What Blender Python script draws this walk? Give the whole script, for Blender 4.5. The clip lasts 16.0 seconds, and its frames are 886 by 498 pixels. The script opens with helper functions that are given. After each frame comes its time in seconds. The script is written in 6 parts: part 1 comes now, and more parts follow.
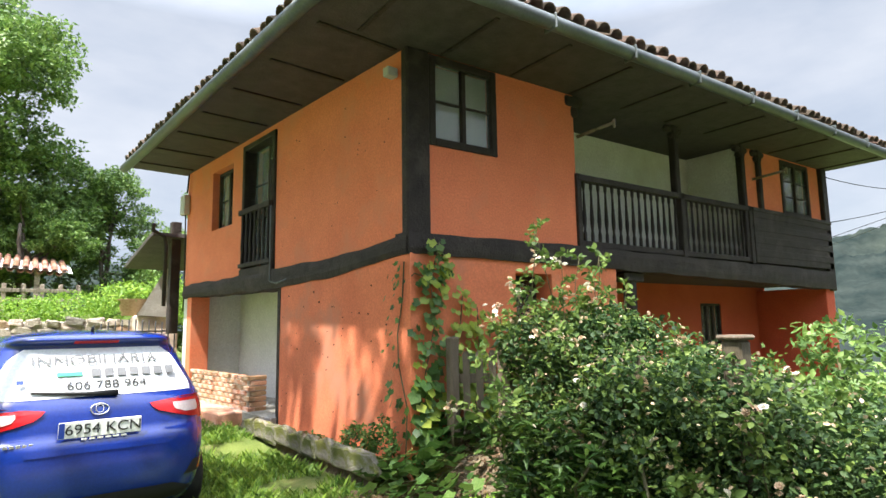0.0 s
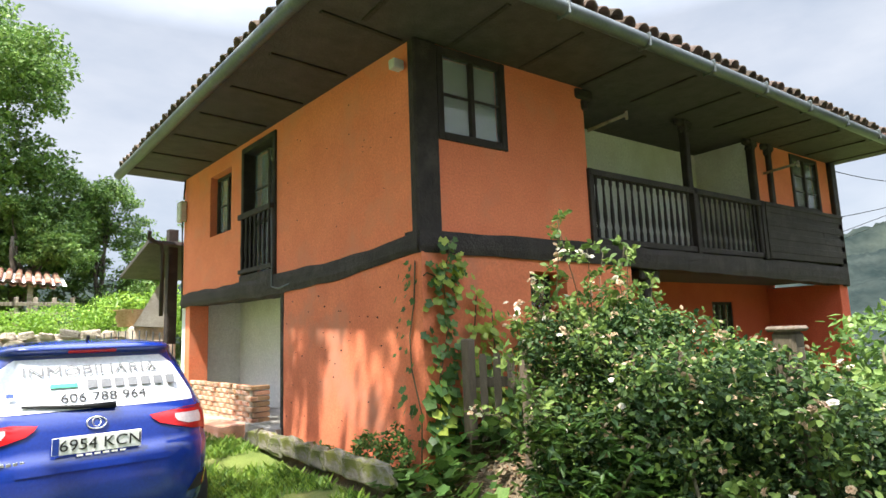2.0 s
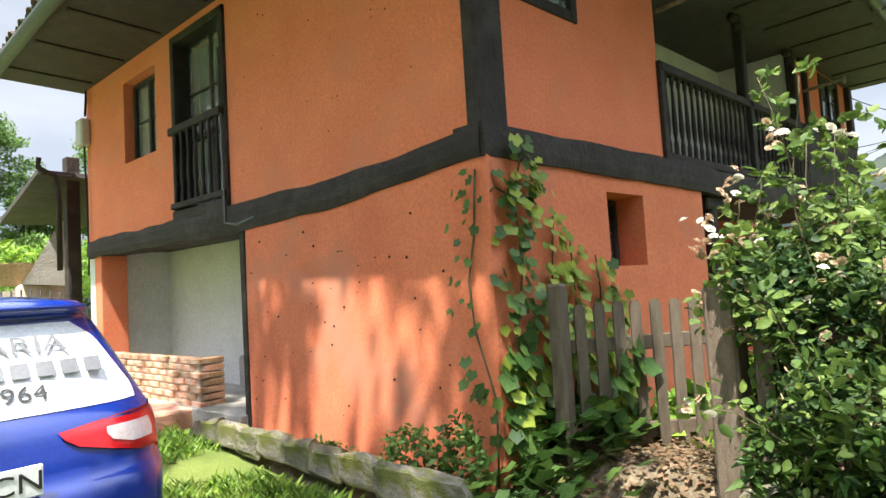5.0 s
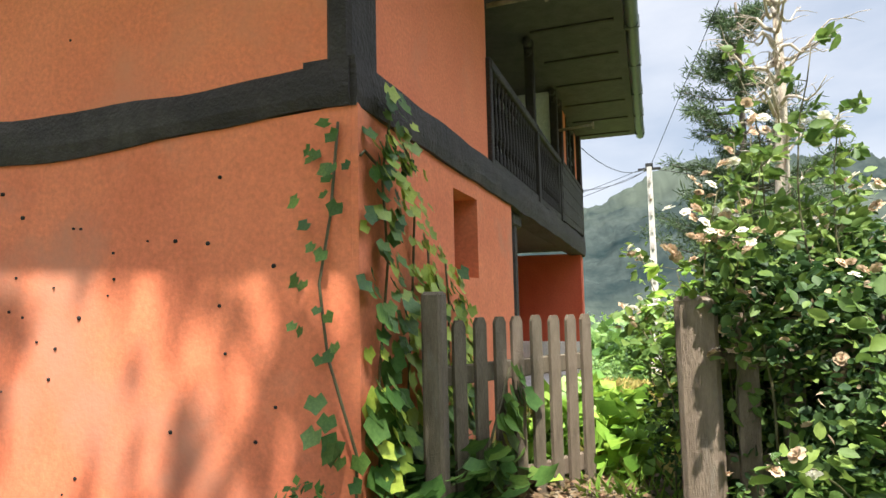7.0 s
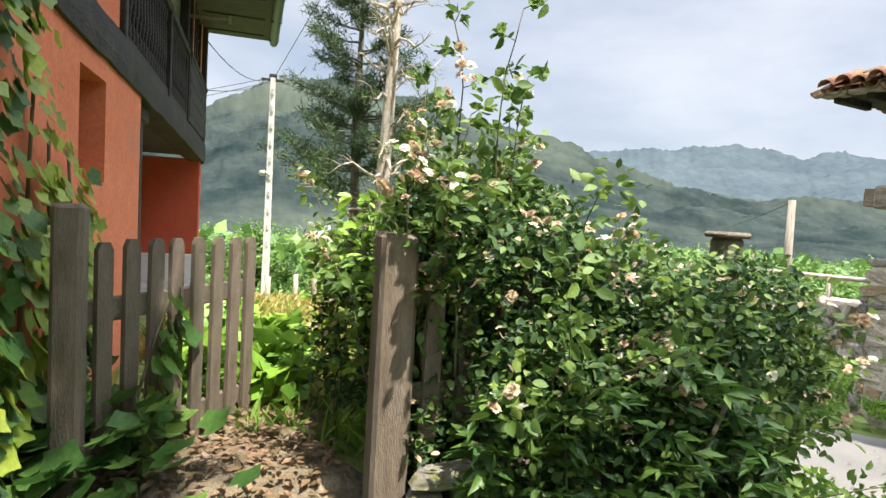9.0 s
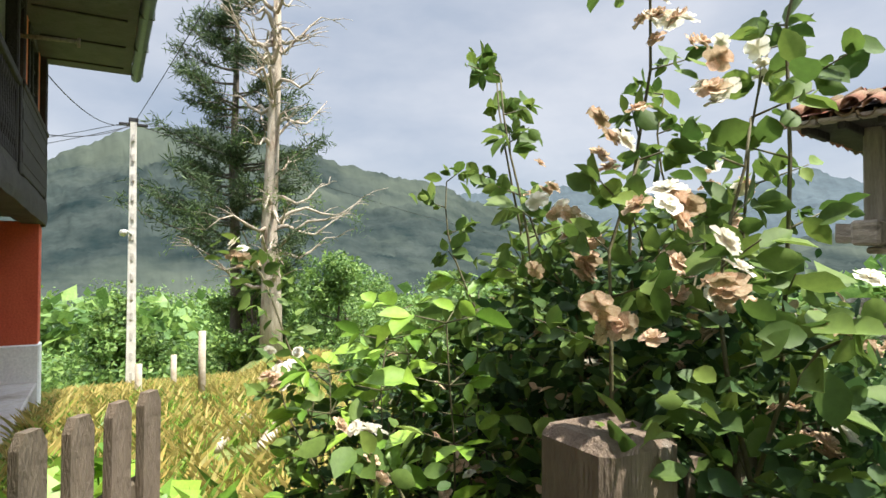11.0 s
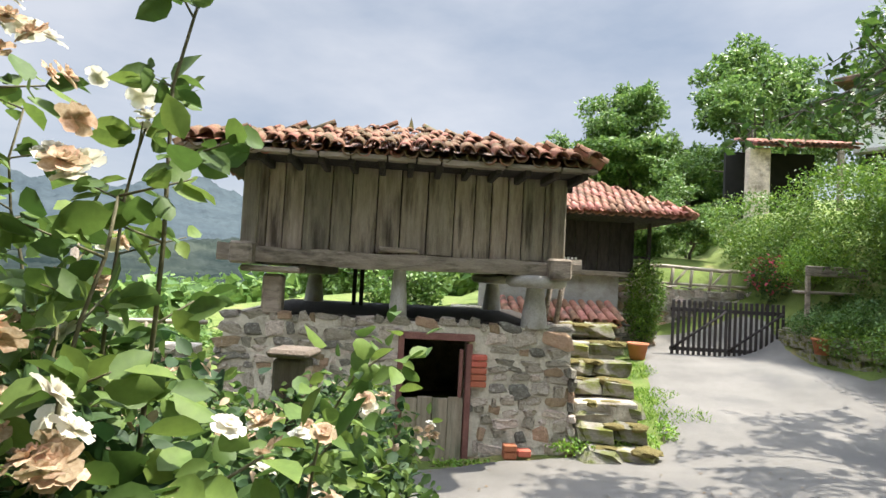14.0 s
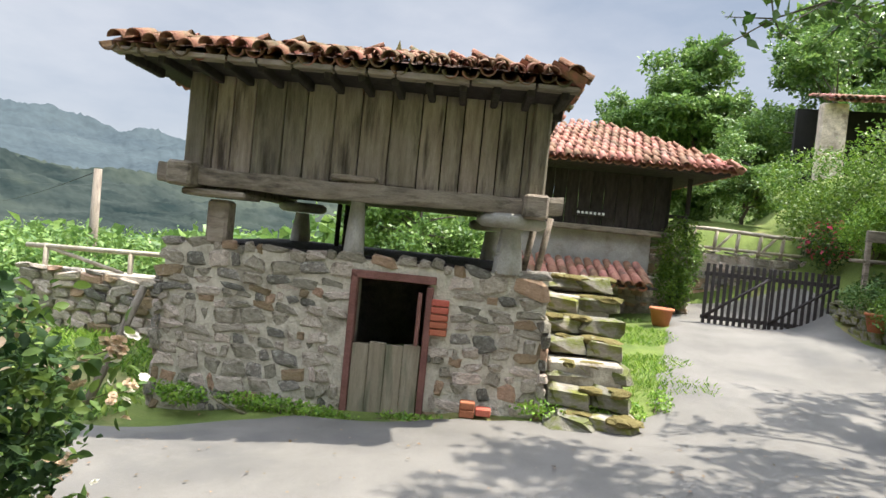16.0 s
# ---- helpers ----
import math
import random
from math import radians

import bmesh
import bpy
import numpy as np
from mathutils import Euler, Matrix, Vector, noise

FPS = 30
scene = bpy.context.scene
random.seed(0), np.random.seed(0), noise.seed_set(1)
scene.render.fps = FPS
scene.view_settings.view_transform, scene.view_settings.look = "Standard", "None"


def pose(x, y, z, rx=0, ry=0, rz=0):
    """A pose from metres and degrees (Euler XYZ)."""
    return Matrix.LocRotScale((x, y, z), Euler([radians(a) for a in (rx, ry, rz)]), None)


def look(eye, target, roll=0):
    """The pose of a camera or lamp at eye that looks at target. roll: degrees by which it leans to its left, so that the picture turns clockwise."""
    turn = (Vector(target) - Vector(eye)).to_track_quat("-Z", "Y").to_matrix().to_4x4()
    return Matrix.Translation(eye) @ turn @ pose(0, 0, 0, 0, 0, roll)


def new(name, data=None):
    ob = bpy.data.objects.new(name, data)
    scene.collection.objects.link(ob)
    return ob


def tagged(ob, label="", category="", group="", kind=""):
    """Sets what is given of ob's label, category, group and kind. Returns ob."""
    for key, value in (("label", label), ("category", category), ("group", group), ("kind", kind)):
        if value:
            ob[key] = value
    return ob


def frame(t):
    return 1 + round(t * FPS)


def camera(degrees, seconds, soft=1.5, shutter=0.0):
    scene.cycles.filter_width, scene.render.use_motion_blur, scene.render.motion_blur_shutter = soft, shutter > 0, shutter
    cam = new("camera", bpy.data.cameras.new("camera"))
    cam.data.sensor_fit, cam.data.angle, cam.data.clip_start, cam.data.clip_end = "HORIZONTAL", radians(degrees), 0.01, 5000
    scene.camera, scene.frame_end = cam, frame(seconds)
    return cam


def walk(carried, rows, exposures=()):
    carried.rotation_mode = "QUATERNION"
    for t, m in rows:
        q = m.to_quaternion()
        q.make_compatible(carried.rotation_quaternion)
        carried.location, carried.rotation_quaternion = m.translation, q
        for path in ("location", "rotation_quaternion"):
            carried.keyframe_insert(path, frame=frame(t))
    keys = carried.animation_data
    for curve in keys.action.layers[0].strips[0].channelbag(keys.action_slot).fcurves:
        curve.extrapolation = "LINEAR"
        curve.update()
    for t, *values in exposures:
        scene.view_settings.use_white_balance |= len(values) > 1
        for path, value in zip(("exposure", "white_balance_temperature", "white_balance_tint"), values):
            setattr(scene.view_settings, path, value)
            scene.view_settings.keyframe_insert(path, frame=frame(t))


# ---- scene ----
cam = camera(73.3, 16.0)
PATH = [
    (0, (-3.077, -4.965, 1.269), (-1.937, -3.341, 1.524), -0.9),
    (0.5, (-3.096, -4.959, 1.281), (-1.966, -3.327, 1.522), -1.0),
    (1, (-3.099, -4.956, 1.265), (-1.981, -3.316, 1.513), -1.1),
    (1.5, (-3.073, -4.908, 1.255), (-1.952, -3.272, 1.516), -1.5),
    (2, (-3.048, -4.643, 1.218), (-1.898, -3.031, 1.498), -2.1),
    (2.5, (-3.041, -4.33, 1.237), (-1.833, -2.76, 1.514), -2.8),
    (3, (-2.906, -4.004, 1.203), (-1.629, -2.484, 1.444), -3.3),
    (3.5, (-2.771, -3.634, 1.198), (-1.449, -2.147, 1.397), -3.5),
    (4, (-2.761, -3.213, 1.191), (-1.425, -1.734, 1.352), -3.3),
    (4.2, (-2.754, -3.057, 1.202), (-1.416, -1.578, 1.343), -3.4),
    (6.3, (-2.447, -1.622, 1.142), (-0.848, -0.426, 1.245), -2.7),
    (6.5, (-2.368, -1.482, 1.116), (-0.689, -0.402, 1.238), -2.6),
    (7, (-2.288, -1.227, 1.145), (-0.405, -0.571, 1.298), -1.3),
    (7.5, (-2.348, -0.999, 1.178), (-0.348, -0.972, 1.184), 1.2),
    (8, (-2.414, -0.917, 1.173), (-0.446, -1.246, 1.033), 4.3),
    (8.2, (-2.391, -0.908, 1.176), (-0.437, -1.31, 1.036), 4.6),
    (10.3, (-1.089, -0.755, 1.26), (0.714, -1.616, 1.173), 0.1),
    (10.5, (-0.941, -0.745, 1.268), (0.846, -1.64, 1.201), -0.0),
    (11, (-0.543, -0.768, 1.347), (1.196, -1.755, 1.386), 0.1),
    (11.5, (-0.375, -0.832, 1.476), (1.265, -1.967, 1.622), 1.4),
    (12, (-0.141, -0.817, 1.533), (1.314, -2.18, 1.694), 3.7),
    (12.5, (-0.018, -0.81, 1.548), (1.118, -2.454, 1.638), 3.8),
    (13, (-0.081, -0.823, 1.55), (0.775, -2.631, 1.583), 4.4),
    (13.5, (-0.196, -0.837, 1.551), (0.329, -2.766, 1.606), 4.6),
    (13.8, (-0.38, -0.862, 1.522), (-0.019, -2.828, 1.602), 3.7),
    (14, (-0.467, -0.942, 1.487), (-0.247, -2.927, 1.575), 3.1),
    (14.5, (-0.666, -1.143, 1.388), (-0.685, -3.14, 1.495), 4.3),
    (15, (-0.964, -1.396, 1.282), (-0.975, -3.393, 1.383), 6.3),
    (15.5, (-1.259, -1.648, 1.24), (-1.094, -3.64, 1.314), 7.1),
    (16, (-1.445, -1.899, 1.256), (-1.019, -3.853, 1.212), 5.7),
]
walk(cam, [(row[0], look(*row[1:])) for row in PATH], [(0, 1.85), (6.5, 1.95), (8, 1.9), (10.5, 1.72), (12.5, 1.42), (14.5, 1.66), (16, 1.58)])

# ---- world, sun ----
world = bpy.data.worlds.new("world")
scene.world = world
world.use_nodes = True
wt = world.node_tree
sky = wt.nodes.new("ShaderNodeTexSky")
sky.sky_type, sky.sun_disc = "NISHITA", False
sky.sun_elevation, sky.sun_rotation = radians(65.3), radians(243)
coord = wt.nodes.new("ShaderNodeTexCoord")
stretch = wt.nodes.new("ShaderNodeMapping")
stretch.inputs["Scale"].default_value = (1.0, 1.0, 2.6)
cloud = wt.nodes.new("ShaderNodeTexNoise")
cloud.inputs["Scale"].default_value, cloud.inputs["Detail"].default_value, cloud.inputs["Roughness"].default_value = 2.4, 8, 0.55
ramp = wt.nodes.new("ShaderNodeValToRGB")
ramp.color_ramp.elements[0].position, ramp.color_ramp.elements[0].color = 0.30, (2.35, 2.75, 3.4, 1)
ramp.color_ramp.elements[1].position, ramp.color_ramp.elements[1].color = 0.66, (4.1, 4.25, 4.6, 1)
blend = wt.nodes.new("ShaderNodeMixRGB")
blend.inputs[0].default_value = 0.86
wt.links.new(coord.outputs["Generated"], stretch.inputs[0])
wt.links.new(stretch.outputs[0], cloud.inputs["Vector"])
wt.links.new(cloud.outputs[0], ramp.inputs[0])
wt.links.new(sky.outputs[0], blend.inputs[1])
wt.links.new(ramp.outputs[0], blend.inputs[2])
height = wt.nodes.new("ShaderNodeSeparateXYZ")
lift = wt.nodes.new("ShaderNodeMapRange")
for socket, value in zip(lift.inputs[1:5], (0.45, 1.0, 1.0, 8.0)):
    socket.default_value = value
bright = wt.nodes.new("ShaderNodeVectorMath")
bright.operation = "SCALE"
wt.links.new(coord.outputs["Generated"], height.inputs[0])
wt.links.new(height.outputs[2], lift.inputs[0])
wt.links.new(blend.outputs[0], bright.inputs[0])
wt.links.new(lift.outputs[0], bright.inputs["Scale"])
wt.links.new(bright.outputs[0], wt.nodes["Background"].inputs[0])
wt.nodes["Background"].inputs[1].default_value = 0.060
sun = new("sun", bpy.data.lights.new("sun", "SUN"))
sun.data.energy, sun.data.angle, sun.data.color = 3.7, radians(0.7), (1, 0.95, 0.86)
sun.matrix_world = look((-41, -21, 100), (0, 0, 0))
rng = np.random.default_rng(7)

# ---- materials ----
def surf(name, a, b, scale=4.0, rough=0.8, bump=0.2, fine=60.0, c=None, cscale=0.8, metal=0.0, jitter=0.0, stretch=(1, 1, 1), spec=0.4, trans=0.0, cpos=(0.52, 0.68)):
    """Two colours mixed by fine and coarse noise, a third one as stains, with relief."""
    m = bpy.data.materials.new(name)
    m.use_nodes = True
    t = m.node_tree
    p = t.nodes["Principled BSDF"]
    p.inputs["Roughness"].default_value, p.inputs["Metallic"].default_value, p.inputs["Specular IOR Level"].default_value = rough, metal, spec
    co = t.nodes.new("ShaderNodeTexCoord")
    mp = t.nodes.new("ShaderNodeMapping")
    mp.inputs["Scale"].default_value = stretch
    t.links.new(co.outputs["Object"], mp.inputs[0])

    def noise_at(s, detail=5):
        n = t.nodes.new("ShaderNodeTexNoise")
        n.inputs["Scale"].default_value, n.inputs["Detail"].default_value, n.inputs["Roughness"].default_value = s, detail, 0.62
        t.links.new(mp.outputs[0], n.inputs["Vector"])
        return n.outputs[0]

    def ramp_of(src, lo, hi, c0, c1):
        r = t.nodes.new("ShaderNodeValToRGB")
        e = r.color_ramp.elements
        e[0].position, e[0].color, e[1].position, e[1].color = lo, c0, hi, c1
        t.links.new(src, r.inputs[0])
        return r.outputs[0]

    col = ramp_of(noise_at(scale), 0.32, 0.68, (*a, 1), (*b, 1))
    grain = noise_at(fine, 3)
    mul = t.nodes.new("ShaderNodeMixRGB")
    mul.blend_type, mul.inputs[0].default_value = "MULTIPLY", 0.5
    t.links.new(col, mul.inputs[1])
    t.links.new(ramp_of(grain, 0.2, 0.8, (0.55, 0.55, 0.55, 1), (1.25, 1.25, 1.25, 1)), mul.inputs[2])
    col = mul.outputs[0]
    if c:
        mx = t.nodes.new("ShaderNodeMixRGB")
        t.links.new(ramp_of(noise_at(cscale, 7), cpos[0], cpos[1], (0, 0, 0, 1), (1, 1, 1, 1)), mx.inputs[0])
        t.links.new(col, mx.inputs[1])
        mx.inputs[2].default_value = (*c, 1)
        col = mx.outputs[0]
    if jitter:
        oi = t.nodes.new("ShaderNodeObjectInfo")
        ge = t.nodes.new("ShaderNodeNewGeometry")
        ad = t.nodes.new("ShaderNodeMath")
        ad.operation = "ADD"
        fr = t.nodes.new("ShaderNodeMath")
        fr.operation = "FRACT"
        t.links.new(oi.outputs["Random"], ad.inputs[0])
        t.links.new(ge.outputs["Random Per Island"], ad.inputs[1])
        t.links.new(ad.outputs[0], fr.inputs[0])
        hs = t.nodes.new("ShaderNodeHueSaturation")
        mr = t.nodes.new("ShaderNodeMapRange")
        mr.inputs[3].default_value, mr.inputs[4].default_value = 1 - jitter, 1 + jitter
        t.links.new(fr.outputs[0], mr.inputs[0])
        t.links.new(mr.outputs[0], hs.inputs["Value"])
        mh = t.nodes.new("ShaderNodeMapRange")
        mh.inputs[3].default_value, mh.inputs[4].default_value = 0.5 + jitter * 0.05, 0.5 - jitter * 0.05
        t.links.new(fr.outputs[0], mh.inputs[0])
        t.links.new(mh.outputs[0], hs.inputs["Hue"])
        t.links.new(col, hs.inputs["Color"])
        col = hs.outputs[0]
    t.links.new(col, p.inputs["Base Color"])
    if bump:
        bp = t.nodes.new("ShaderNodeBump")
        bp.inputs["Strength"].default_value, bp.inputs["Distance"].default_value = bump, 0.02
        sm_ = t.nodes.new("ShaderNodeMath")
        sm_.operation = "ADD"
        t.links.new(grain, sm_.inputs[0])
        t.links.new(noise_at(scale * 2), sm_.inputs[1])
        t.links.new(sm_.outputs[0], bp.inputs["Height"])
        t.links.new(bp.outputs[0], p.inputs["Normal"])
    if trans:
        tr = t.nodes.new("ShaderNodeBsdfTranslucent")
        t.links.new(col, tr.inputs[0])
        ms = t.nodes.new("ShaderNodeMixShader")
        ms.inputs[0].default_value = trans
        t.links.new(p.outputs[0], ms.inputs[1])
        t.links.new(tr.outputs[0], ms.inputs[2])
        t.links.new(ms.outputs[0], t.nodes["Material Output"].inputs[0])
    return m


def leafmat(name, a, b, jitter=0.35, rough=0.45):
    return surf(name, a, b, 6, rough, 0, 90, jitter=jitter, trans=0.35, spec=0.35)


PLASTER = surf("orange_plaster", (0.72, 0.195, 0.092), (0.79, 0.235, 0.115), 2.2, 0.9, 0.10, 45, c=(0.64, 0.22, 0.12), cscale=1.4)
PLASTER_LOW = surf("weathered_orange_plaster", (0.66, 0.18, 0.085), (0.75, 0.225, 0.108), 2.8, 0.92, 0.09, 40, c=(0.52, 0.21, 0.125), cscale=1.1)
REDWALL = surf("red_plaster", (0.52, 0.09, 0.045), (0.58, 0.115, 0.055), 2.5, 0.9, 0.3, 40)
WHITEWALL = surf("white_plaster", (0.72, 0.72, 0.68), (0.80, 0.80, 0.76), 3, 0.9, 0.2, 30, c=(0.6, 0.58, 0.52), cscale=0.7)
DARKWOOD = surf("dark_stained_wood", (0.018, 0.013, 0.011), (0.038, 0.028, 0.024), 5, 0.66, 0.8, 50, c=(0.055, 0.044, 0.038), cscale=3, stretch=(1, 1, 1))
SOFFIT = surf("dark_soffit_boards", (0.045, 0.039, 0.038), (0.075, 0.066, 0.063), 6, 0.7, 0.4, 40)
GREYWOOD = surf("weathered_grey_planks", (0.23, 0.185, 0.145), (0.40, 0.335, 0.27), 3, 0.9, 0.7, 30, c=(0.07, 0.055, 0.042), cscale=1.3, jitter=0.28, stretch=(6, 6, 0.7))
BEAMWOOD = surf("weathered_beam", (0.22, 0.175, 0.135), (0.36, 0.30, 0.24), 3, 0.9, 0.8, 26, c=(0.10, 0.08, 0.06), cscale=2, jitter=0.15, stretch=(1, 5, 5))
# near-black brown, varied from piece to piece
BLACKWOOD = surf("near_black_wood", (0.02, 0.016, 0.013), (0.05, 0.04, 0.034), 4, 0.9, 0.6, 30, jitter=0.3, stretch=(4, 4, 1))
FENCEWOOD = surf("brown_fence_wood", (0.10, 0.076, 0.052), (0.18, 0.14, 0.10), 4, 0.8, 0.5, 40, c=(0.16, 0.145, 0.12), cscale=2.5, jitter=0.25, stretch=(5, 5, 1), cpos=(0.58, 0.7))
GATEWOOD = surf("dark_gate_wood", (0.022, 0.018, 0.018), (0.05, 0.04, 0.038), 4, 0.7, 0.3, 40)
LOGWOOD = surf("pale_log", (0.36, 0.30, 0.22), (0.50, 0.44, 0.35), 5, 0.85, 0.5, 30)
DOORWOOD = surf("old_door_planks", (0.25, 0.20, 0.14), (0.38, 0.32, 0.24), 3, 0.9, 0.6, 30, c=(0.14, 0.14, 0.09), cscale=1.4, jitter=0.2, stretch=(6, 6, 0.8))
REDWOOD = surf("faded_red_paint", (0.15, 0.062, 0.05), (0.23, 0.105, 0.085), 5, 0.8, 0.4, 40)
TILE = surf("clay_tile", (0.28, 0.125, 0.08), (0.42, 0.22, 0.15), 5, 0.9, 0.5, 30, c=(0.12, 0.085, 0.06), cscale=3.2, jitter=0.4)
TILEMOSS = surf("mossy_clay_tile", (0.17, 0.078, 0.046), (0.32, 0.15, 0.09), 5, 0.9, 0.6, 30, c=(0.10, 0.095, 0.045), cscale=2.2, jitter=0.45, cpos=(0.44, 0.62))
TILEDARK = surf("dark_lichen_tile", (0.09, 0.07, 0.055), (0.22, 0.15, 0.11), 5, 0.9, 0.5, 30, c=(0.32, 0.13, 0.07), cscale=2.4, jitter=0.4)
STONE = surf("field_stone", (0.36, 0.30, 0.235), (0.60, 0.525, 0.43), 5, 0.92, 0.9, 26, c=(0.20, 0.165, 0.125), cscale=3, jitter=0.42)
MORTAR = surf("lime_mortar", (0.44, 0.39, 0.31), (0.62, 0.56, 0.46), 6, 0.95, 0.9, 34, c=(0.2, 0.17, 0.13), cscale=2)
MOSSSTONE = surf("mossy_stone", (0.20, 0.18, 0.14), (0.36, 0.33, 0.28), 5, 0.95, 0.9, 30, c=(0.16, 0.17, 0.04), cscale=2.2, jitter=0.3, cpos=(0.42, 0.58))
MOSS = surf("yellow_moss", (0.13, 0.105, 0.035), (0.21, 0.17, 0.06), 9, 1, 1.0, 60, c=(0.09, 0.10, 0.025), cscale=9)
BRICK = surf("pale_brick", (0.50, 0.24, 0.13), (0.60, 0.36, 0.23), 6, 0.9, 0.6, 50, c=(0.62, 0.52, 0.42), cscale=4, jitter=0.25)
REDBRICK = surf("red_brick", (0.36, 0.10, 0.055), (0.46, 0.15, 0.085), 6, 0.9, 0.6, 50, jitter=0.25)
CEMENT = surf("grey_cement", (0.33, 0.31, 0.28), (0.46, 0.43, 0.39), 4, 0.95, 0.6, 40, c=(0.20, 0.18, 0.14), cscale=2)
ASPHALT = surf("worn_asphalt", (0.125, 0.117, 0.104), (0.175, 0.163, 0.145), 1.3, 0.9, 0.35, 110, c=(0.105, 0.10, 0.093), cscale=0.7)
GRASSGROUND = surf("grass_ground", (0.075, 0.115, 0.02), (0.16, 0.20, 0.045), 1.6, 1, 0.8, 40, c=(0.27, 0.21, 0.10), cscale=0.9, cpos=(0.55, 0.75))
SOIL = surf("dry_leafy_soil", (0.11, 0.085, 0.055), (0.19, 0.15, 0.095), 7, 1, 1.0, 50, c=(0.26, 0.21, 0.14), cscale=8)
GRASS = leafmat("grass_blades", (0.12, 0.24, 0.03), (0.24, 0.36, 0.06), 0.4)
DRYGRASS = leafmat("dry_grass", (0.36, 0.30, 0.07), (0.46, 0.38, 0.14), 0.35)
# rose green, like the spray green below, lowered to hold the bush's shade
ROSELEAF = leafmat("shade_dark_rose_leaves", (0.026, 0.064, 0.019), (0.062, 0.118, 0.034), 0.5, 0.62)
YOUNGLEAF = leafmat("young_leaves", (0.16, 0.30, 0.035), (0.26, 0.42, 0.06), 0.35)
IVYLEAF = leafmat("ivy_leaves", (0.055, 0.125, 0.024), (0.11, 0.20, 0.045), 0.4)
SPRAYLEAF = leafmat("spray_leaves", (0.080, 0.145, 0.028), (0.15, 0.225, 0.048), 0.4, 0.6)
IVYYOUNG = leafmat("young_ivy", (0.26, 0.36, 0.045), (0.38, 0.46, 0.08), 0.3)
TREELEAF = leafmat("tree_leaves", (0.095, 0.18, 0.038), (0.18, 0.29, 0.075), 0.4)
WALNUTLEAF = leafmat("walnut_leaves", (0.040, 0.095, 0.016), (0.085, 0.16, 0.03), 0.4)
PINELEAF = leafmat("pine_needles", (0.042, 0.078, 0.032), (0.095, 0.135, 0.055), 0.4, 0.6)
HEDGELEAF = leafmat("hedge_leaves", (0.07, 0.15, 0.018), (0.16, 0.26, 0.035), 0.4)
BROWNLEAF = leafmat("brown_leaves", (0.15, 0.095, 0.05), (0.27, 0.19, 0.11), 0.4)
PETAL = leafmat("white_petals", (0.78, 0.74, 0.62), (0.84, 0.80, 0.70), 0.08, 0.6)
FADED = leafmat("withered_petals", (0.44, 0.29, 0.17), (0.66, 0.52, 0.37), 0.35, 0.8)
REDPETAL = leafmat("red_petals", (0.5, 0.04, 0.08), (0.6, 0.12, 0.16), 0.3, 0.6)
CANE = surf("green_brown_cane", (0.07, 0.06, 0.03), (0.12, 0.11, 0.05), 10, 0.7, 0.2)
BARK = surf("grey_brown_bark", (0.08, 0.065, 0.05), (0.15, 0.125, 0.10), 8, 0.95, 0.9, 40, stretch=(2, 2, 0.5))
DEADBARK = surf("bleached_dead_bark", (0.30, 0.25, 0.19), (0.46, 0.40, 0.32), 7, 0.95, 0.8, 40, c=(0.2, 0.13, 0.09), cscale=3, stretch=(2, 2, 0.5))
CONCRETE = surf("pale_concrete", (0.42, 0.40, 0.36), (0.54, 0.52, 0.47), 5, 0.9, 0.4, 50)
ZINC = surf("grey_gutter_metal", (0.10, 0.115, 0.115), (0.15, 0.17, 0.17), 3, 0.45, 0.1, 40, metal=0.5)
IRON = surf("black_iron", (0.015, 0.015, 0.016), (0.03, 0.03, 0.03), 8, 0.55, 0.2, 60, metal=0.4)
CARBLUE = surf("blue_car_paint", (0.005, 0.024, 0.21), (0.006, 0.028, 0.235), 2, 0.22, 0, 60, spec=0.6)
CARBLUE.node_tree.nodes["Principled BSDF"].inputs["Coat Weight"].default_value = 0.5
CARBLUE.node_tree.nodes["Principled BSDF"].inputs["Coat Roughness"].default_value = 0.04
RUBBER = surf("black_rubber", (0.012, 0.012, 0.012), (0.022, 0.022, 0.022), 6, 0.75, 0.1)
DECAL = surf("white_window_film", (0.70, 0.72, 0.74), (0.76, 0.78, 0.80), 3, 0.35, 0)
WHITEPAINT = surf("white_paint", (0.76, 0.76, 0.74), (0.82, 0.82, 0.80), 3, 0.5, 0)
INK = surf("dark_ink", (0.02, 0.02, 0.02), (0.03, 0.03, 0.03), 3, 0.5, 0)
GREYINK = surf("grey_ink", (0.12, 0.125, 0.135), (0.17, 0.175, 0.185), 3, 0.5, 0)
BLUEINK = surf("blue_ink", (0.02, 0.05, 0.3), (0.02, 0.06, 0.34), 3, 0.5, 0)
GREENINK = surf("green_ink", (0.05, 0.35, 0.22), (0.06, 0.40, 0.25), 3, 0.5, 0)
REDLAMP = surf("red_lamp_glass", (0.42, 0.008, 0.012), (0.50, 0.012, 0.016), 3, 0.12, 0, spec=0.7)
CLEARLAMP = surf("clear_lamp_glass", (0.62, 0.50, 0.50), (0.72, 0.60, 0.60), 4, 0.12, 0, spec=0.7)
CHROME = surf("chrome", (0.7, 0.7, 0.72), (0.78, 0.78, 0.8), 3, 0.15, 0, metal=1.0)
CURTAIN = surf("pale_curtain", (0.50, 0.50, 0.47), (0.58, 0.58, 0.55), 3, 0.9, 0.3, 20, stretch=(8, 8, 0.3))
# near-black that paints the shade of rooms, openings and small holes
UNLIT = surf("unlit_interior_black", (0.012, 0.011, 0.010), (0.02, 0.018, 0.016), 3, 0.9, 0)
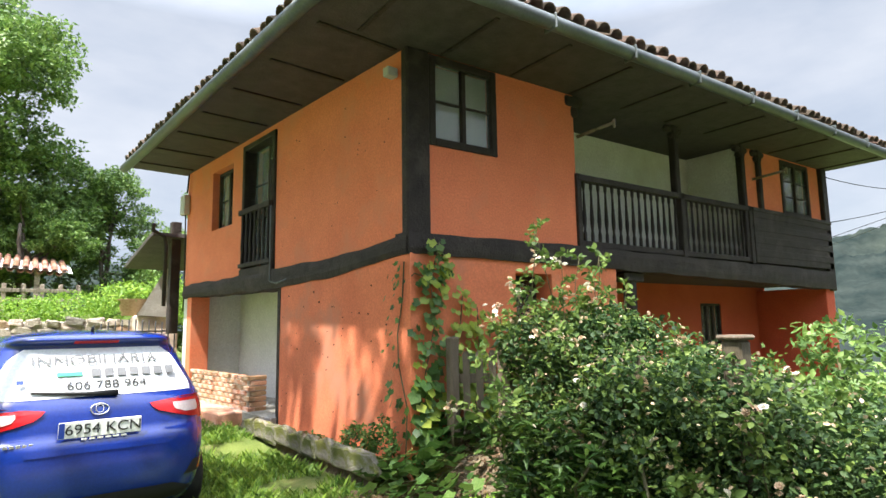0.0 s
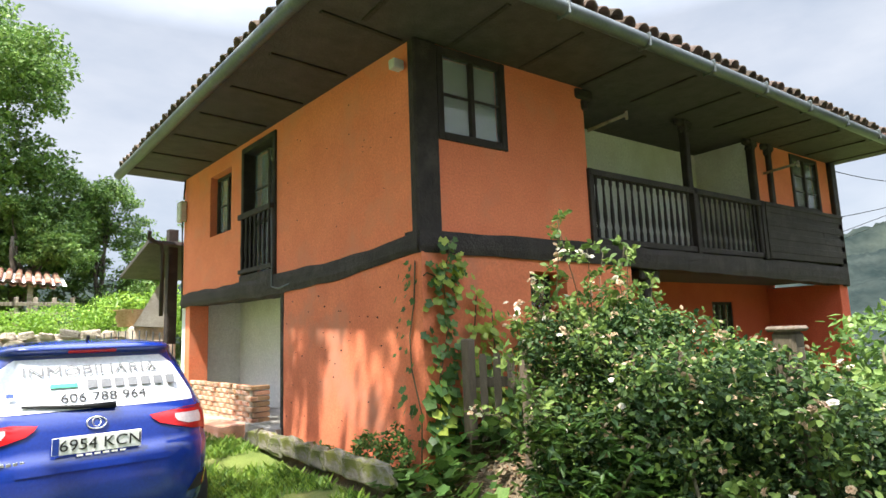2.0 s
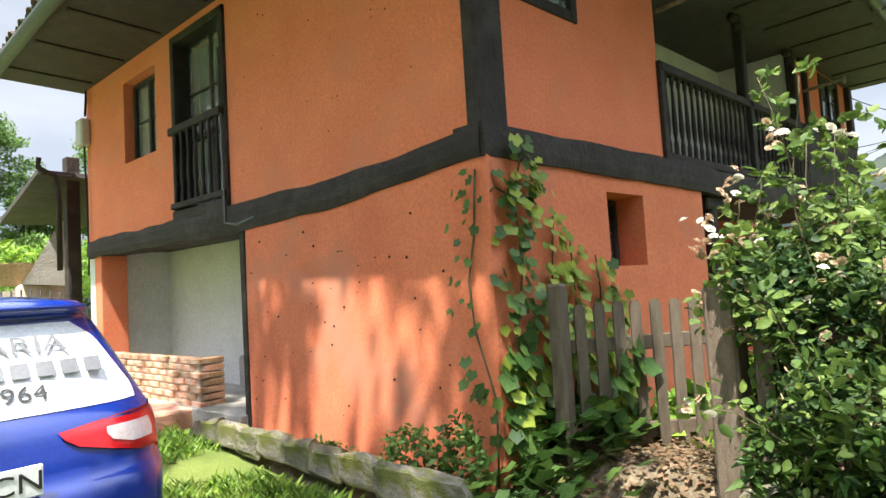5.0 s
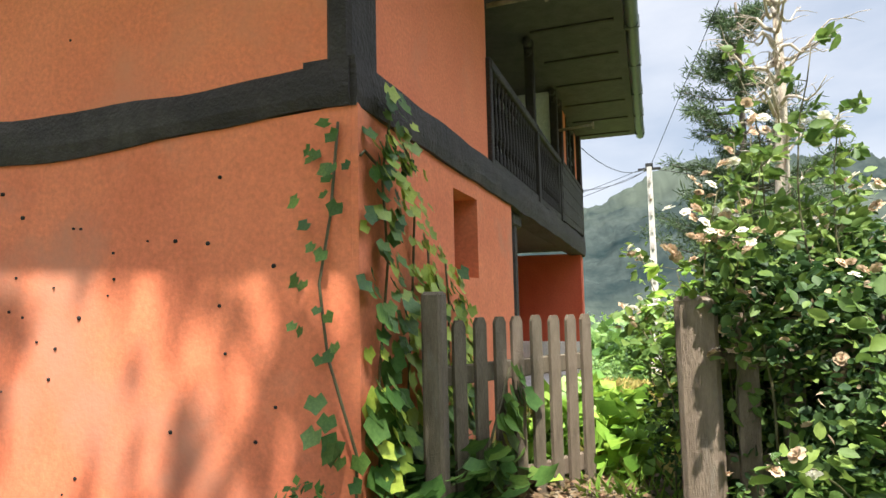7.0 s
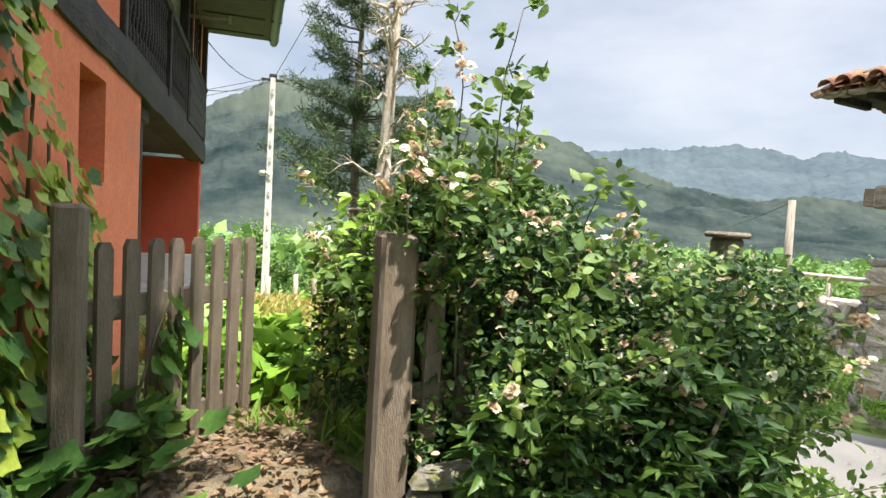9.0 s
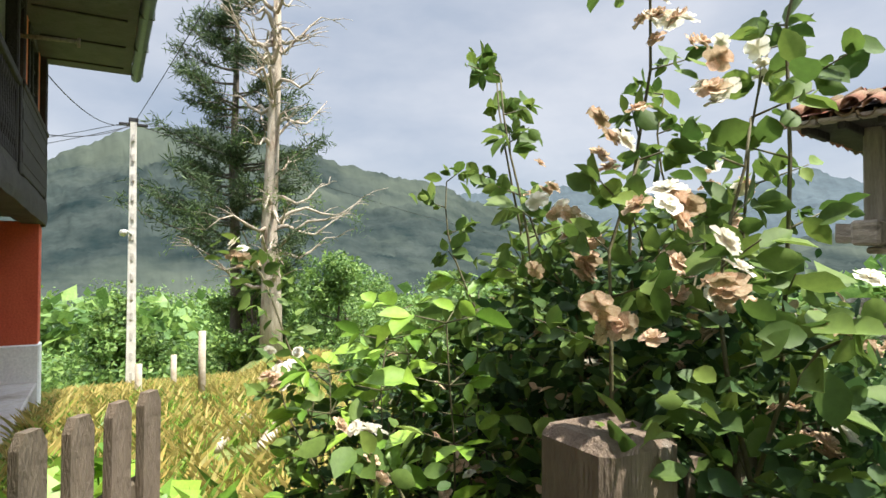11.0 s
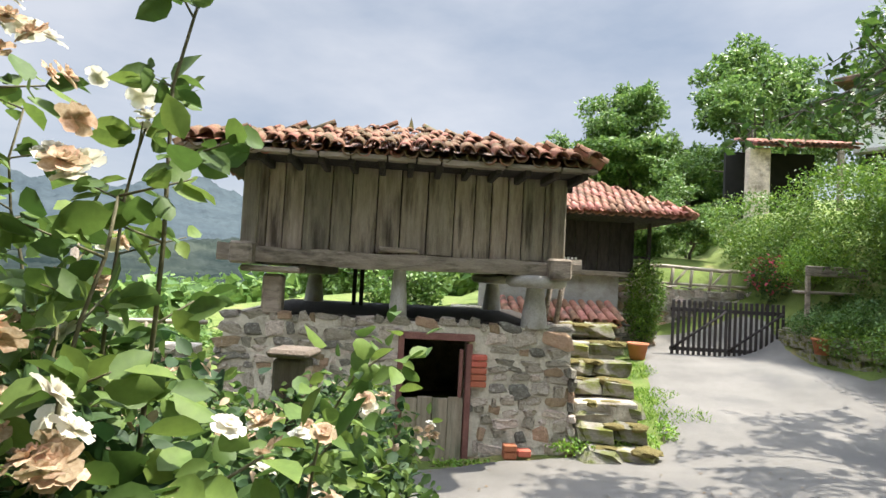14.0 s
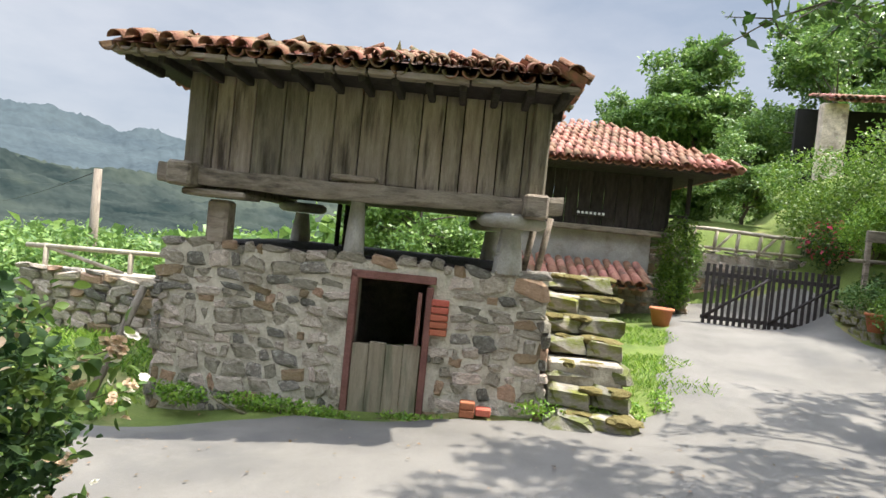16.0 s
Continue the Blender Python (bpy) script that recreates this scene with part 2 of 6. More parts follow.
GREYBOX = surf("grey_plastic", (0.48, 0.48, 0.46), (0.55, 0.55, 0.53), 4, 0.5, 0.1)
BLUEDOOR = surf("blue_door_paint", (0.20, 0.29, 0.42), (0.26, 0.36, 0.50), 4, 0.6, 0.1)
WICKER = surf("wicker", (0.30, 0.20, 0.11), (0.44, 0.32, 0.19), 30, 0.9, 0.6, 80)
POT = surf("terracotta", (0.45, 0.15, 0.07), (0.52, 0.20, 0.10), 6, 0.8, 0.2)
# distance haze is mixed into both hill colours, bluer for the far ridge
HILLNEAR = surf("haze_tinted_hillside", (0.011, 0.018, 0.018), (0.037, 0.046, 0.041), 0.03, 1, 0, 0.16, c=(0.052, 0.062, 0.048), cscale=0.006, spec=0.0)
HILLFAR = surf("haze_blue_far_hills", (0.046, 0.060, 0.068), (0.064, 0.081, 0.087), 0.006, 1, 0, 0.05, spec=0.0)
MEADOW = surf("far_meadow", (0.42, 0.40, 0.16), (0.52, 0.48, 0.22), 0.05, 1, 0, 0.5, spec=0.0)
GLASS = bpy.data.materials.new("window_glass")
GLASS.use_nodes = True
for key, value in (("Base Color", (0.8, 0.85, 0.85, 1)), ("Roughness", 0.03), ("Transmission Weight", 0.85), ("IOR", 1.45)):
    GLASS.node_tree.nodes["Principled BSDF"].inputs[key].default_value = value


# ---- builders ----
def mesh_of(name, verts, faces, material, smooth=False):
    me = bpy.data.meshes.new(name)
    me.from_pydata([tuple(v) for v in verts], [], faces)
    me.materials.append(material)
    if smooth:
        me.shade_smooth()
    me.update()
    return me


def tri_mesh(name, verts, tris, material, smooth=False):
    """A mesh from big arrays of corners and triangles."""
    me = bpy.data.meshes.new(name)
    n, k = len(verts), len(tris)
    me.vertices.add(n)
    me.vertices.foreach_set("co", np.ascontiguousarray(verts, dtype=np.float32).ravel())
    me.loops.add(k * 3)
    me.loops.foreach_set("vertex_index", np.ascontiguousarray(tris, dtype=np.int32).ravel())
    me.polygons.add(k)
    me.polygons.foreach_set("loop_start", np.arange(0, k * 3, 3, dtype=np.int32))
    me.polygons.foreach_set("loop_total", np.full(k, 3, dtype=np.int32))
    me.materials.append(material)
    me.update(calc_edges=True)
    me.validate()
    if smooth:
        me.shade_smooth()
    return me


def thing(name, label, category, at=(0, 0, 0), rz=0, group="", kind=""):
    ob = new(name)
    ob.matrix_world = pose(*at, 0, 0, rz)
    return tagged(ob, label, category, group, kind)


def child(name, me, parent, label="", m=None):
    ob = new(name, me)
    ob.parent = parent
    if m is not None:
        ob.matrix_basis = m
    if label:
        ob["label"] = label
    return ob


def part(name, bm, material, parent, label="", smooth=False):
    me = bpy.data.meshes.new(name)
    bmesh.ops.recalc_face_normals(bm, faces=bm.faces)
    bm.to_mesh(me)
    bm.free()
    me.materials.append(material)
    if smooth:
        me.shade_smooth()
    ob = new(name, me)
    if parent:
        ob.parent = parent
    if label:
        ob["label"] = label
    return ob


def add_box(bm, lo, hi, m=None, bevel=0.0):
    tmp = bmesh.new()
    bmesh.ops.create_cube(tmp, size=1)
    for v in tmp.verts:
        v.co = [l + (h - l) * (c + .5) for c, l, h in zip(v.co, lo, hi)]
    if bevel:
        bmesh.ops.bevel(tmp, geom=tmp.edges[:], offset=bevel, segments=1, affect="EDGES")
    vs = [bm.verts.new(m @ v.co if m else v.co) for v in tmp.verts]
    tmp.verts.index_update()
    for f in tmp.faces:
        bm.faces.new([vs[v.index] for v in f.verts])
    tmp.free()


def boxes(name, material, parent, *spans, bevel=0.008, label="", m=None):
    bm = bmesh.new()
    for lo, hi in spans:
        add_box(bm, lo, hi, m, bevel)
    if not bevel:
        bmesh.ops.remove_doubles(bm, verts=bm.verts[:], dist=.0005)
    return part(name, bm, material, parent, label)


def tube_data(points, radii, sides=7):
    """Corners and faces of a tapered tube along points."""
    pts = [Vector(p) for p in points]
    if not hasattr(radii, "__len__"):
        radii = [radii] * len(pts)
    verts, faces = [], []
    for i, p in enumerate(pts):
        d = (pts[min(i + 1, len(pts) - 1)] - pts[max(i - 1, 0)]).normalized()
        u = d.orthogonal().normalized() if i == 0 else (u - d * u.dot(d)).normalized()
        w = d.cross(u)
        for k in range(sides):
            a = 2 * math.pi * k / sides
            verts.append(p + (u * math.cos(a) + w * math.sin(a)) * radii[i])
    for i in range(len(pts) - 1):
        for k in range(sides):
            a, b = i * sides + k, i * sides + (k + 1) % sides
            faces.append((a, b, b + sides, a + sides))
    faces.append(tuple(range(sides))[::-1])
    faces.append(tuple(range((len(pts) - 1) * sides, len(pts) * sides)))
    return verts, faces


def tubes(name, material, parent, runs, sides=7, label=""):
    """Several tubes as one mesh. runs: (points, radii)."""
    V, F = [], []
    for pts, radii in runs:
        v, f = tube_data(pts, radii, sides)
        F += [tuple(i + len(V) for i in q) for q in f]
        V += v
    return child(name, mesh_of(name, V, F, material, True), parent, label)


LEAF_V = np.array([(0, 0, 0), (-.5, .42, .06), (0, .5, -.05), (.5, .42, .06), (0, 1, -.08)], dtype=float)
LEAF_T = np.array([(0, 3, 2), (0, 2, 1), (2, 3, 4), (1, 2, 4)])


OVAL_V = np.array([(0, 0, 0), (-.32, .16, .05), (-.5, .42, .08), (-.38, .72, .05), (0, 1, -.08), (.38, .72, .05), (.5, .42, .08), (.32, .16, .05), (0, .42, -.03), (0, .72, -.05)], dtype=float)
OVAL_T = np.array([(0, 8, 1), (1, 8, 2), (2, 8, 3), (3, 8, 9), (3, 9, 4), (9, 5, 4), (8, 5, 9), (8, 6, 5), (7, 6, 8), (0, 7, 8)])


def leaf_cloud(name, centres, size, width, material, parent, up=0.5, label="", aim=None, oval=False):
    """Folded, pointed leaves at the centres, turned at random, most facing up."""
    n = len(centres)
    nor = rng.normal(size=(n, 3)) + np.array([0, 0, up * 2])
    nor /= np.linalg.norm(nor, axis=1)[:, None]
    d = rng.normal(size=(n, 3)) if aim is None else aim + rng.normal(size=(n, 3)) * 0.45
    d -= nor * (d * nor).sum(1)[:, None]
    d /= np.linalg.norm(d, axis=1)[:, None] + 1e-9
    s = np.cross(d, nor)
    sz = size * rng.uniform(0.55, 1.35, n)
    LV, LT = (OVAL_V, OVAL_T) if oval else (LEAF_V, LEAF_T)
    V = centres[:, None, :] + sz[:, None, None] * (LV[None, :, :1] * width * s[:, None] + LV[None, :, 1:2] * d[:, None] + LV[None, :, 2:] * nor[:, None])
    T = (LT[None] + len(LV) * np.arange(n)[:, None, None]).reshape(-1, 3)
    return child(name, tri_mesh(name, V.reshape(-1, 3), T, material), parent, label)


def in_blobs(blobs, n, shell=0.55):
    """Random points in a union of ellipsoids (x, y, z, rx, ry, rz), more of them near the surface."""
    w = np.array([b[3] * b[4] * b[5] for b in blobs]) ** 0.7
    pick = rng.choice(len(blobs), n, p=w / w.sum())
    B = np.array(blobs)[pick]
    d = rng.normal(size=(n, 3))
    d /= np.linalg.norm(d, axis=1)[:, None]
    r = shell + (1 - shell) * rng.random(n) ** 0.6 + rng.normal(size=n) * 0.06
    return B[:, :3] + d * r[:, None] * B[:, 3:]


def ground_z(x, y):
    """Height of the ground: lane, road and garden."""
    x, y = np.asarray(x, float), np.asarray(y, float)
    K = ((-3.1, -5, -.32), (-1.8, -2, -.38), (-.9, -.9, -.2), (-.3, .5, -.15), (-2.4, 1.2, -.29), (-2.3, 5, 0.15), (-.6, 3.4, -.08), (-1.3, -8, -.5), (.7, -7.8, -.62), (2.7, -7.2, -.82), (-1, -5.8, -.5), (1.5, -4.8, -.66),
         (-4.8, -13.8, .07), (-3.9, -7, -.33), (-6, -12, .15), (-3.5, -10, -.2), (5, -5, -.9), (5.5, -9.5, -.72), (9, -8, -1.2), (-2.2, -1, -.3), (-2.6, 9, .8), (-6, 5, .2), (-7, -6, -.2), (-5, -20, 1.2), (-2.5, 14, 1.8), (-7, -15, 1.0), (0, -14, -.1), (0.2, -3.6, -.5))
    num, den = 0, 0
    for a, b, z in K:
        w = 1 / ((x - a) ** 2 + (y - b) ** 2 + 0.25) ** 1.6
        num, den = num + w * z, den + w
    lane = num / den
    xx = np.clip(x, 0, 20)
    garden = .12 - .03 * xx - .006 * xx ** 2 - np.clip(x - 20, 0, 140) * .1
    g = np.clip((x + .02) / .3, 0, 1) * np.clip((y + 4.3) / .9, 0, 1)
    far = np.clip((np.hypot(x, y) - 24) / 25, 0, 1)
    side = np.clip((x - 9) / 14, 0, 1)
    side = side * side * (3 - 2 * side)
    z = lane * (1 - g) + garden * g
    z = z * (1 - side) + (garden - .02 * np.clip(-y, 0, 60)) * side
    hill = np.clip(np.hypot(x, y) - 20, 0, 60) * .16 * np.clip((-x + 3) / 10, 0, 1)
    bank = 1.7 * np.clip((-x - 6.3) / 1.6, 0, 1) * np.clip((-y - 6) / 3, 0, 1) + 1.2 * np.clip((-y - 16) / 1.0, 0, 1) * np.clip((-x - 2) / 2, 0, 1)
    return np.maximum(z + bank + hill * far ** 0.5, -17.0)


def gz(x, y):
    return float(ground_z(x, y))

# ---- ground, road, hills ----
def grid_axis(lo, hi, step, reach):
    mid = list(np.arange(lo, hi, step))
    out, d, p = [], step, hi
    while p < reach:
        out.append(p)
        d *= 1.22
        p += d
    back, d, p = [], step, lo - step
    while p > -reach:
        back.append(p)
        d *= 1.22
        p -= d
    return np.array(back[::-1] + mid + out + [reach])


def make_ground():
    xs, ys = grid_axis(-8, 16, .2, 2500), grid_axis(-15, 9, .2, 2500)
    X, Y = np.meshgrid(xs, ys)
    Z = ground_z(X, Y)
    near = np.exp(-((X - 3) ** 2 + (Y + 3) ** 2) / 400)
    Z = Z + near * np.array([[noise.noise((x * 1.7, y * 1.7, 0)) * .025 for x in xs] for y in ys])
    n, m = len(xs), len(ys)
    idx = np.arange(n * m).reshape(m, n)
    a, b, c, d = idx[:-1, :-1].ravel(), idx[:-1, 1:].ravel(), idx[1:, 1:].ravel(), idx[1:, :-1].ravel()
    T = np.concatenate([np.stack([a, b, c], 1), np.stack([a, c, d], 1)])
    ob = new("ground", tri_mesh("ground", np.stack([X, Y, Z], -1).reshape(-1, 3), T, GRASSGROUND, True))
    tagged(ob, "uneven green grass with bare trodden earth", "ground", kind="structure")


make_ground()


def resample(pts, n):
    p = np.array(pts, float)
    s = np.concatenate([[0], np.cumsum(np.hypot(*np.diff(p, axis=0).T))])
    q = np.linspace(0, s[-1], n)
    return np.stack([np.interp(q, s, p[:, 0]), np.interp(q, s, p[:, 1])], 1)


def sheet(name, a, b, n, k, lift, material, label, category, wobble=0.0):
    """A strip of surface between two edges, laid on the ground."""
    A, B = resample(a, n), resample(b, n)
    f = np.linspace(0, 1, k)[None, :, None]
    if wobble:
        for e in (A, B):
            e += np.array([[noise.noise((p[0] * 2.3, p[1] * 2.3, 5)), noise.noise((p[0] * 2.3, p[1] * 2.3, 9))] for p in e]) * wobble
    P = A[:, None] * (1 - f) + B[:, None] * f
    Z = ground_z(P[..., 0], P[..., 1]) + lift
    Z[:, 0] -= lift + .03
    Z[:, -1] -= lift + .03
    idx = np.arange(n * k).reshape(n, k)
    q = [i.ravel() for i in (idx[:-1, :-1], idx[:-1, 1:], idx[1:, 1:], idx[1:, :-1])]
    T = np.concatenate([np.stack([q[0], q[1], q[2]], 1), np.stack([q[0], q[2], q[3]], 1)])
    ob = new(name, tri_mesh(name, np.concatenate([P, Z[..., None]], -1).reshape(-1, 3), T, material, True))
    return tagged(ob, label, category, kind="structure")


sheet("road", [(14, -9.5), (6, -7.0), (2.9, -6.55), (1, -7.35), (-.5, -7.75), (-1.6, -8.1), (-2.35, -8.5), (-2.6, -10), (-3.3, -13.9), (-3.3, -16)],
      [(14, -6.6), (6, -4.9), (2.5, -4.1), (.6, -4.0), (-1, -3.4), (-2.2, -2.6), (-4.6, -2.6), (-7.0, -6), (-6.2, -13.5), (-6.2, -16)], 120, 26, .035, ASPHALT, "worn pale grey asphalt lane with patches", "road", .10)
sheet("soil_path", [(-1.2, .2), (-.2, -.2), (.3, -.45), (1.5, -.6)], [(-1.3, -1.2), (-.2, -1.3), (.3, -1.35), (1.5, -1.3)], 30, 10, .03, SOIL, "trodden soil with dry leaves before the gate", "path", .12)


def make_hills(name, radius, profile, material, label, rough, seed):
    """A wooded ridge far off: height by bearing, as a slope with uneven crest."""
    ang = np.radians(np.arange(-180, 180.1, .25))
    deg = np.degrees(ang)
    el = np.interp(deg, [p[0] for p in profile], [p[1] for p in profile])
    rows = np.linspace(0, 1, 26)
    V = np.zeros((len(rows), len(ang), 3))
    for i, f in enumerate(rows):
        r = radius * (.42 + .58 * f)
        crest = np.tan(np.radians(el)) * radius
        bump = np.array([noise.fractal((math.cos(a) * 9 * f + seed, math.sin(a) * 9 + f, seed), 1, 2, 5) for a in ang])
        fuzz = np.array([noise.noise((a * 260, f * 40, seed)) for a in ang])
        z = -17 + (crest + 17) * (f ** 1.35) + bump * radius * .022 * f + fuzz * rough * (0.3 + f)
        V[i] = np.stack([np.cos(ang) * r, np.sin(ang) * r, z], 1)
    n, m = len(ang), len(rows)
    idx = np.arange(n * m).reshape(m, n)
    q = [i.ravel() for i in (idx[:-1, :-1], idx[:-1, 1:], idx[1:, 1:], idx[1:, :-1])]
    T = np.concatenate([np.stack([q[0], q[1], q[2]], 1), np.stack([q[0], q[2], q[3]], 1)])
    ob = new(name, tri_mesh(name, V.reshape(-1, 3), T, material, True))
    tagged(ob, label, "hills", kind="structure")


# both ridges wear haze-tinted colours; no real haze lies between
make_hills("backdrop_hills", 560, [(-180, 4), (-110, 3), (-70, 2.5), (-55, 2.3), (-45, 3), (-38, 4.4), (-33, 6), (-27, 7.6), (-20.5, 9.2), (-14, 10.8), (-8, 12), (-3, 11.2), (4, 8.4), (15, 7), (60, 6), (180, 4)], HILLNEAR, "wooded mountainside, its green dulled by haze in the colour", 2.2, 3.0)
make_hills("backdrop_far_hills", 1300, [(-180, 5), (-90, 6), (-70, 7), (-55, 6.6), (-48, 6.2), (-42, 6.6), (-38, 6.9), (-32, 6.2), (-20, 5), (60, 5), (180, 5)], HILLFAR, "far hills with blue-grey haze in their colour", 4, 11.0)
me = mesh_of("meadow", [(205, -172, -15), (262, -200, -14), (285, -232, -13.0), (222, -205, -15)], [(0, 1, 2, 3)], MEADOW)
tagged(new("meadow", me), "mown yellow meadow in the valley", "meadow", kind="structure")

# ---- house ----
ML = Matrix(((-.107, .994, 0, 0), (.994, .107, 0, 0), (0, 0, 1, 0), (0, 0, 0, 1)))
house = thing("house", "orange plastered two-storey farmhouse with dark timber beams", "house")


def cells(u0, u1, z0, z1, holes, d0, d1):
    """Boxes of a wall that leave the holes (u0, u1, z0, z1) open."""
    us = sorted({u0, u1, *[h[0] for h in holes], *[h[1] for h in holes]})
    zs = sorted({z0, z1, *[h[2] for h in holes], *[h[3] for h in holes]})
    out = []
    for a, b in zip(us, us[1:]):
        for c, d in zip(zs, zs[1:]):
            if not any(h[0] <= a and b <= h[1] and h[2] <= c and d <= h[3] for h in holes):
                out.append(((a, d0, c), (b, d1, d)))
    return out


def strip(name, material, parent, stations, d0, d1, m=None, rough=0.0, label=""):
    """A long piece with varying lower and upper edge: stations (u, z0, z1)."""
    us = np.arange(stations[0][0], stations[-1][0] + .001, .12)
    lo = np.interp(us, [s[0] for s in stations], [s[1] for s in stations])
    hi = np.interp(us, [s[0] for s in stations], [s[2] for s in stations])
    V, F = [], []
    for i, (u, a, b) in enumerate(zip(us, lo, hi)):
        j = [noise.noise((u * 2.1, k * 7.3, 3.1)) * rough for k in range(4)]
        h = b - a
        ring = [(u, d0 + abs(j[0]) * .4, a + j[1]), (u, d0 - rough * .5, a + h * .3), (u, d0 - rough * .4 + j[2] * .5, a + h * .7), (u, d0 + abs(j[3]) * .4, b + j[3]), (u, d1, b + j[3]), (u, d1, a + j[1])]
        V += [m @ Vector(p) if m else p for p in ring]
        if i:
            for k in range(6):
                F.append(((i - 1) * 6 + k, (i - 1) * 6 + (k + 1) % 6, i * 6 + (k + 1) % 6, i * 6 + k))
    F += [tuple(range(6)), tuple(range(len(V) - 6, len(V)))]
    bm = bmesh.new()
    vs = [bm.verts.new(v) for v in V]
    for f in F:
        bm.faces.new([vs[i] for i in f])
    return part(name, bm, material, parent, label)


# side wall, with its beam
BEAM = [(-.03, 1.97, 2.18), (.5, 1.93, 2.13), (1.34, 1.85, 2.07), (2.8, 1.79, 2.06), (4.5, 1.81, 2.05), (6.64, 1.82, 2.06)]
strip("lower_wall", PLASTER_LOW, house, [(-.06, -.45, 1.98), (.5, -.45, 1.94), (1.34, -.45, 1.86), (2.78, -.45, 1.80)], -.035, .35, ML, .012, "orange wall with stains and light chipping")
strip("beam", DARKWOOD, house, BEAM, -.05, .25, ML, .03, "rough black timber beam")
boxes("upper_wall", PLASTER, house, *cells(.02, 6.64, 2.02, 4.13, [(3.05, 4.02, 2.08, 3.98), (4.52, 5.4, 2.9, 3.9)], 0, .28), bevel=0, m=ML)
boxes("recess_post", DARKWOOD, house, ((2.76, -.02, -.3), (2.84, .1, 1.82)), m=ML)
boxes("pillar", PLASTER, house, ((6.2, -.02, -.3), (6.42, .3, 1.84)), m=ML)
boxes("recess_wall", WHITEWALL, house, ((2.78, .95, -.3), (6.64, 1.2, 2.0)), ((6.4, .0, -.3), (6.64, .95, 1.9)), ((2.6, .1, -.3), (2.775, .95, 1.79)), bevel=0, m=ML, label="white wall of the open recess")
boxes("recess_ceiling", SOFFIT, house, ((2.8, .25, 1.9), (6.6, .95, 2.0)), bevel=0, m=ML)
boxes("recess_floor", CEMENT, house, ((2.8, -.1, -.3), (6.6, .95, .12)), m=ML)
boxes("stone_footing", CEMENT, house, ((2.85, .82, .1), (4.4, .95, .5)), bevel=.03, m=ML)

# small near-black chips on the plaster, painting the shade of little holes
for k in range(60):
    u, z = random.uniform(.12, 2.7), random.uniform(.2, 1.7)
    d = -.046
    if k % 3 == 0:
        u, z, d = random.uniform(.3, 2.8), random.uniform(2.3, 3.9), -.004
    r = random.uniform(.005, .011)
    boxes("plaster_hole", UNLIT, house, ((u - r, d, z - r), (u + r, d + .02, z + r * .8)), bevel=r * .5, m=ML)

# side door with its small railing
door = boxes("balcony_door", DARKWOOD, house, ((2.98, -.03, 2.05), (3.06, .2, 4.04)), ((4.01, -.03, 2.05), (4.09, .2, 4.04)), ((2.98, -.03, 3.96), (4.09, .2, 4.04)), ((2.98, -.05, 2.04), (4.09, .2, 2.14)), m=ML, label="dark framed upper door, glazed")
boxes("leaf", DARKWOOD, door, ((3.5, .14, 2.14), (3.56, .19, 3.96)), ((3.06, .14, 2.9), (4.01, .19, 2.96)), ((3.06, .14, 3.4), (4.01, .18, 3.43)), m=ML)
boxes("curtain", CURTAIN, door, ((3.08, .215, 2.2), (3.5, .225, 3.95)), bevel=0, m=ML)
boxes("pane", GLASS, door, ((3.06, .155, 2.14), (4.01, .163, 3.96)), bevel=0, m=ML).visible_shadow = False
# flat black sheet in place of the unlit room behind the door
boxes("dark_room", UNLIT, door, ((3.0, .27, 2.1), (4.1, .3, 4.0)), bevel=0, m=ML)
boxes("top_rail", DARKWOOD, door, ((3.0, -.09, 2.95), (4.07, -.02, 3.03)), m=ML)
boxes("bottom_rail", DARKWOOD, door, ((3.0, -.08, 2.16), (4.07, -.03, 2.22)), m=ML)


def lathe_mesh(name, profile, material, sides=8):
    V, F = [], []
    for r, z in profile:
        V += [(r * math.cos(2 * math.pi * k / sides), r * math.sin(2 * math.pi * k / sides), z) for k in range(sides)]
    for i in range(len(profile) - 1):
        for k in range(sides):
            a, b = i * sides + k, i * sides + (k + 1) % sides
            F.append((a, b, b + sides, a + sides))
    return mesh_of(name, V, F, material, True)


BALUSTER = lathe_mesh("baluster", [(.028, 0), (.028, .12), (.016, .16), (.03, .24), (.033, .3), (.022, .5), (.016, .66), (.028, .7), (.028, .8)], DARKWOOD)
for i in range(7):
    child("baluster", BALUSTER, door, "", Matrix.Translation(ML @ Vector((3.1 + i * .145, -.055, 2.2))) @ Matrix.Diagonal((.8, .8, .95, 1)))


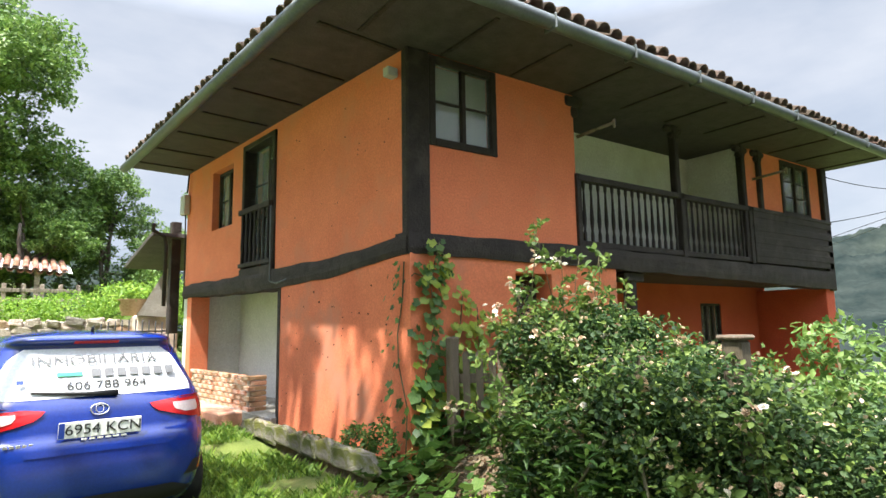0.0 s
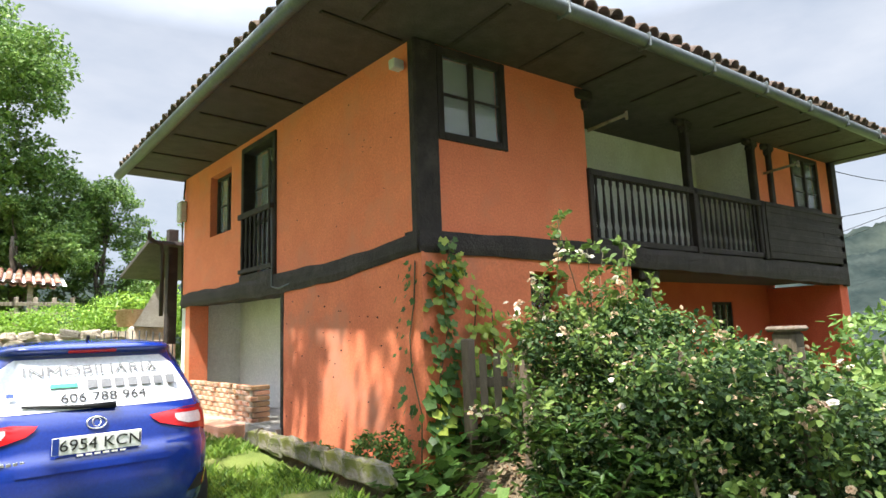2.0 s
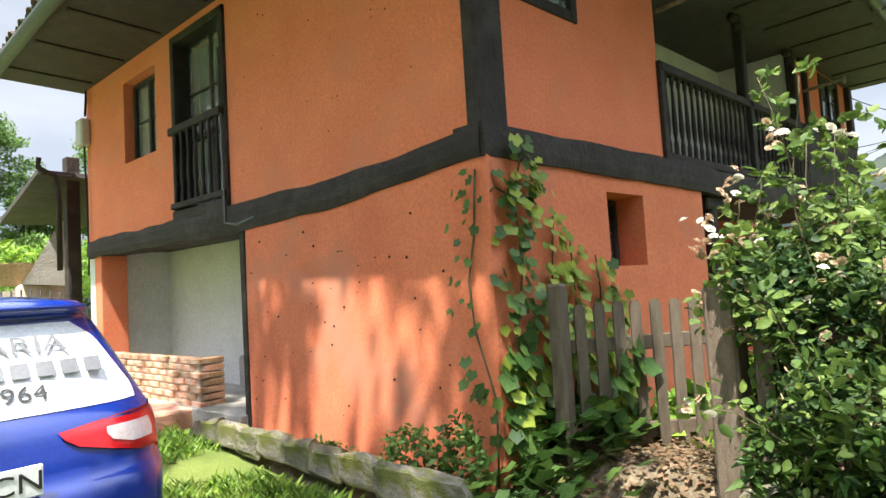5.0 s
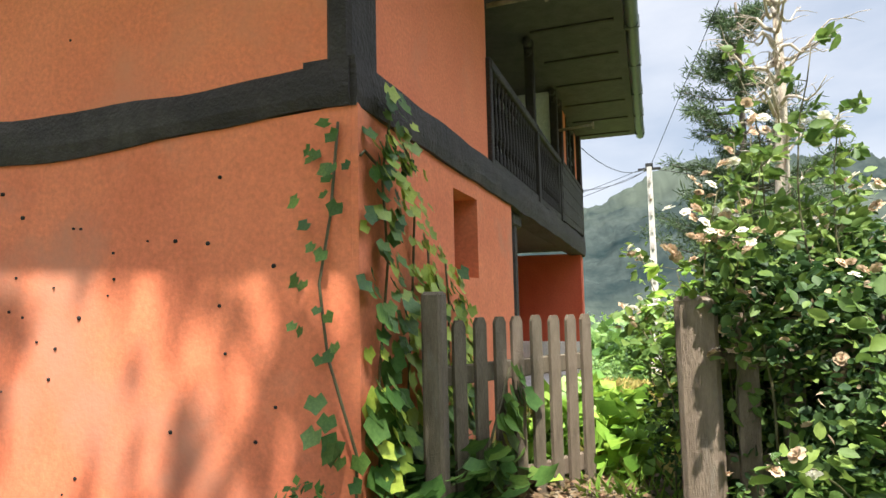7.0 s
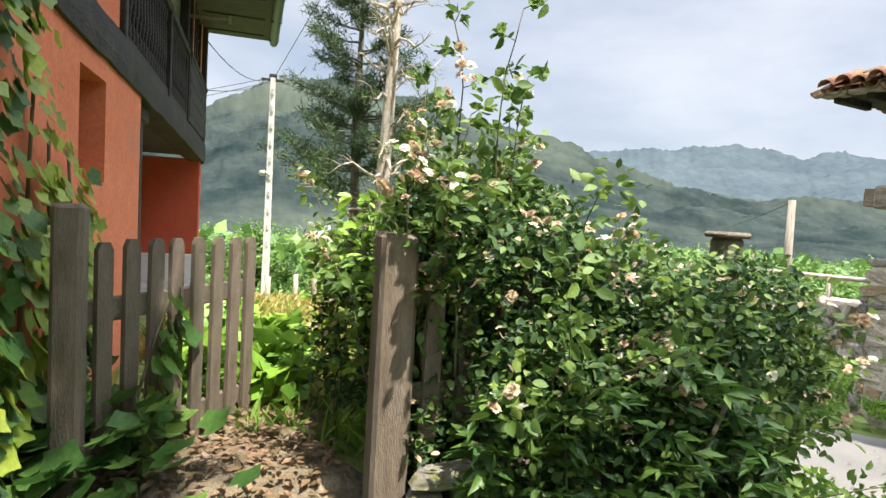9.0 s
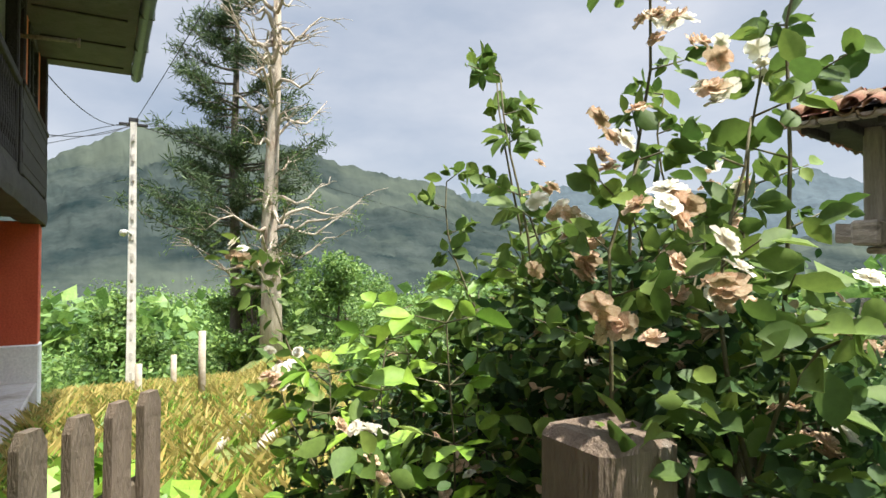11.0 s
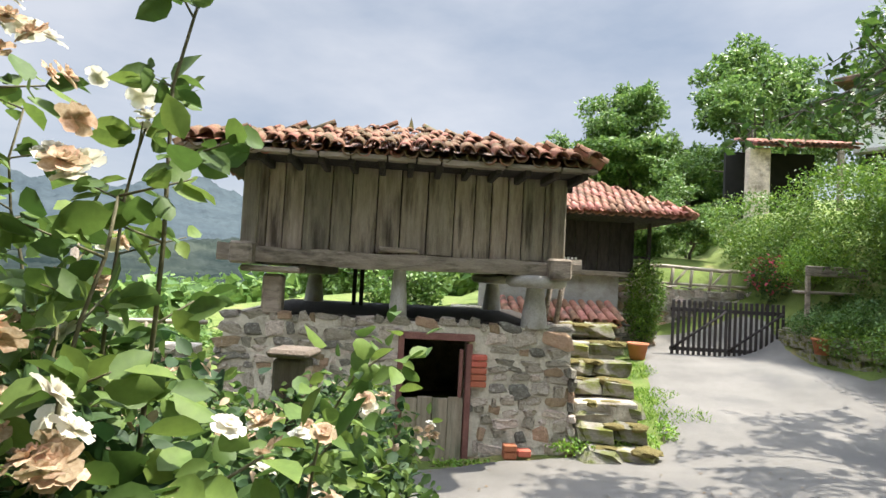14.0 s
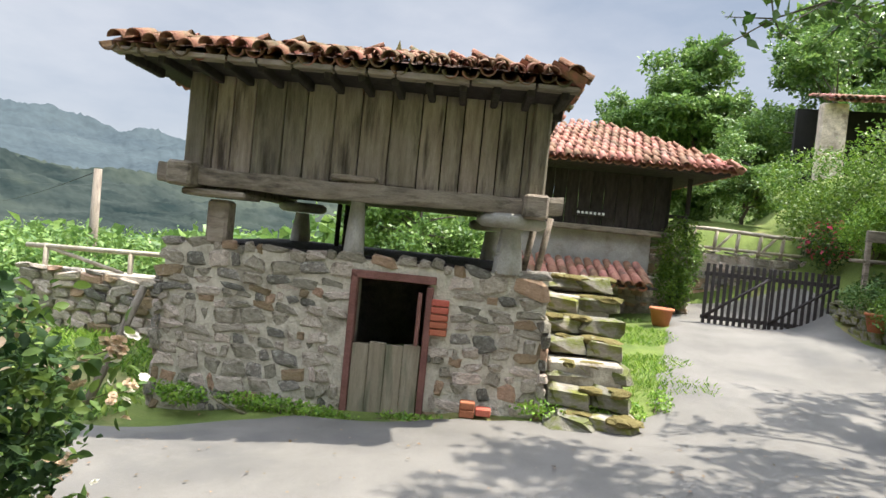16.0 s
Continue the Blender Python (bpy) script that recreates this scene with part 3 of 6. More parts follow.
def window(parent, m, u0, u1, z0, z1, depth, frame_w=.07, bars=1, rows=1, fill=CURTAIN):
    w = boxes("window", DARKWOOD, parent, ((u0, depth - .05, z0), (u0 + frame_w, depth + .04, z1)), ((u1 - frame_w, depth - .05, z0), (u1, depth + .04, z1)),
              ((u0 + frame_w, depth - .05, z1 - frame_w), (u1 - frame_w, depth + .04, z1)), ((u0 + frame_w, depth - .05, z0), (u1 - frame_w, depth + .04, z0 + frame_w)), m=m)
    a, b, c, d = u0 + frame_w, u1 - frame_w, z0 + frame_w, z1 - frame_w
    for k in range(bars):
        x = a + (b - a) * (k + 1) / (bars + 1)
        boxes("mullion", DARKWOOD, w, ((x - .03, depth - .04, c), (x + .03, depth + .02, d)), m=m)
    for k in range(rows):
        z = c + (d - c) * (k + 1) / (rows + 1)
        boxes("glazing_bar", DARKWOOD, w, ((a, depth - .02, z - .012), (b, depth + .012, z + .012)), bevel=.003, m=m)
    boxes("pane", GLASS, w, ((a, depth - .004, c), (b, depth + .004, d)), bevel=0, m=m).visible_shadow = False
    # without a curtain, a black sheet paints the room's darkness
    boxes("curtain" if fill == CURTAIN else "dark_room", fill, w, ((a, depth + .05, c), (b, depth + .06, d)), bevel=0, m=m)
    return w


window(house, ML, 4.53, 5.39, 2.91, 3.89, .16, .05, 1, 1)
fuse = boxes("meter_box", GREYBOX, house, ((6.5, -.12, 3.35), (6.72, -.002, 3.72)), bevel=.02, m=ML, label="grey plastic meter box")
tubes("cable", ZINC, house, [([ML @ Vector(p) for p in ((3.02, -.06, 3.6), (3.0, -.06, 2.2), (2.98, -.07, 1.9), (2.8, -.06, 1.86), (2.5, -.06, 1.9))], .012)])
tubes("wall_cable", BLACKWOOD, house, [([ML @ Vector(p) for p in ((6.55, -.05, 3.75), (6.52, -.04, 4.1))], .015), ([ML @ Vector(p) for p in ((6.6, -.05, 3.35), (6.55, -.04, 1.9), (6.55, -.05, 1.6))], .012)])
lampbox = boxes("flood_lamp", GREYBOX, house, ((.0, -.16, 3.83), (.1, -.03, 3.93)), bevel=.01, m=ML @ Matrix.Translation((0.12, 0, 0)), label="small grey wall lamp")

# front: lower wall, corner post, upper wall
boxes("lower_wall", PLASTER_LOW, house, *cells(-.035, 3.07, -.45, 1.975, [(1.36, 1.92, 1.26, 1.84)], -.035, .38), bevel=0)
# black sheet closes the opening as painted indoor shade
boxes("window_reveal_back", UNLIT, house, ((1.3, .385, 1.2), (2.0, .4, 1.9)), bevel=0)
window(house, None, 1.37, 1.91, 1.27, 1.83, .26, .045, 0, 1, UNLIT)
strip("front_beam", DARKWOOD, house, [(-.04, 1.97, 2.19), (1.5, 1.965, 2.2), (2.5, 1.95, 2.2), (5, 1.91, 2.18), (9.4, 1.82, 2.15)], -.06, .2, None, .02, "long dark timber beam")
boxes("corner_post", DARKWOOD, house, ((-.035, -.035, 2.16), (.25, .09, 4.13)), bevel=.02, label="heavy dark corner post")
boxes("upper_wall", PLASTER, house, *cells(.25, 2.44, 2.16, 4.13, [(.3, 1.13, 3.2, 4.09)], .0, .28), bevel=0)
window(house, None, .25, 1.17, 3.13, 4.12, .03, .085, 1, 1)
# open gallery
boxes("gallery_floor", DARKWOOD, house, ((2.45, .02, 2.16), (9.38, 1.5, 2.22)), bevel=0)
boxes("gallery_wall", WHITEWALL, house, ((2.2, 1.0, 2.2), (6.5, 1.2, 4.13)), ((6.44, .06, 2.2), (6.56, 1.0, 4.13)), ((2.44, .28, 2.2), (2.46, 1.0, 4.13)), bevel=0, label="white wall of the open gallery")
rail = boxes("balustrade", DARKWOOD, house, ((2.44, -.05, 3.03), (6.52, .05, 3.11)), ((2.44, -.03, 2.2), (6.52, .05, 2.28)), ((4.58, -.05, 2.18), (4.68, .05, 3.12)), ((6.44, -.05, 2.18), (6.54, .05, 3.12)), ((2.42, -.04, 2.18), (2.5, .05, 3.12)), label="dark turned balustrade")
for i in range(15):
    child("baluster", BALUSTER, rail, "", pose(2.57 + i * .137, 0, 2.26) @ Matrix.Diagonal((.78, .78, 1, 1)))
for i in range(13):
    child("baluster", BALUSTER, rail, "", pose(4.77 + i * .137, 0, 2.26) @ Matrix.Diagonal((.78, .78, 1, 1)))
for x, z in ((4.58, 3.1), (6.42, 2.2), (6.95, 3.08)):
    post = boxes("gallery_post", DARKWOOD, house, ((x - .055, -.03, z), (x + .055, .08, 4.13)), bevel=.015)
    boxes("bracket", DARKWOOD, post, ((x - .2, -.02, 4.02), (x + .2, .07, 4.12)), ((x - .11, -.02, 3.93), (x + .11, .07, 4.025)), bevel=.03)
boxes("bracket", DARKWOOD, house, ((2.3, -.03, 3.98), (2.62, .07, 4.12)), ((2.4, -.03, 3.84), (2.52, .07, 3.985)), bevel=.03)
for k in range(8):
    boxes("siding_board", DARKWOOD, house, ((6.56, -.05 - .006 * (k % 2), 2.2 + k * .106), (9.36, .01, 2.318 + k * .106)), bevel=.006)
boxes("siding_rail", DARKWOOD, house, ((6.54, -.07, 3.045), (9.38, .03, 3.11)))
boxes("infill_wall", PLASTER, house, *cells(6.56, 9.2, 3.1, 4.13, [(7.8, 8.72, 3.12, 4.07)], .03, .16), bevel=0)
window(house, None, 7.74, 8.78, 3.1, 4.1, .06, .08, 1, 2, UNLIT)
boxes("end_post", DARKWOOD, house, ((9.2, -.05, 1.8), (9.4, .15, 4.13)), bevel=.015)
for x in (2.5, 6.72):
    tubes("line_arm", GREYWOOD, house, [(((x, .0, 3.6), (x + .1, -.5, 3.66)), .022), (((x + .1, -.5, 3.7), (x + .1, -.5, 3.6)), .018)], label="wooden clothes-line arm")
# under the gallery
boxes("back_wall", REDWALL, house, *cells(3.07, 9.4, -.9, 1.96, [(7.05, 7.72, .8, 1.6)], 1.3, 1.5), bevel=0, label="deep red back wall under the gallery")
window(house, None, 7.05, 7.72, .8, 1.6, 1.36, .05, 2, 0, UNLIT)
boxes("wooden_column", DARKWOOD, house, ((3.42, .02, -.3), (3.56, .16, 1.9)), ((3.3, .0, 1.8), (3.7, .18, 1.93)), bevel=.02)
boxes("end_pillar", REDWALL, house, ((9.05, -.0, .22), (9.38, 1.3, 1.86)), bevel=.01)
boxes("pillar_base", WHITEWALL, house, ((9.03, -.02, -1.0), (9.4, 1.3, .225)), bevel=.02, label="chipped white pillar base")
boxes("gallery_underside", SOFFIT, house, ((3.07, .2, 1.93), (9.38, 1.5, 1.97)), bevel=0)
boxes("ground_slab", CEMENT, house, ((2.9, .0, -1.0), (9.4, 1.4, -.28)), bevel=.02)
# the walls behind
boxes("end_wall", PLASTER, house, ((9.15, 1.5, -1), (9.4, 6.9, 4.13)), bevel=0)
boxes("rear_wall", PLASTER, house, ((-.45, 6.75, -.5), (9.4, 7.0, 4.13)), bevel=0)
boxes("inner_floor", CEMENT, house, ((.3, 1.5, 2.0), (9.1, 6.7, 2.1)), bevel=0)

# ---- roofs ----
def tile_data(r0=.095, r1=.075, length=.42, seg=8, thick=.014):
    V, F = [], []
    for shell in (0, thick):
        for y, r in ((0, r0), (length, r1)):
            for k in range(seg + 1):
                a = math.pi * k / seg
                V.append((math.cos(a) * (r - shell), y, math.sin(a) * (r - shell) * .95))
    n = seg + 1
    for k in range(seg):
        F += [(k, k + 1, n + k + 1, n + k), (2 * n + k + 1, 2 * n + k, 3 * n + k, 3 * n + k + 1), (k + 1, k, 2 * n + k, 2 * n + k + 1)]
    return V, F


TILE_V, TILE_F = tile_data()
TILES = {m.name: mesh_of("tile", TILE_V, TILE_F, m, True) for m in (TILE, TILEMOSS, TILEDARK)}


def tile_plane(parent, a, b, apex_a, apex_b, material, parts=0, pitch=.2, reach=.33, wobble=.012, lift=.02, scale=1.0):
    """Barrel tiles in rows up a roof plane with eave a-b and ridge apex_a-apex_b; the lowest ones as single objects."""
    a, b, pa, pb = (Vector(p) for p in (a, b, apex_a, apex_b))
    along = (b - a).normalized()
    up = (pa - a) - along * (pa - a).dot(along)
    rise = up.length
    up.normalize()
    nor = along.cross(up).normalized()
    if nor.z < 0:
        nor = -nor
    tall = int(rise / reach)
    V, F, made = [], [], 0
    for r in range(tall + 1):
        f0 = min(r * reach / rise, 1)
        s, e = a.lerp(pa, f0), b.lerp(pb, f0)
        n = max(int((e - s).length / pitch), 1)
        for k in range(n):
            for low in (1, 0):
                if low and r > 1:
                    continue
                p = s + along * ((k + (.5 if not low else 0)) * pitch) + nor * (lift if not low else -.012) - up * (.05 if not low else .02)
                p += Vector((random.uniform(-wobble, wobble), random.uniform(-wobble, wobble), random.uniform(-wobble, wobble)))
                y = (up + nor * random.uniform(.04, .1)).normalized()
                x = (along + up * random.uniform(-.05, .05)).normalized()
                z = x.cross(y).normalized()
                if z.dot(nor) < 0:
                    x, z = -x, -z
                if low:
                    x, z = -x, -z
                m = Matrix(((x.x, y.x, z.x, p.x), (x.y, y.y, z.y, p.y), (x.z, y.z, z.z, p.z), (0, 0, 0, 1)))
                m = m @ Matrix.Diagonal((scale, scale, scale, 1))
                if made < parts and not low:
                    child("tile", TILES[material.name], parent, "", m)
                    made += 1
                else:
                    o = len(V)
                    V += [m @ Vector(v) for v in TILE_V]
                    F += [tuple(i + o for i in q) for q in TILE_F]
    ob = child("tile_field", mesh_of("tile_field", V, F, material, True), parent)
    ob["kind"] = "stuff"


EA, EB, EC, ED = (-1.04, -1.07), (9.55, -1.07), (9.55, 7.8), (-1.70, 6.62)
bm = bmesh.new()
top = [bm.verts.new((*p, 4.19)) for p in (EA, EB, EC, ED)]
low = [bm.verts.new((*p, 4.13)) for p in (EA, EB, EC, ED)]
bm.faces.new(top), bm.faces.new(low)
for i in range(4):
    bm.faces.new((low[i], low[(i + 1) % 4], top[(i + 1) % 4], top[i]))
roof = part("roof", bm, SOFFIT, house, "wide dark boarded eaves under old clay tiles")
RZ = 5.95
bm = bmesh.new()
vs = [bm.verts.new(p) for p in ((*EA, 4.2), (*EB, 4.2), (*EC, 4.2), (*ED, 4.2), (3.0, 3.2, RZ), (9.5, 3.2, RZ))]
for f in ((0, 1, 5, 4), (3, 0, 4), (2, 3, 4, 5), (1, 2, 5)):
    bm.faces.new([vs[i] for i in f])
part("roof_deck", bm, TILEDARK, roof)
tile_plane(roof, (EA[0] + .05, EA[1] - .02, 4.27), (*EB, 4.27), (3.0, 3.2, RZ), (9.5, 3.2, RZ), TILEDARK, 110, wobble=.02)
tile_plane(roof, (*ED, 4.25), (EA[0] - .02, EA[1] + .05, 4.25), (3.0, 3.2, RZ), (3.0, 3.2, RZ), TILEDARK, 80, wobble=.02)
for k in range(11):
    x = -.6 + k * .98
    boxes("batten", DARKWOOD, roof, ((x, -.97, 4.112), (x + .05, -.04, 4.132)), bevel=.004)
for k in range(7):
    u = .1 + k * 1.02
    boxes("batten", DARKWOOD, roof, ((u, -.97, 4.112), (u + .05, -.06, 4.132)), bevel=.004, m=ML)
gut = .075
tubes("gutter", ZINC, house, [(((-1.08, -1.15, 4.15), (2, -1.15, 4.15), (5, -1.15, 4.14), (9.6, -1.15, 4.12)), gut)], 10, "grey metal gutter along the eave")
tubes("gutter", ZINC, house, [(((-1.11, -1.18, 4.15), (-1.43, 2.5, 4.13), (-1.78, 6.66, 4.11)), gut)], 10, "grey metal gutter along the eave")
for k in range(9):
    x = -.3 + k * 1.2
    boxes("gutter_strap", ZINC, house, ((x, -1.235, 4.06), (x + .025, -1.065, 4.22)), bevel=.01)
# porch at the rear corner
porch = boxes("porch_roof", SOFFIT, house, ((6.7, -.5, 3.05), (8.6, 1.0, 3.13)), m=ML @ Matrix.Translation((0, 0, 2.62)) @ Matrix.Rotation(radians(14), 4, "Y") @ Matrix.Translation((0, 0, -1.0)), label="low porch roof")
tubes("downpipe", BLACKWOOD, house, [([ML @ Vector(p) for p in ((6.9, -.5, 3.2), (6.95, -.5, 3.08), (7.0, -.28, 2.98), (7.0, -.25, 2.8), (7.0, -.25, 1.7))], .035)], label="dark bent downpipe")
boxes("porch_post", DARKWOOD, house, ((7.1, -.12, 1.2), (7.26, .05, 3.3)), m=ML)

# ---- granary across the lane ----
def frame_at(x, y, turn):
    c, s = math.cos(radians(turn)), math.sin(radians(turn))
    return Matrix(((-c, s, 0, x), (-s, -c, 0, y), (0, 0, 1, 0), (0, 0, 0, 1)))


def stone_mesh(seed, material):
    """A rough rounded block, one metre wide before scaling."""
    tmp = bmesh.new()
    bmesh.ops.create_cube(tmp, size=1)
    bmesh.ops.bevel(tmp, geom=tmp.edges[:], offset=.17, segments=1, affect="EDGES")
    for v in tmp.verts:
        v.co += Vector((noise.noise(v.co * 2 + Vector((seed, 0, 0))), noise.noise(v.co * 2 + Vector((0, seed, 5))), noise.noise(v.co * 2 + Vector((3, 0, seed))))) * .3
    me = bpy.data.meshes.new("stone")
    tmp.to_mesh(me)
    tmp.free()
    me.materials.append(material)
    return me


STONEWARM = surf("ochre_field_stone", (0.34, 0.22, 0.13), (0.50, 0.36, 0.24), 6, 0.92, 0.9, 28, c=(0.22, 0.15, 0.10), cscale=3, jitter=0.35)
STONEDARK = surf("dark_lichen_stone", (0.15, 0.135, 0.115), (0.30, 0.27, 0.225), 6, 0.95, 0.9, 28, c=(0.42, 0.40, 0.34), cscale=4, jitter=0.35)
STONES = [stone_mesh(i * 3.7, (STONE, STONE, STONEWARM, STONE, STONEDARK, STONE)[i % 6]) for i in range(18)]
MOSSY = [stone_mesh(i * 5.1, MOSSSTONE) for i in range(8)]


def stone_face(parent, m, s0, s1, z0, z1, holes=(), h=(.06, .19), w=(.07, .34), d=.0, kinds=STONES, limit=330, low=None):
    """Courses of uneven stones over a wall face."""
    z, n = z0, 0
    while z < z1 - .03:
        hh = min(random.uniform(*h), z1 - z + .02)
        s = s0 - random.uniform(0, .08)
        while s < s1 - .03:
            ww = min(random.uniform(*w), s1 - s + .02)
            if s + ww > s1 - .2 and s < s1 - .2 and random.random() < .5:
                ww = s1 - s
            mid = (s + ww / 2, z + hh / 2)
            if n < limit and not any(a - ww * .4 < mid[0] < b + ww * .4 and c - hh * .3 < mid[1] < e + hh * .3 for a, b, c, e in holes) and (low is None or mid[1] > low(mid[0])):
                k = random.choice(kinds)
                t = m @ pose(mid[0], d + random.uniform(-.012, .012), mid[1] + random.uniform(-.028, .028), 0, random.uniform(-13, 13), 0) @ Matrix.Diagonal((ww * random.uniform(.72, 1.0), .095, hh * random.uniform(.7, 1.05), 1))
                child("stone", k, parent, "", t)
                n += 1
            s += ww
        z += hh * .97


MG = frame_at(2.67, -7.26, 10.5)
granary = thing("granary", "old timber granary on rubble stone base with tile roof", "granary")
DH = (2.02, 2.79, -.9, .77)
boxes("base_wall", MORTAR, granary, *cells(0.03, 3.98, -1.2, .93, [DH], .03, .45), ((.03, .45, -1.2), (.45, 3.5, .93)), ((3.55, .45, -1.2), (3.98, 3.5, .93)), ((.03, 3.1, -1.2), (3.98, 3.5, .93)), bevel=0, m=MG, label="rubble stone base wall")
boxes("base_floor", SOIL, granary, ((.4, .3, -1.2), (3.6, 3.2, -.76)), bevel=0, m=MG)
boxes("base_top", BLACKWOOD, granary, ((.2, .3, .9), (3.9, 3.4, .96)), bevel=0, m=MG)
stone_face(granary, MG @ Matrix.Translation((0, .06, 0)), 0, 4.0, -.95, .96, [DH, (2.8, 3.0, .2, .62)], low=lambda s: -.95 + s * .09)
stone_face(granary, MG @ Matrix.Translation((4.0, 0, 0)) @ Matrix.Rotation(radians(90), 4, "Z"), 0, 3.4, -.6, .96, h=(.1, .18), limit=130)
stone_face(granary, MG @ Matrix.Translation((0, 3.4, 0)) @ Matrix.Rotation(radians(-90), 4, "Z"), 0, 3.4, -.9, .96, h=(.12, .2), w=(.2, .4), limit=110)
for k in range(5):
    boxes("brick", REDBRICK, granary, ((2.82, -.03, .24 + k * .075), (3.0, .1, .305 + k * .075)), bevel=.01, m=MG)
for k, (s, z) in enumerate(((3.2, -.5), (3.36, -.47), (3.2, -.42))):
    boxes("loose_brick", REDBRICK, granary, ((s, -.22, z), (s + .15, -.1, z + .075)), bevel=.01, m=MG)
gd = boxes("stable_door", REDWOOD, granary, ((1.98, -.02, -.78), (2.05, .12, .8)), ((2.76, -.02, -.78), (2.83, .12, .72)), ((1.98, -.02, .75), (2.85, .12, .83)), m=MG, label="half-height grey plank door in a faded red frame")
for k in range(4):
    boxes("plank", DOORWOOD, gd, ((2.055 + k * .175, .0, -.76), (2.055 + k * .175 + .17, .04, .1 + random.uniform(-.015, .015))), bevel=.006, m=MG)
boxes("open_leaf", REDWOOD, gd, ((2.68, -.06, .12), (2.72, .02, .66)), m=MG)
# staddles
boxes("staddle", BEAMWOOD, granary, ((.42, .02, .94), (.64, .26, 1.4)), bevel=.03, m=MG)
boxes("staddle_slab", BEAMWOOD, granary, ((.2, -.12, 1.42), (.85, .4, 1.49)), bevel=.02, m=MG)
SLAB = lathe_mesh("staddle_slab", [(.0, -.07), (.3, -.07), (.36, -.03), (.36, .03), (.3, .07), (0, .08)], CEMENT, 14)
STAD = lathe_mesh("staddle", [(.16, 0), (.14, .2), (.1, .46)], CEMENT, 9)
for s, d in ((3.55, .12), (.6, 3.0), (3.5, 3.0)):
    child("staddle", STAD, granary, "", MG @ pose(s, d, .93))
    child("staddle_slab", SLAB, granary, "round worn stone slab", MG @ pose(s, d, 1.47))
child("staddle", STAD, granary, "", MG @ pose(1.95, .15, .93) @ Matrix.Diagonal((.7, .7, 1.35, 1)))
for s in (1.25, 1.36):
    boxes("prop", BLACKWOOD, granary, ((s, 2.4, .93), (s + .06, 2.47, 1.56)), m=MG)
for s in (3.85, 4.0):
    tubes("prop", BEAMWOOD, granary, [([MG @ Vector(p) for p in ((s - .1, .5, .9), (s, .5, 1.56))], .035)])
BS = [(-.06, 1.53, 1.72), (.8, 1.52, 1.70), (2, 1.51, 1.69), (3.2, 1.535, 1.70), (4.12, 1.56, 1.75)]
strip("sill_beam", BEAMWOOD, granary, BS, -.1, .16, MG, .03, "long cracked grey sill beam")
for s in (.12, 3.62):
    boxes("cross_beam", BEAMWOOD, granary, ((s, -.3, 1.50), (s + .24, 3.5, 1.74)), bevel=.025, m=MG)
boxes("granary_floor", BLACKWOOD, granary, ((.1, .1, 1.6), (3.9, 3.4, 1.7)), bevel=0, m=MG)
s = .24
while s < 3.7:
    w = min(random.uniform(.17, .31), 3.74 - s)
    boxes("plank", GREYWOOD, granary, ((s + .006, random.uniform(.0, .025), 1.68 + random.uniform(0, .03)), (s + w - .006, .06, 2.72)), bevel=.008, m=MG)
    s += w
for s in (.16, 3.66):
    boxes("corner_post", GREYWOOD, granary, ((s, -.04, 1.68), (s + .18, .16, 2.72)), bevel=.02, m=MG)
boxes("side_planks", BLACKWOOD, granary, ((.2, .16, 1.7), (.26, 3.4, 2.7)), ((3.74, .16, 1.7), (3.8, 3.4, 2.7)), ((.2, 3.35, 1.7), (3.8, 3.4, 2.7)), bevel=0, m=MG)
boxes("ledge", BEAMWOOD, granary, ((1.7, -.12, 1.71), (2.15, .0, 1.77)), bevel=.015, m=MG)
eaves = boxes("eave_deck", BLACKWOOD, granary, ((-.27, -.62, 2.66), (3.98, 4.2, 2.71)), bevel=.01, m=MG, label="near-black eaves boards")
s = -.29
while s < 3.95:
    w = min(random.uniform(.25, .7), 4.0 - s)
    boxes("eave_board", BEAMWOOD, eaves, ((s, -.67, 2.64 + random.uniform(-.015, .01)), (s + w - .02, -.54, 2.69)), bevel=.006, m=MG)
    s += w
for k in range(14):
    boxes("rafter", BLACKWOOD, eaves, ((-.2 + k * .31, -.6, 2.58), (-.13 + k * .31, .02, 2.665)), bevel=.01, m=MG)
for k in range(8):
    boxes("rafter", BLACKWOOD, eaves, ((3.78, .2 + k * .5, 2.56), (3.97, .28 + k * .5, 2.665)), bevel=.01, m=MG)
AP0, AP1 = MG @ Vector((1.6, 1.8, 3.5)), MG @ Vector((2.2, 1.8, 3.5))
GC = [MG @ Vector(p) for p in ((-.31, -.67, 2.73), (4.02, -.7, 2.77), (4.02, 4.25, 2.73), (-.31, 4.25, 2.73))]
bm = bmesh.new()
vs = [bm.verts.new(p) for p in (*GC, AP0, AP1)]
for f in ((0, 1, 5, 4), (1, 2, 5), (2, 3, 4, 5), (3, 0, 4)):
    bm.faces.new([vs[i] for i in f])
groof = part("roof", bm, TILEDARK, granary, "sagging mossy clay tile roof")
tile_plane(groof, GC[0], GC[1], AP0, AP1, TILEMOSS, 240, pitch=.165, reach=.29, wobble=.028, scale=.82)
tile_plane(groof, GC[1], GC[2], AP1, AP1, TILEMOSS, 0, pitch=.165, reach=.29, wobble=.028, scale=.82)
tile_plane(groof, GC[3], GC[0], AP0, AP0, TILEMOSS, 0, pitch=.165, reach=.29, wobble=.028, scale=.82)
child("finial", mesh_of("finial", *[[(-.05, -.05, 0), (.05, -.05, 0), (.05, .05, 0), (-.05, .05, 0), (0, 0, .2)], [(0, 1, 4), (1, 2, 4), (2, 3, 4), (3, 0, 4)]], MOSS), groof, "", MG @ pose(2.0, 1.75, 3.54))
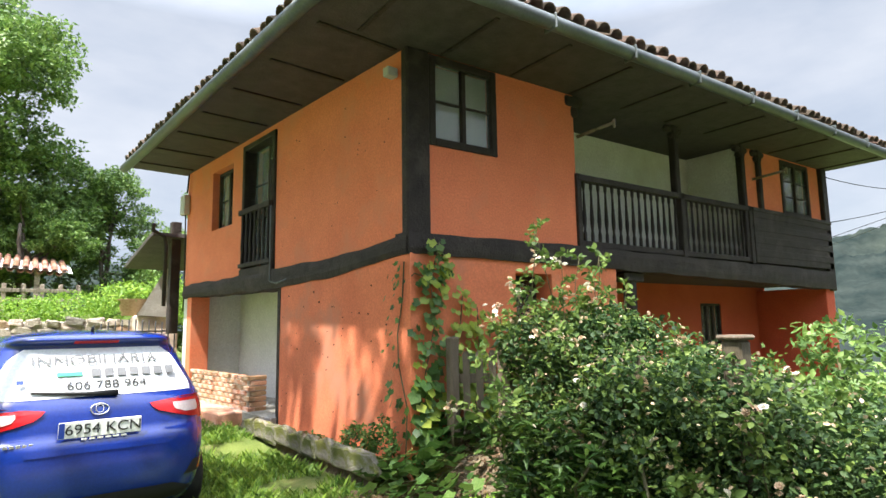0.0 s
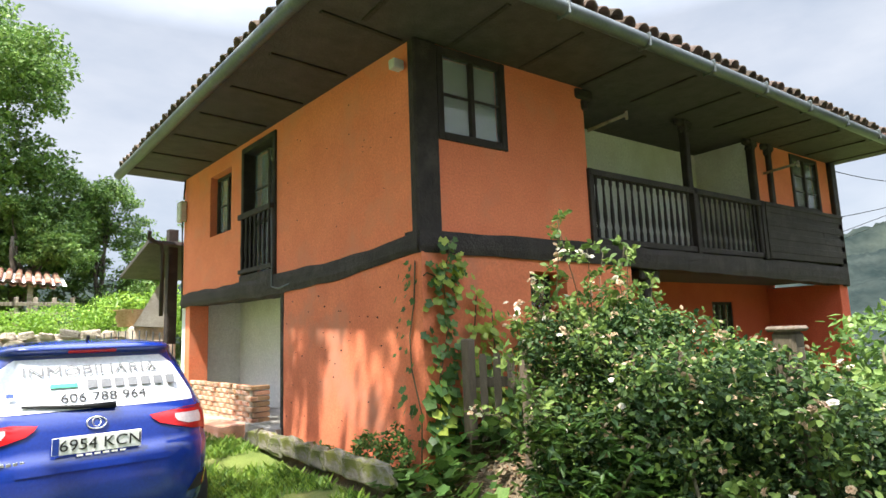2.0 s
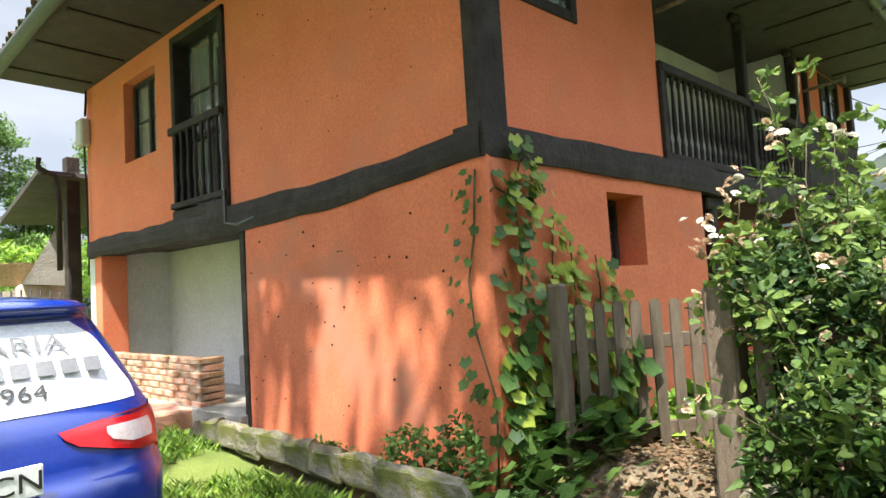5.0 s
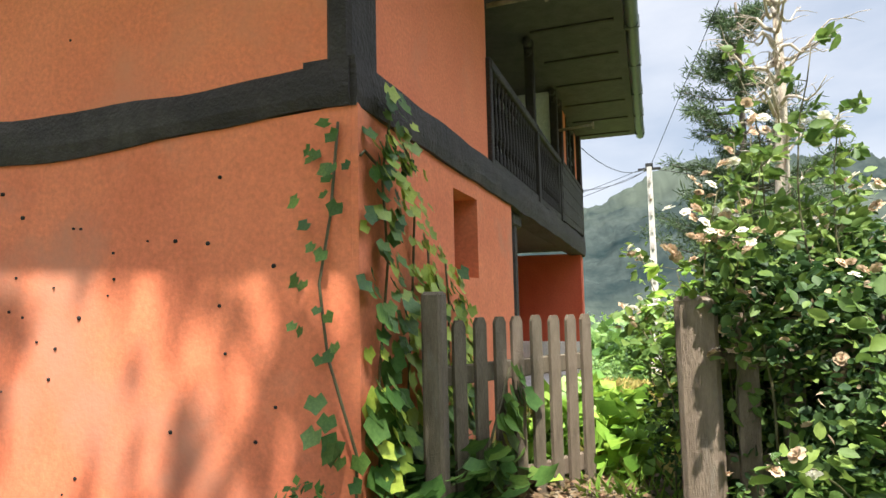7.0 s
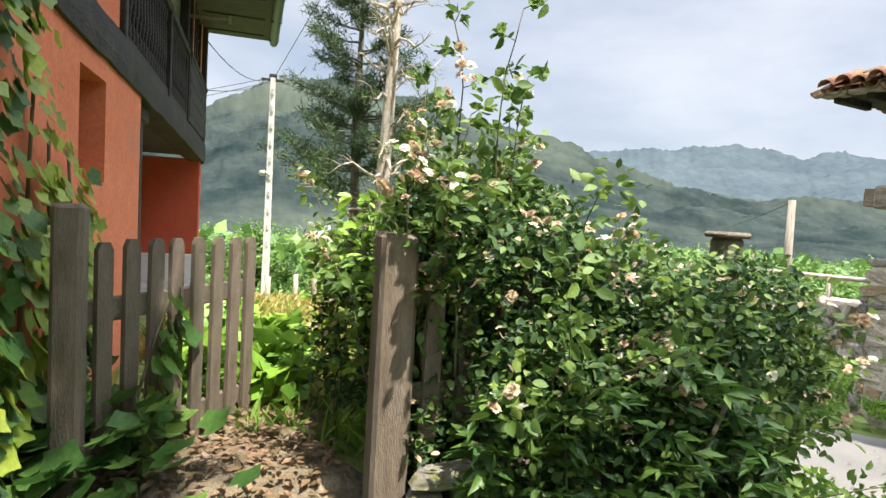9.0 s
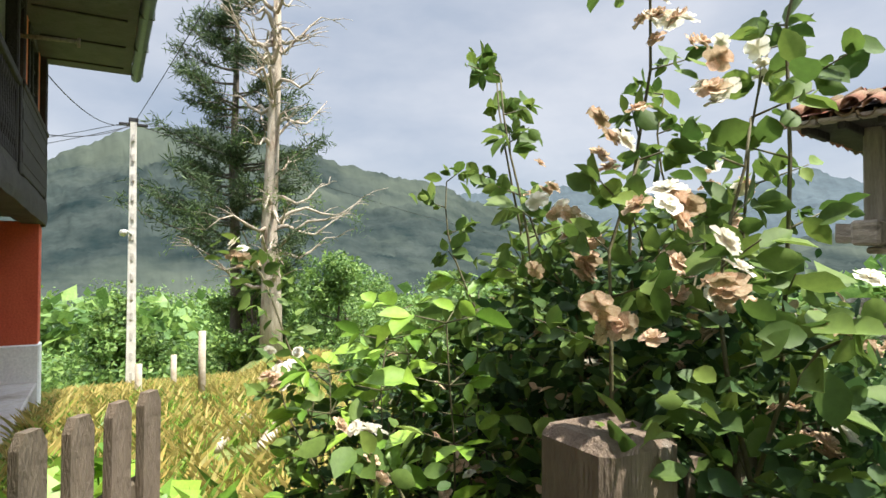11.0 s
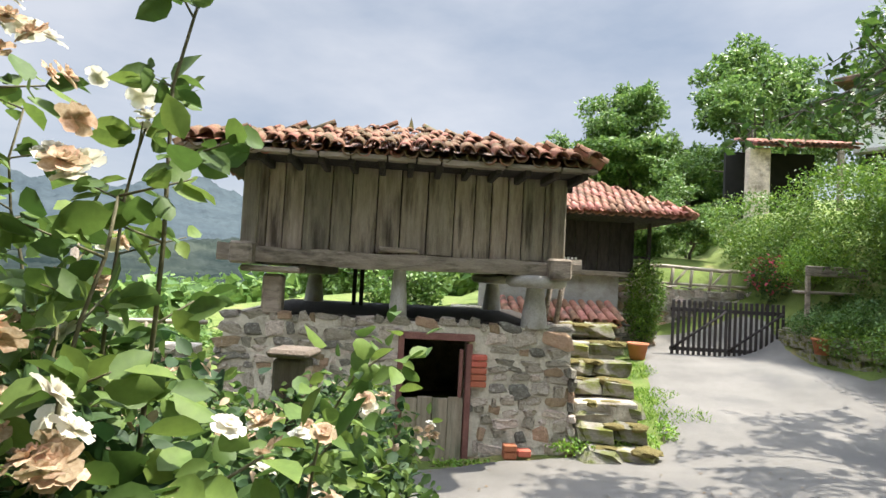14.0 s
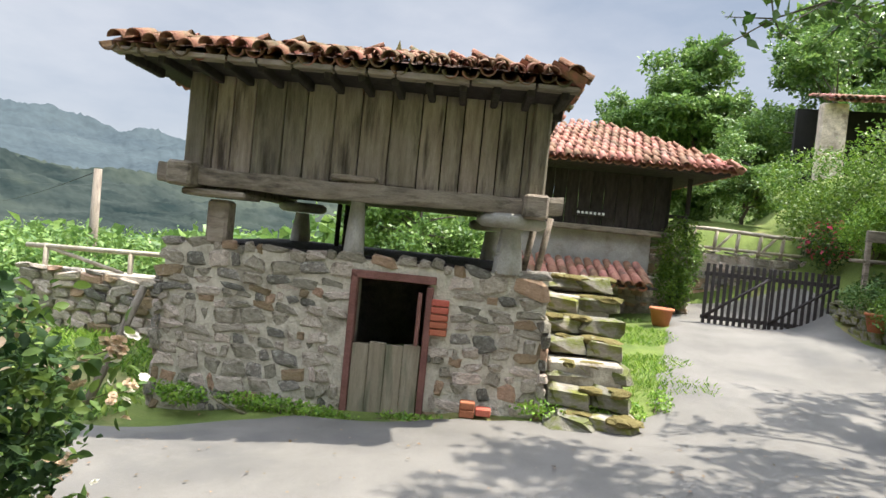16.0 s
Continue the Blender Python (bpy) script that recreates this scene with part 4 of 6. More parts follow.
# mossy stair beside it
stair = thing("stone_stair", "steep mossy stone stair beside the granary", "stair")
for k in range(7):
    d, z = -.3 + k * .24, -.52 + k * .21
    for s, w in ((4.06, .46), (4.5, .42)):
        t = MG @ pose(s + w / 2, d + .2, z + .09, random.uniform(-3, 3), random.uniform(-3, 3), random.uniform(-6, 6)) @ Matrix.Diagonal((w * 1.05, .52, .2, 1))
        child("step", random.choice(MOSSY), stair, "", t)
    for _ in range(4):
        tmp = bmesh.new()
        bmesh.ops.create_icosphere(tmp, subdivisions=2, radius=1)
        at = Vector((random.uniform(4.1, 4.85), d + random.uniform(-.06, .14), z + .175))
        size = Vector((random.uniform(.07, .2), random.uniform(.05, .11), random.uniform(.025, .05)))
        for v in tmp.verts:
            v.co = MG @ (at + Vector([v.co[i] * size[i] * (1 + .5 * noise.noise(v.co * 2 + at * 9)) for i in range(3)]))
        part("moss", tmp, MOSS, stair, "yellow-green moss cushion")
boxes("stair_core", MORTAR, stair, ((4.08, .1, -.7), (4.84, 1.6, .1)), ((4.08, .9, .1), (4.84, 1.6, .72)), bevel=.02, m=MG)

# ---- second granary behind ----
MB = frame_at(.2, -14.0, 10.5)
barn = thing("second_granary", "dark timber granary with an orange tile roof", "granary")
boxes("stone_wall", MORTAR, barn, ((-.5, .1, -1), (4.1, .5, .85)), bevel=.02, m=MB)
stone_face(barn, MB, -.5, 4.1, -.3, .85, h=(.1, .17), d=.08, limit=170)
boxes("white_band", CEMENT, barn, ((.1, .3, .85), (3.3, .4, 1.75)), bevel=.01, m=MB, label="grey plastered band")
boxes("plank_wall", BLACKWOOD, barn, *[((.15 + k * .26, .22 + .01 * (k % 2), 1.72), (.40 + k * .26, .27, 2.9)) for k in range(13)], bevel=.006, m=MB)
for span in (((3.95, .3, 1.3), (4.03, .38, 3.0)), ((3.55, .3, 1.7), (3.62, .38, 3.0))):
    boxes("gallery_post", BLACKWOOD, barn, span, m=MB)
boxes("gallery_rail", BLACKWOOD, barn, ((3.62, .3, 2.1), (3.95, .36, 2.16)), m=MB)
tubes("brace", BLACKWOOD, barn, [([MB @ Vector(p) for p in ((3.55, .3, 1.75), (4.0, .3, 2.15))], .03)])
boxes("sill", BEAMWOOD, barn, ((.0, .1, 1.66), (3.6, .35, 1.78)), ((3.3, .1, 1.2), (4.1, .4, 1.32)), bevel=.02, m=MB)
boxes("eave_deck", BLACKWOOD, barn, ((-.5, -.6, 2.93), (4.4, 4.4, 2.99)), bevel=.01, m=MB)
b = [MB @ Vector(p) for p in ((-.5, -.65, 3.0), (4.6, -.65, 3.05), (4.6, 4.4, 3.05), (-.5, 4.4, 3.0), (1.7, 1.9, 4.15), (2.5, 1.9, 4.15))]
bm = bmesh.new()
vs = [bm.verts.new(p) for p in b]
for f in ((0, 1, 5, 4), (1, 2, 5), (2, 3, 4, 5), (3, 0, 4)):
    bm.faces.new([vs[i] for i in f])
broof = part("roof", bm, TILE, barn, "orange clay tile roof")
tile_plane(broof, b[0], b[1], b[4], b[5], TILE, 0, pitch=.17, reach=.3, scale=.85)
tile_plane(broof, b[1], b[2], b[5], b[5], TILE, 0, pitch=.17, reach=.3, scale=.85)
boxes("lean_to", BLACKWOOD, barn, ((.5, -.75, .62), (3.2, .1, .66)), bevel=.01, m=MB)
p0, p1, p2, p3 = [MB @ Vector(p) for p in ((.5, -.8, .68), (3.2, -.8, .68), (.5, .1, .98), (3.2, .1, .98))]
tile_plane(barn, p0, p1, p2, p3, TILE, 0)
boxes("sign", BLACKWOOD, barn, ((1.6, .17, 1.95), (2.4, .2, 2.1)), m=MB, label="small dark name board")
boxes("sign_writing", WHITEPAINT, barn, *[((1.7 + k * .085, .16, 2.0), (1.75 + k * .085, .168, 2.05)) for k in range(7)], bevel=0, m=MB)
boxes("mailbox", IRON, barn, ((3.65, -.08, .45), (3.9, .06, .75)), bevel=.03, m=MB, label="black metal mailbox")

# ---- drive gate, wall, log rail ----
def slat_gate(at, rz, width, label):
    g = thing("drive_gate", label, "gate", at, rz, "drive gate leaves")
    for z in (.1, .92):
        boxes("gate_rail", GATEWOOD, g, ((0, 0, z), (width, .04, z + .08)), bevel=.005)
    tubes("brace", GATEWOOD, g, [(((0.02, -.015, .14), (width - .02, -.015, .96)), .03)])
    n = int(width / .105)
    sl = bpy.data.meshes.new("slat")
    tmp = bmesh.new()
    add_box(tmp, (0, -.03, .0), (.06, -.005, 1.16), None, .005)
    tmp.to_mesh(sl)
    tmp.free()
    sl.materials.append(GATEWOOD)
    for k in range(n):
        child("slat", sl, g, "", pose(.02 + k * (width - .06) / (n - 1) - .01, 0, random.uniform(-.008, .008)))
    return g


g0 = Vector((-3.9, -13.9, .09))
slat_gate(tuple(g0), 186, 1.17, "dark wooden slatted gate leaf, closed")
slat_gate(tuple(g0 + Vector((-1.18, -.125, 0))), 186, 1.17, "dark wooden slatted gate leaf, closed")
boxes("gate_sill", CONCRETE, new("gate_threshold"), ((-6.4, -14.3, -.1), (-3.7, -13.9, .1)), bevel=.02).parent["category"] = "threshold"
bpy.data.objects["gate_threshold"]["label"] = "pale concrete threshold strip under the gate"
yard = thing("yard_wall", "low stone wall topped by a rustic log rail", "wall", kind="structure")
MY = frame_at(-3.2, -16.0, 6)
boxes("wall_core", MORTAR, yard, ((-.3, .1, -.3), (4.5, .5, 1.45)), bevel=.02, m=MY)
stone_face(yard, MY, -.3, 4.5, .3, 1.5, h=(.13, .22), w=(.2, .45), d=.08, limit=120)
rail2 = thing("log_rail", "rustic pale log railing on the wall", "railing")
tubes("rail", LOGWOOD, rail2, [([MY @ Vector(p) for p in ((-.2, .2, 1.98), (1.2, .2, 2.02), (2.6, .2, 1.96), (4.4, .2, 1.98))], .045), ([MY @ Vector(p) for p in ((-.2, .2, 1.6), (4.4, .2, 1.58))], .035)])
for k in range(10):
    tubes("post", LOGWOOD, rail2, [([MY @ Vector((-.1 + k * .48, .2, 1.45)), MY @ Vector((-.05 + k * .48, .2, 2.02))], .04)])
    if k % 2:
        tubes("strut", LOGWOOD, rail2, [([MY @ Vector((-.1 + k * .48, .2, 1.5)), MY @ Vector((.3 + k * .48, .2, 1.98))], .03)])
bankwall = thing("bank_wall", "dry stone wall holding the planted bank", "wall", kind="structure")
stone_face(bankwall, Matrix.Translation((-6.15, -14.2, 0)) @ Matrix.Rotation(radians(97), 4, "Z"), 0, 6.5, -.1, .75, h=(.12, .22), w=(.18, .4), limit=160, kinds=MOSSY)
bench = thing("bench", "dark weathered wooden bench on the bank", "bench", (-6.9, -13.4, 0), 12)
bz = gz(-6.9, -13.4)
boxes("backrest", BEAMWOOD, bench, ((-.6, 0, bz + .75), (.7, .06, bz + .95)), bevel=.015)
boxes("seat", BEAMWOOD, bench, ((-.6, -.35, bz + .4), (.7, .05, bz + .46)), bevel=.015)
for x in (-.55, .6):
    boxes("leg", BEAMWOOD, bench, ((x, -.02, bz - .1), (x + .08, .05, bz + .9)), bevel=.01)
pot = thing("flower_pot", "terracotta pot on the bank wall", "pot", (-6.25, -12.6, gz(-6.25, -12.6) + .25))
child("pot_body", lathe_mesh("pot_body", [(0, 0), (.12, 0), (.17, .26), (.19, .26), (.19, .3), (.15, .3), (.13, .1)], POT, 14), pot)
pot = thing("flower_pot", "terracotta pot beside the gate", "pot", (-3.1, -13.2, gz(-3.1, -13.2)))
child("pot_body", lathe_mesh("pot_body", [(0, 0), (.14, 0), (.2, .28), (.22, .28), (.22, .32), (.17, .32), (.15, .1)], POT, 14), pot)

# ---- white house and shed up the slope ----
hill_house = thing("white_house", "white rendered house with blue door on the slope", "house", (-12.3, -22.8, -.4), 133)
boxes("wall", WHITEWALL, hill_house, *[((-a[1], 0, c), (-a[0], .3, d)) for a, c, d in (((-.0, 1.2), 7.0, 9.3), ((1.2, 1.75), 7, 8.0), ((1.2, 1.75), 8.6, 9.3), ((1.75, 2.3), 7, 9.3), ((3.3, 7.5), 7, 9.3), ((2.3, 3.3), 9.0, 9.3))], ((-7.5, .3, 7), (0, 5, 9.3)), bevel=0, m=Matrix.Diagonal((-1, 1, 1, 1)))
# solid near-black blocks paint the windows as unlit openings
boxes("window", UNLIT, hill_house, ((-1.75, .1, 8.0), (-1.2, .2, 8.6)), ((-4.8, -.02, 8.0), (-4.1, .02, 8.8)), bevel=.01, m=Matrix.Diagonal((-1, 1, 1, 1)))
boxes("blue_door", BLUEDOOR, hill_house, ((-3.3, .08, 7.0), (-2.3, .18, 9.0)), bevel=.02, m=Matrix.Diagonal((-1, 1, 1, 1)))
boxes("sill_band", CEMENT, hill_house, ((-7.6, -.15, 6.85), (.1, .2, 7.0)), bevel=.02, m=Matrix.Diagonal((-1, 1, 1, 1)))
boxes("lower_wall", DARKWOOD, hill_house, ((-7.4, .4, -1), (-.1, 4.8, 6.9)), bevel=0, m=Matrix.Diagonal((-1, 1, 1, 1)))
boxes("roof", TILEDARK, hill_house, ((-8, -.6, 9.3), (.6, 5.6, 9.5)), bevel=.03, m=Matrix.Diagonal((-1, 1, 1, 1)))
shed = thing("open_shed", "open shed with an orange tile roof", "shed")
q = [Vector(p) for p in ((-8.0, -20.4, 6.15), (-11.2, -20.2, 6.1), (-8.2, -22.8, 6.8), (-11.4, -22.6, 6.75))]
tile_plane(shed, q[0], q[1], q[2], q[3], TILE, 0, pitch=.17, reach=.3, scale=.85)
child("deck", mesh_of("deck", q, [(0, 1, 3, 2)], SOFFIT), shed)
boxes("stone_gable", STONE, shed, ((-8.6, -21, 0), (-7.9, -20.7, 6.1)), bevel=.05)
# back of the shed coloured near-black for the shade inside
boxes("shed_back", UNLIT, shed, ((-10.7, -22.6, 0), (-7.8, -22.4, 6.3)), bevel=0)
boxes("post", BEAMWOOD, shed, ((-10.5, -20.3, 0), (-10.35, -20.15, 5.95)), bevel=.01)

# ---- car ----
car = thing("car", "blue hatchback with white printed rear window", "car", (-2.56, .2, -.29), 4)
car.scale = (1.04, 1.0, 1.04)
CZ = [.2, .3, .42, .55, .66, .73, .78, .86, .94, .99, 1.03, 1.12, 1.22, 1.32, 1.39, 1.43, 1.46, 1.49, 1.505]
CW = [.76, .81, .835, .845, .848, .848, .845, .84, .825, .805, .785, .745, .70, .652, .615, .595, .55, .40, .16]
CR = [.10, .03, .0, -.01, -.005, .01, .055, .075, .10, .125, .155, .225, .30, .375, .425, .34, .37, .55, 1.0]
CF = [3.85, 3.9, 3.92, 3.92, 3.88, 3.82, 3.75, 3.5, 3.2, 3.05, 2.95, 2.78, 2.6, 2.42, 2.3, 2.24, 2.15, 1.95, 1.6]


def car_at(z):
    return [float(np.interp(z, CZ, q)) for q in (CW, CR, CF)]


def car_rear(x, z, off=.004):
    w, r, f = car_at(z)
    hl = (f - r) / 2
    return (x, r + hl - hl * (1 - min(abs(x / w), .999) ** 6.0) ** (1 / 6.0) - off, z)


V, F, n = [], [], 72
for z in np.interp(np.linspace(0, 1, 46), np.linspace(0, 1, len(CZ)), CZ):
    w, r, f = car_at(z)
    for k in range(n):
        a = 2 * math.pi * k / n
        c, s_ = math.cos(a), math.sin(a)
        V.append((w * math.copysign(abs(c) ** (2 / 6.0), c), (r + f) / 2 + (f - r) / 2 * math.copysign(abs(s_) ** (2 / 6.0), s_), z))
for i in range(45):
    for k in range(n):
        F.append((i * n + k, i * n + (k + 1) % n, (i + 1) * n + (k + 1) % n, (i + 1) * n + k))
F += [tuple(range(n))[::-1], tuple(range(45 * n, 46 * n))]
child("body", mesh_of("body", V, F, CARBLUE, True), car)


def car_patch(name, material, outline, off=.004, label="", step=.03, parent=None):
    """A piece that follows the rear of the body: outline gives (x0, x1) for each height."""
    zs = [o[0] for o in outline]
    rows = np.arange(zs[0], zs[-1] + .0001, (zs[-1] - zs[0]) / max(3, round((zs[-1] - zs[0]) / step)))
    V, F, c = [], [], 22
    for z in rows:
        a, b = np.interp(z, zs, [o[1] for o in outline]), np.interp(z, zs, [o[2] for o in outline])
        V += [car_rear(a + (b - a) * k / (c - 1), z, off) for k in range(c)]
    for i in range(len(rows) - 1):
        for k in range(c - 1):
            F.append((i * c + k, i * c + k + 1, (i + 1) * c + k + 1, (i + 1) * c + k))
    return child(name, mesh_of(name, V, F, material, True), parent or car, label)


car_patch("rear_window", DECAL, [(1.03, -.66, .66), (1.08, -.665, .665), (1.3, -.55, .55), (1.37, -.46, .46)], .006, "rear window covered in white film with print")
car_patch("brake_light", REDLAMP, [(1.405, -.15, .15), (1.425, -.15, .15)], .008)
car_patch("bumper_skirt", RUBBER, [(.24, -.6, .6), (.30, -.66, .66), (.36, -.5, .5)], .008, "black lower bumper")
car_patch("plate_recess", CARBLUE, [(.66, -.45, .45), (.82, -.42, .42)], .004)
for sgn in (1, -1):
    o = [(.80, .74, .80), (.84, .58, .83), (.90, .37, .83), (.955, .33, .815), (.985, .60, .80)]
    o = [(z, min(sgn * a, sgn * b), max(sgn * a, sgn * b)) for z, a, b in o]
    lamp = car_patch("tail_lamp", REDLAMP, o, .014, "red and clear tail lamp")
    o = [(.868, .60, .70), (.90, .50, .71), (.945, .50, .69)]
    car_patch("reversing_lens", CLEARLAMP, [(z, min(sgn * a, sgn * b), max(sgn * a, sgn * b)) for z, a, b in o], .019, parent=lamp)
    o = [(.40, .58, .76), (.50, .66, .78)]
    fog = car_patch("reflector_housing", RUBBER, [(z, min(sgn * a, sgn * b), max(sgn * a, sgn * b)) for z, a, b in o], .008)
    car_patch("reflector", REDLAMP, [(z, min(sgn * a, sgn * b), max(sgn * a, sgn * b)) for z, a, b in [(.42, .70, .75), (.52, .74, .77)]], .014, parent=fog)
    for y in (.68, 3.1):
        tyre = child("wheel", lathe_mesh("wheel", [(.17, -.1), (.28, -.1), (.305, -.07), (.305, .07), (.28, .1), (.17, .1)], RUBBER, 22), car, "", pose(sgn * .74, y, .3, 0, 90, 0))
        child("rim", lathe_mesh("rim", [(.0, .06), (.06, .08), (.17, .07), (.18, .1)], CHROME, 14), tyre)
py = car_rear(0, .76)[1]
plate = boxes("number_plate", WHITEPAINT, car, ((-.26, py - .035, .765), (.26, py - .02, .875)), bevel=.004, label="white number plate")
boxes("plate_band", BLUEINK, plate, ((-.258, py - .0375, .768), (-.222, py - .0345, .872)), bevel=0)
boxes("plate_frame_print", WHITEPAINT, plate, *[((-.12 + k * .05, py - .037, .748), (-.085 + k * .05, py - .03, .758)) for k in range(6)], bevel=0)


def writing(name, text, size, at, rx, material, parent, squeeze=1.0):
    cu = bpy.data.curves.new(name, "FONT")
    cu.body, cu.size, cu.align_x, cu.align_y, cu.extrude = text, size, "CENTER", "CENTER", .0012
    tmp = bpy.data.objects.new(name, cu)
    scene.collection.objects.link(tmp)
    me = bpy.data.meshes.new_from_object(tmp.evaluated_get(bpy.context.evaluated_depsgraph_get()))
    bpy.data.objects.remove(tmp)
    me.materials.clear()
    me.materials.append(material)
    return child(name, me, parent, "", pose(*at, rx, 0, 0) @ Matrix.Diagonal((squeeze, 1, 1, 1)))


writing("plate_number", "6954 KCN", .098, (.02, py - .038, .818), 90, INK, plate, 1.12)
wy = lambda z: car_rear(0, z, .012)[1]
writing("window_writing", "INMOBILIARIA", .115, (.0, wy(1.285) - .012, 1.285), 52, GREYINK, car, 1.15)
writing("window_number", "606 788 964", .10, (.06, wy(1.105) - .004, 1.105), 52, INK, car, 1.05)
boxes("window_print", GREYINK, car, *[((-.04 + k * .085, -.004, -.035), (.02 + k * .085, .001, .035)) for k in range(7)], bevel=0, m=Matrix.Translation((0, wy(1.19) - .006, 1.19)) @ Matrix.Rotation(radians(-38), 4, "X"))
boxes("window_emblem", GREENINK, car, ((-.26, -.004, -.02), (-.1, .001, .012)), bevel=0, m=Matrix.Translation((0, wy(1.19) - .006, 1.19)) @ Matrix.Rotation(radians(-38), 4, "X"))
boxes("window_emblem_blue", BLUEINK, car, ((-.5, -.004, -.03), (-.46, .001, .0)), bevel=0, m=Matrix.Translation((0, wy(1.16) - .02, 1.16)) @ Matrix.Rotation(radians(-38), 4, "X"))
tubes("wiper", RUBBER, car, [((car_rear(.12, 1.045, .03), car_rear(-.1, 1.05, .03), car_rear(-.42, 1.075, .025)), (.022, .014, .008))], label="black rear wiper")
tubes("badge", CHROME, car, [([Vector(car_rear(.058 * math.cos(a), .94 + .038 * math.sin(a), .012)) for a in np.linspace(0, 2 * math.pi, 25)], .006), ([Vector(car_rear(.026 * math.cos(a), .944 + .028 * math.sin(a), .012)) for a in np.linspace(0, 2 * math.pi, 17)], .004)], 6, "plain chrome oval badge")
boxes("model_script", CHROME, car, *[((-.56 + k * .035, car_rear(-.5, .74)[1] - .006, .735), (-.535 + k * .035, car_rear(-.5, .74)[1] + .01, .755)) for k in range(5)], bevel=.002)
tubes("aerial", RUBBER, car, [(((0, .62, 1.48), (0, .6, 1.53)), .012)])

# ---- gate and fence by the house ----
def picket_mesh(seed, h):
    tmp = bmesh.new()
    w = .034
    prof = [(-w, 0), (w, 0), (w, h - .03), (w * .55, h), (-w * .55, h), (-w, h - .03)]
    f = [tmp.verts.new((x + noise.noise((seed, x, z)) * .004, -.011, z)) for x, z in prof]
    k = [tmp.verts.new((x, .011, z)) for x, z in prof]
    tmp.faces.new(f), tmp.faces.new(k[::-1])
    for i in range(6):
        tmp.faces.new((f[i], f[(i + 1) % 6], k[(i + 1) % 6], k[i]))
    bmesh.ops.recalc_face_normals(tmp, faces=tmp.faces)
    me = bpy.data.meshes.new("picket")
    tmp.to_mesh(me)
    tmp.free()
    me.materials.append(FENCEWOOD)
    return me


PICKETS = [picket_mesh(i, 1.0) for i in range(5)]


def fence_post(at, h, w, label, rz=0):
    p = thing("gate_post", label, "post", at, rz)
    boxes("shaft", FENCEWOOD, p, ((-w / 2, -w / 2, -.3), (w / 2, w / 2, h)), bevel=.015)
    return p


fence_post((.31, -.27, 0), 1.16, .10, "dark brown square gate post with ivy")
pg = thing("garden_gate", "open brown picket gate, weathered", "gate", (.37, -.33, 0), -36)
for k in range(8):
    child("picket", PICKETS[k % 5], pg, "", pose(.05 + k * .123, 0, .05, 0, random.uniform(-1, 1), 0) @ Matrix.Diagonal((1, 1, .97 + .02 * random.random(), 1)))
for z in (.18, .72):
    boxes("cross_rail", FENCEWOOD, pg, ((-.05, .012, z), (.98, .045, z + .09)), bevel=.006)
fence_post((.06, -1.37, 0), 1.12, .14, "thick weathered gate post among roses")
pf = thing("picket_fence", "brown picket fence overgrown by roses", "fence", (.04, -1.46, 0), -82)
for k in range(8):
    child("picket", PICKETS[(k * 3) % 5], pf, "", pose(.06 + k * .14, .0, .36, 0, random.uniform(-2, 2), 0) @ Matrix.Diagonal((1, 1, .67 + .03 * random.random(), 1)))
for z in (.48, .86):
    boxes("cross_rail", FENCEWOOD, pf, ((-.05, .012, z), (1.1, .05, z + .085)), bevel=.006)
cp = fence_post((.3, -3.08, 0), 1.16, .12, "brick-brown capped fence post")
boxes("cap", FENCEWOOD, cp, ((-.08, -.08, 1.16), (.08, .08, 1.19)), bevel=.012)
rw = thing("retaining_wall", "low mossy rubble wall under the fence", "wall", kind="structure")
stone_face(rw, Matrix.Translation((-.08, -1.46, 0)) @ Matrix.Rotation(radians(-86), 4, "Z"), 0, 1.6, -.6, .3, h=(.1, .18), w=(.15, .34), kinds=MOSSY, limit=110)
kb = thing("bed_kerb", "low mossy stone kerb of the wall bed", "kerb", kind="structure")
for k in range(9):
    f = k / 8
    child("kerb_block", random.choice(MOSSY), kb, "", pose(-.5 - .12 * f, .0 + 2.8 * f, .05 + random.uniform(-.015, .015), 0, 0, 92 + random.uniform(-3, 3)) @ Matrix.Diagonal((.4, .11, .2, 1)))
bed = sheet("bed_soil", [(-.02, -.05), (-.1, 1), (-.36, 3.4)], [(-.5, 0.0), (-.55, 1), (-.62, 3.4)], 20, 6, .12, SOIL, "dry soil of the narrow wall bed", "soil")
bw = thing("brick_wall", "low unfinished wall of pale bricks", "wall")
BR = bpy.data.meshes.new("brick")
tmp = bmesh.new()
add_box(tmp, (-.115, -.05, -.03), (.115, .05, .03), None, .008)
tmp.to_mesh(BR)
tmp.free()
BR.materials.append(BRICK)
for r in range(7):
    for k in range(10):
        u = 3.72 + k * .24 + (.12 if r % 2 else 0)
        if u < 5.95:
            child("brick", BR, bw, "", ML @ pose(u, .0 + random.uniform(-.012, .012), .14 + r * .072, random.uniform(-3, 3), random.uniform(-2, 2), random.uniform(-4, 4)))
    child("brick", BR, bw, "", ML @ pose(3.66, .1, .14 + r * .072, 0, 0, 90))
boxes("mortar", MORTAR, bw, ((3.66, -.03, .05), (6.0, .035, .58)), bevel=.01, m=ML)
boxes("brick_step", BRICK, bw, ((3.7, -.45, -.2), (5.2, -.06, .12)), ((3.75, -.62, -.25), (4.3, -.45, -.04)), bevel=.02, m=ML)

# ---- behind the car: gate, stair ramp, planter, far shed ----
ramp_ = thing("stair_parapet", "grey cement stair parapet rising to the porch", "stair")
bm = bmesh.new()
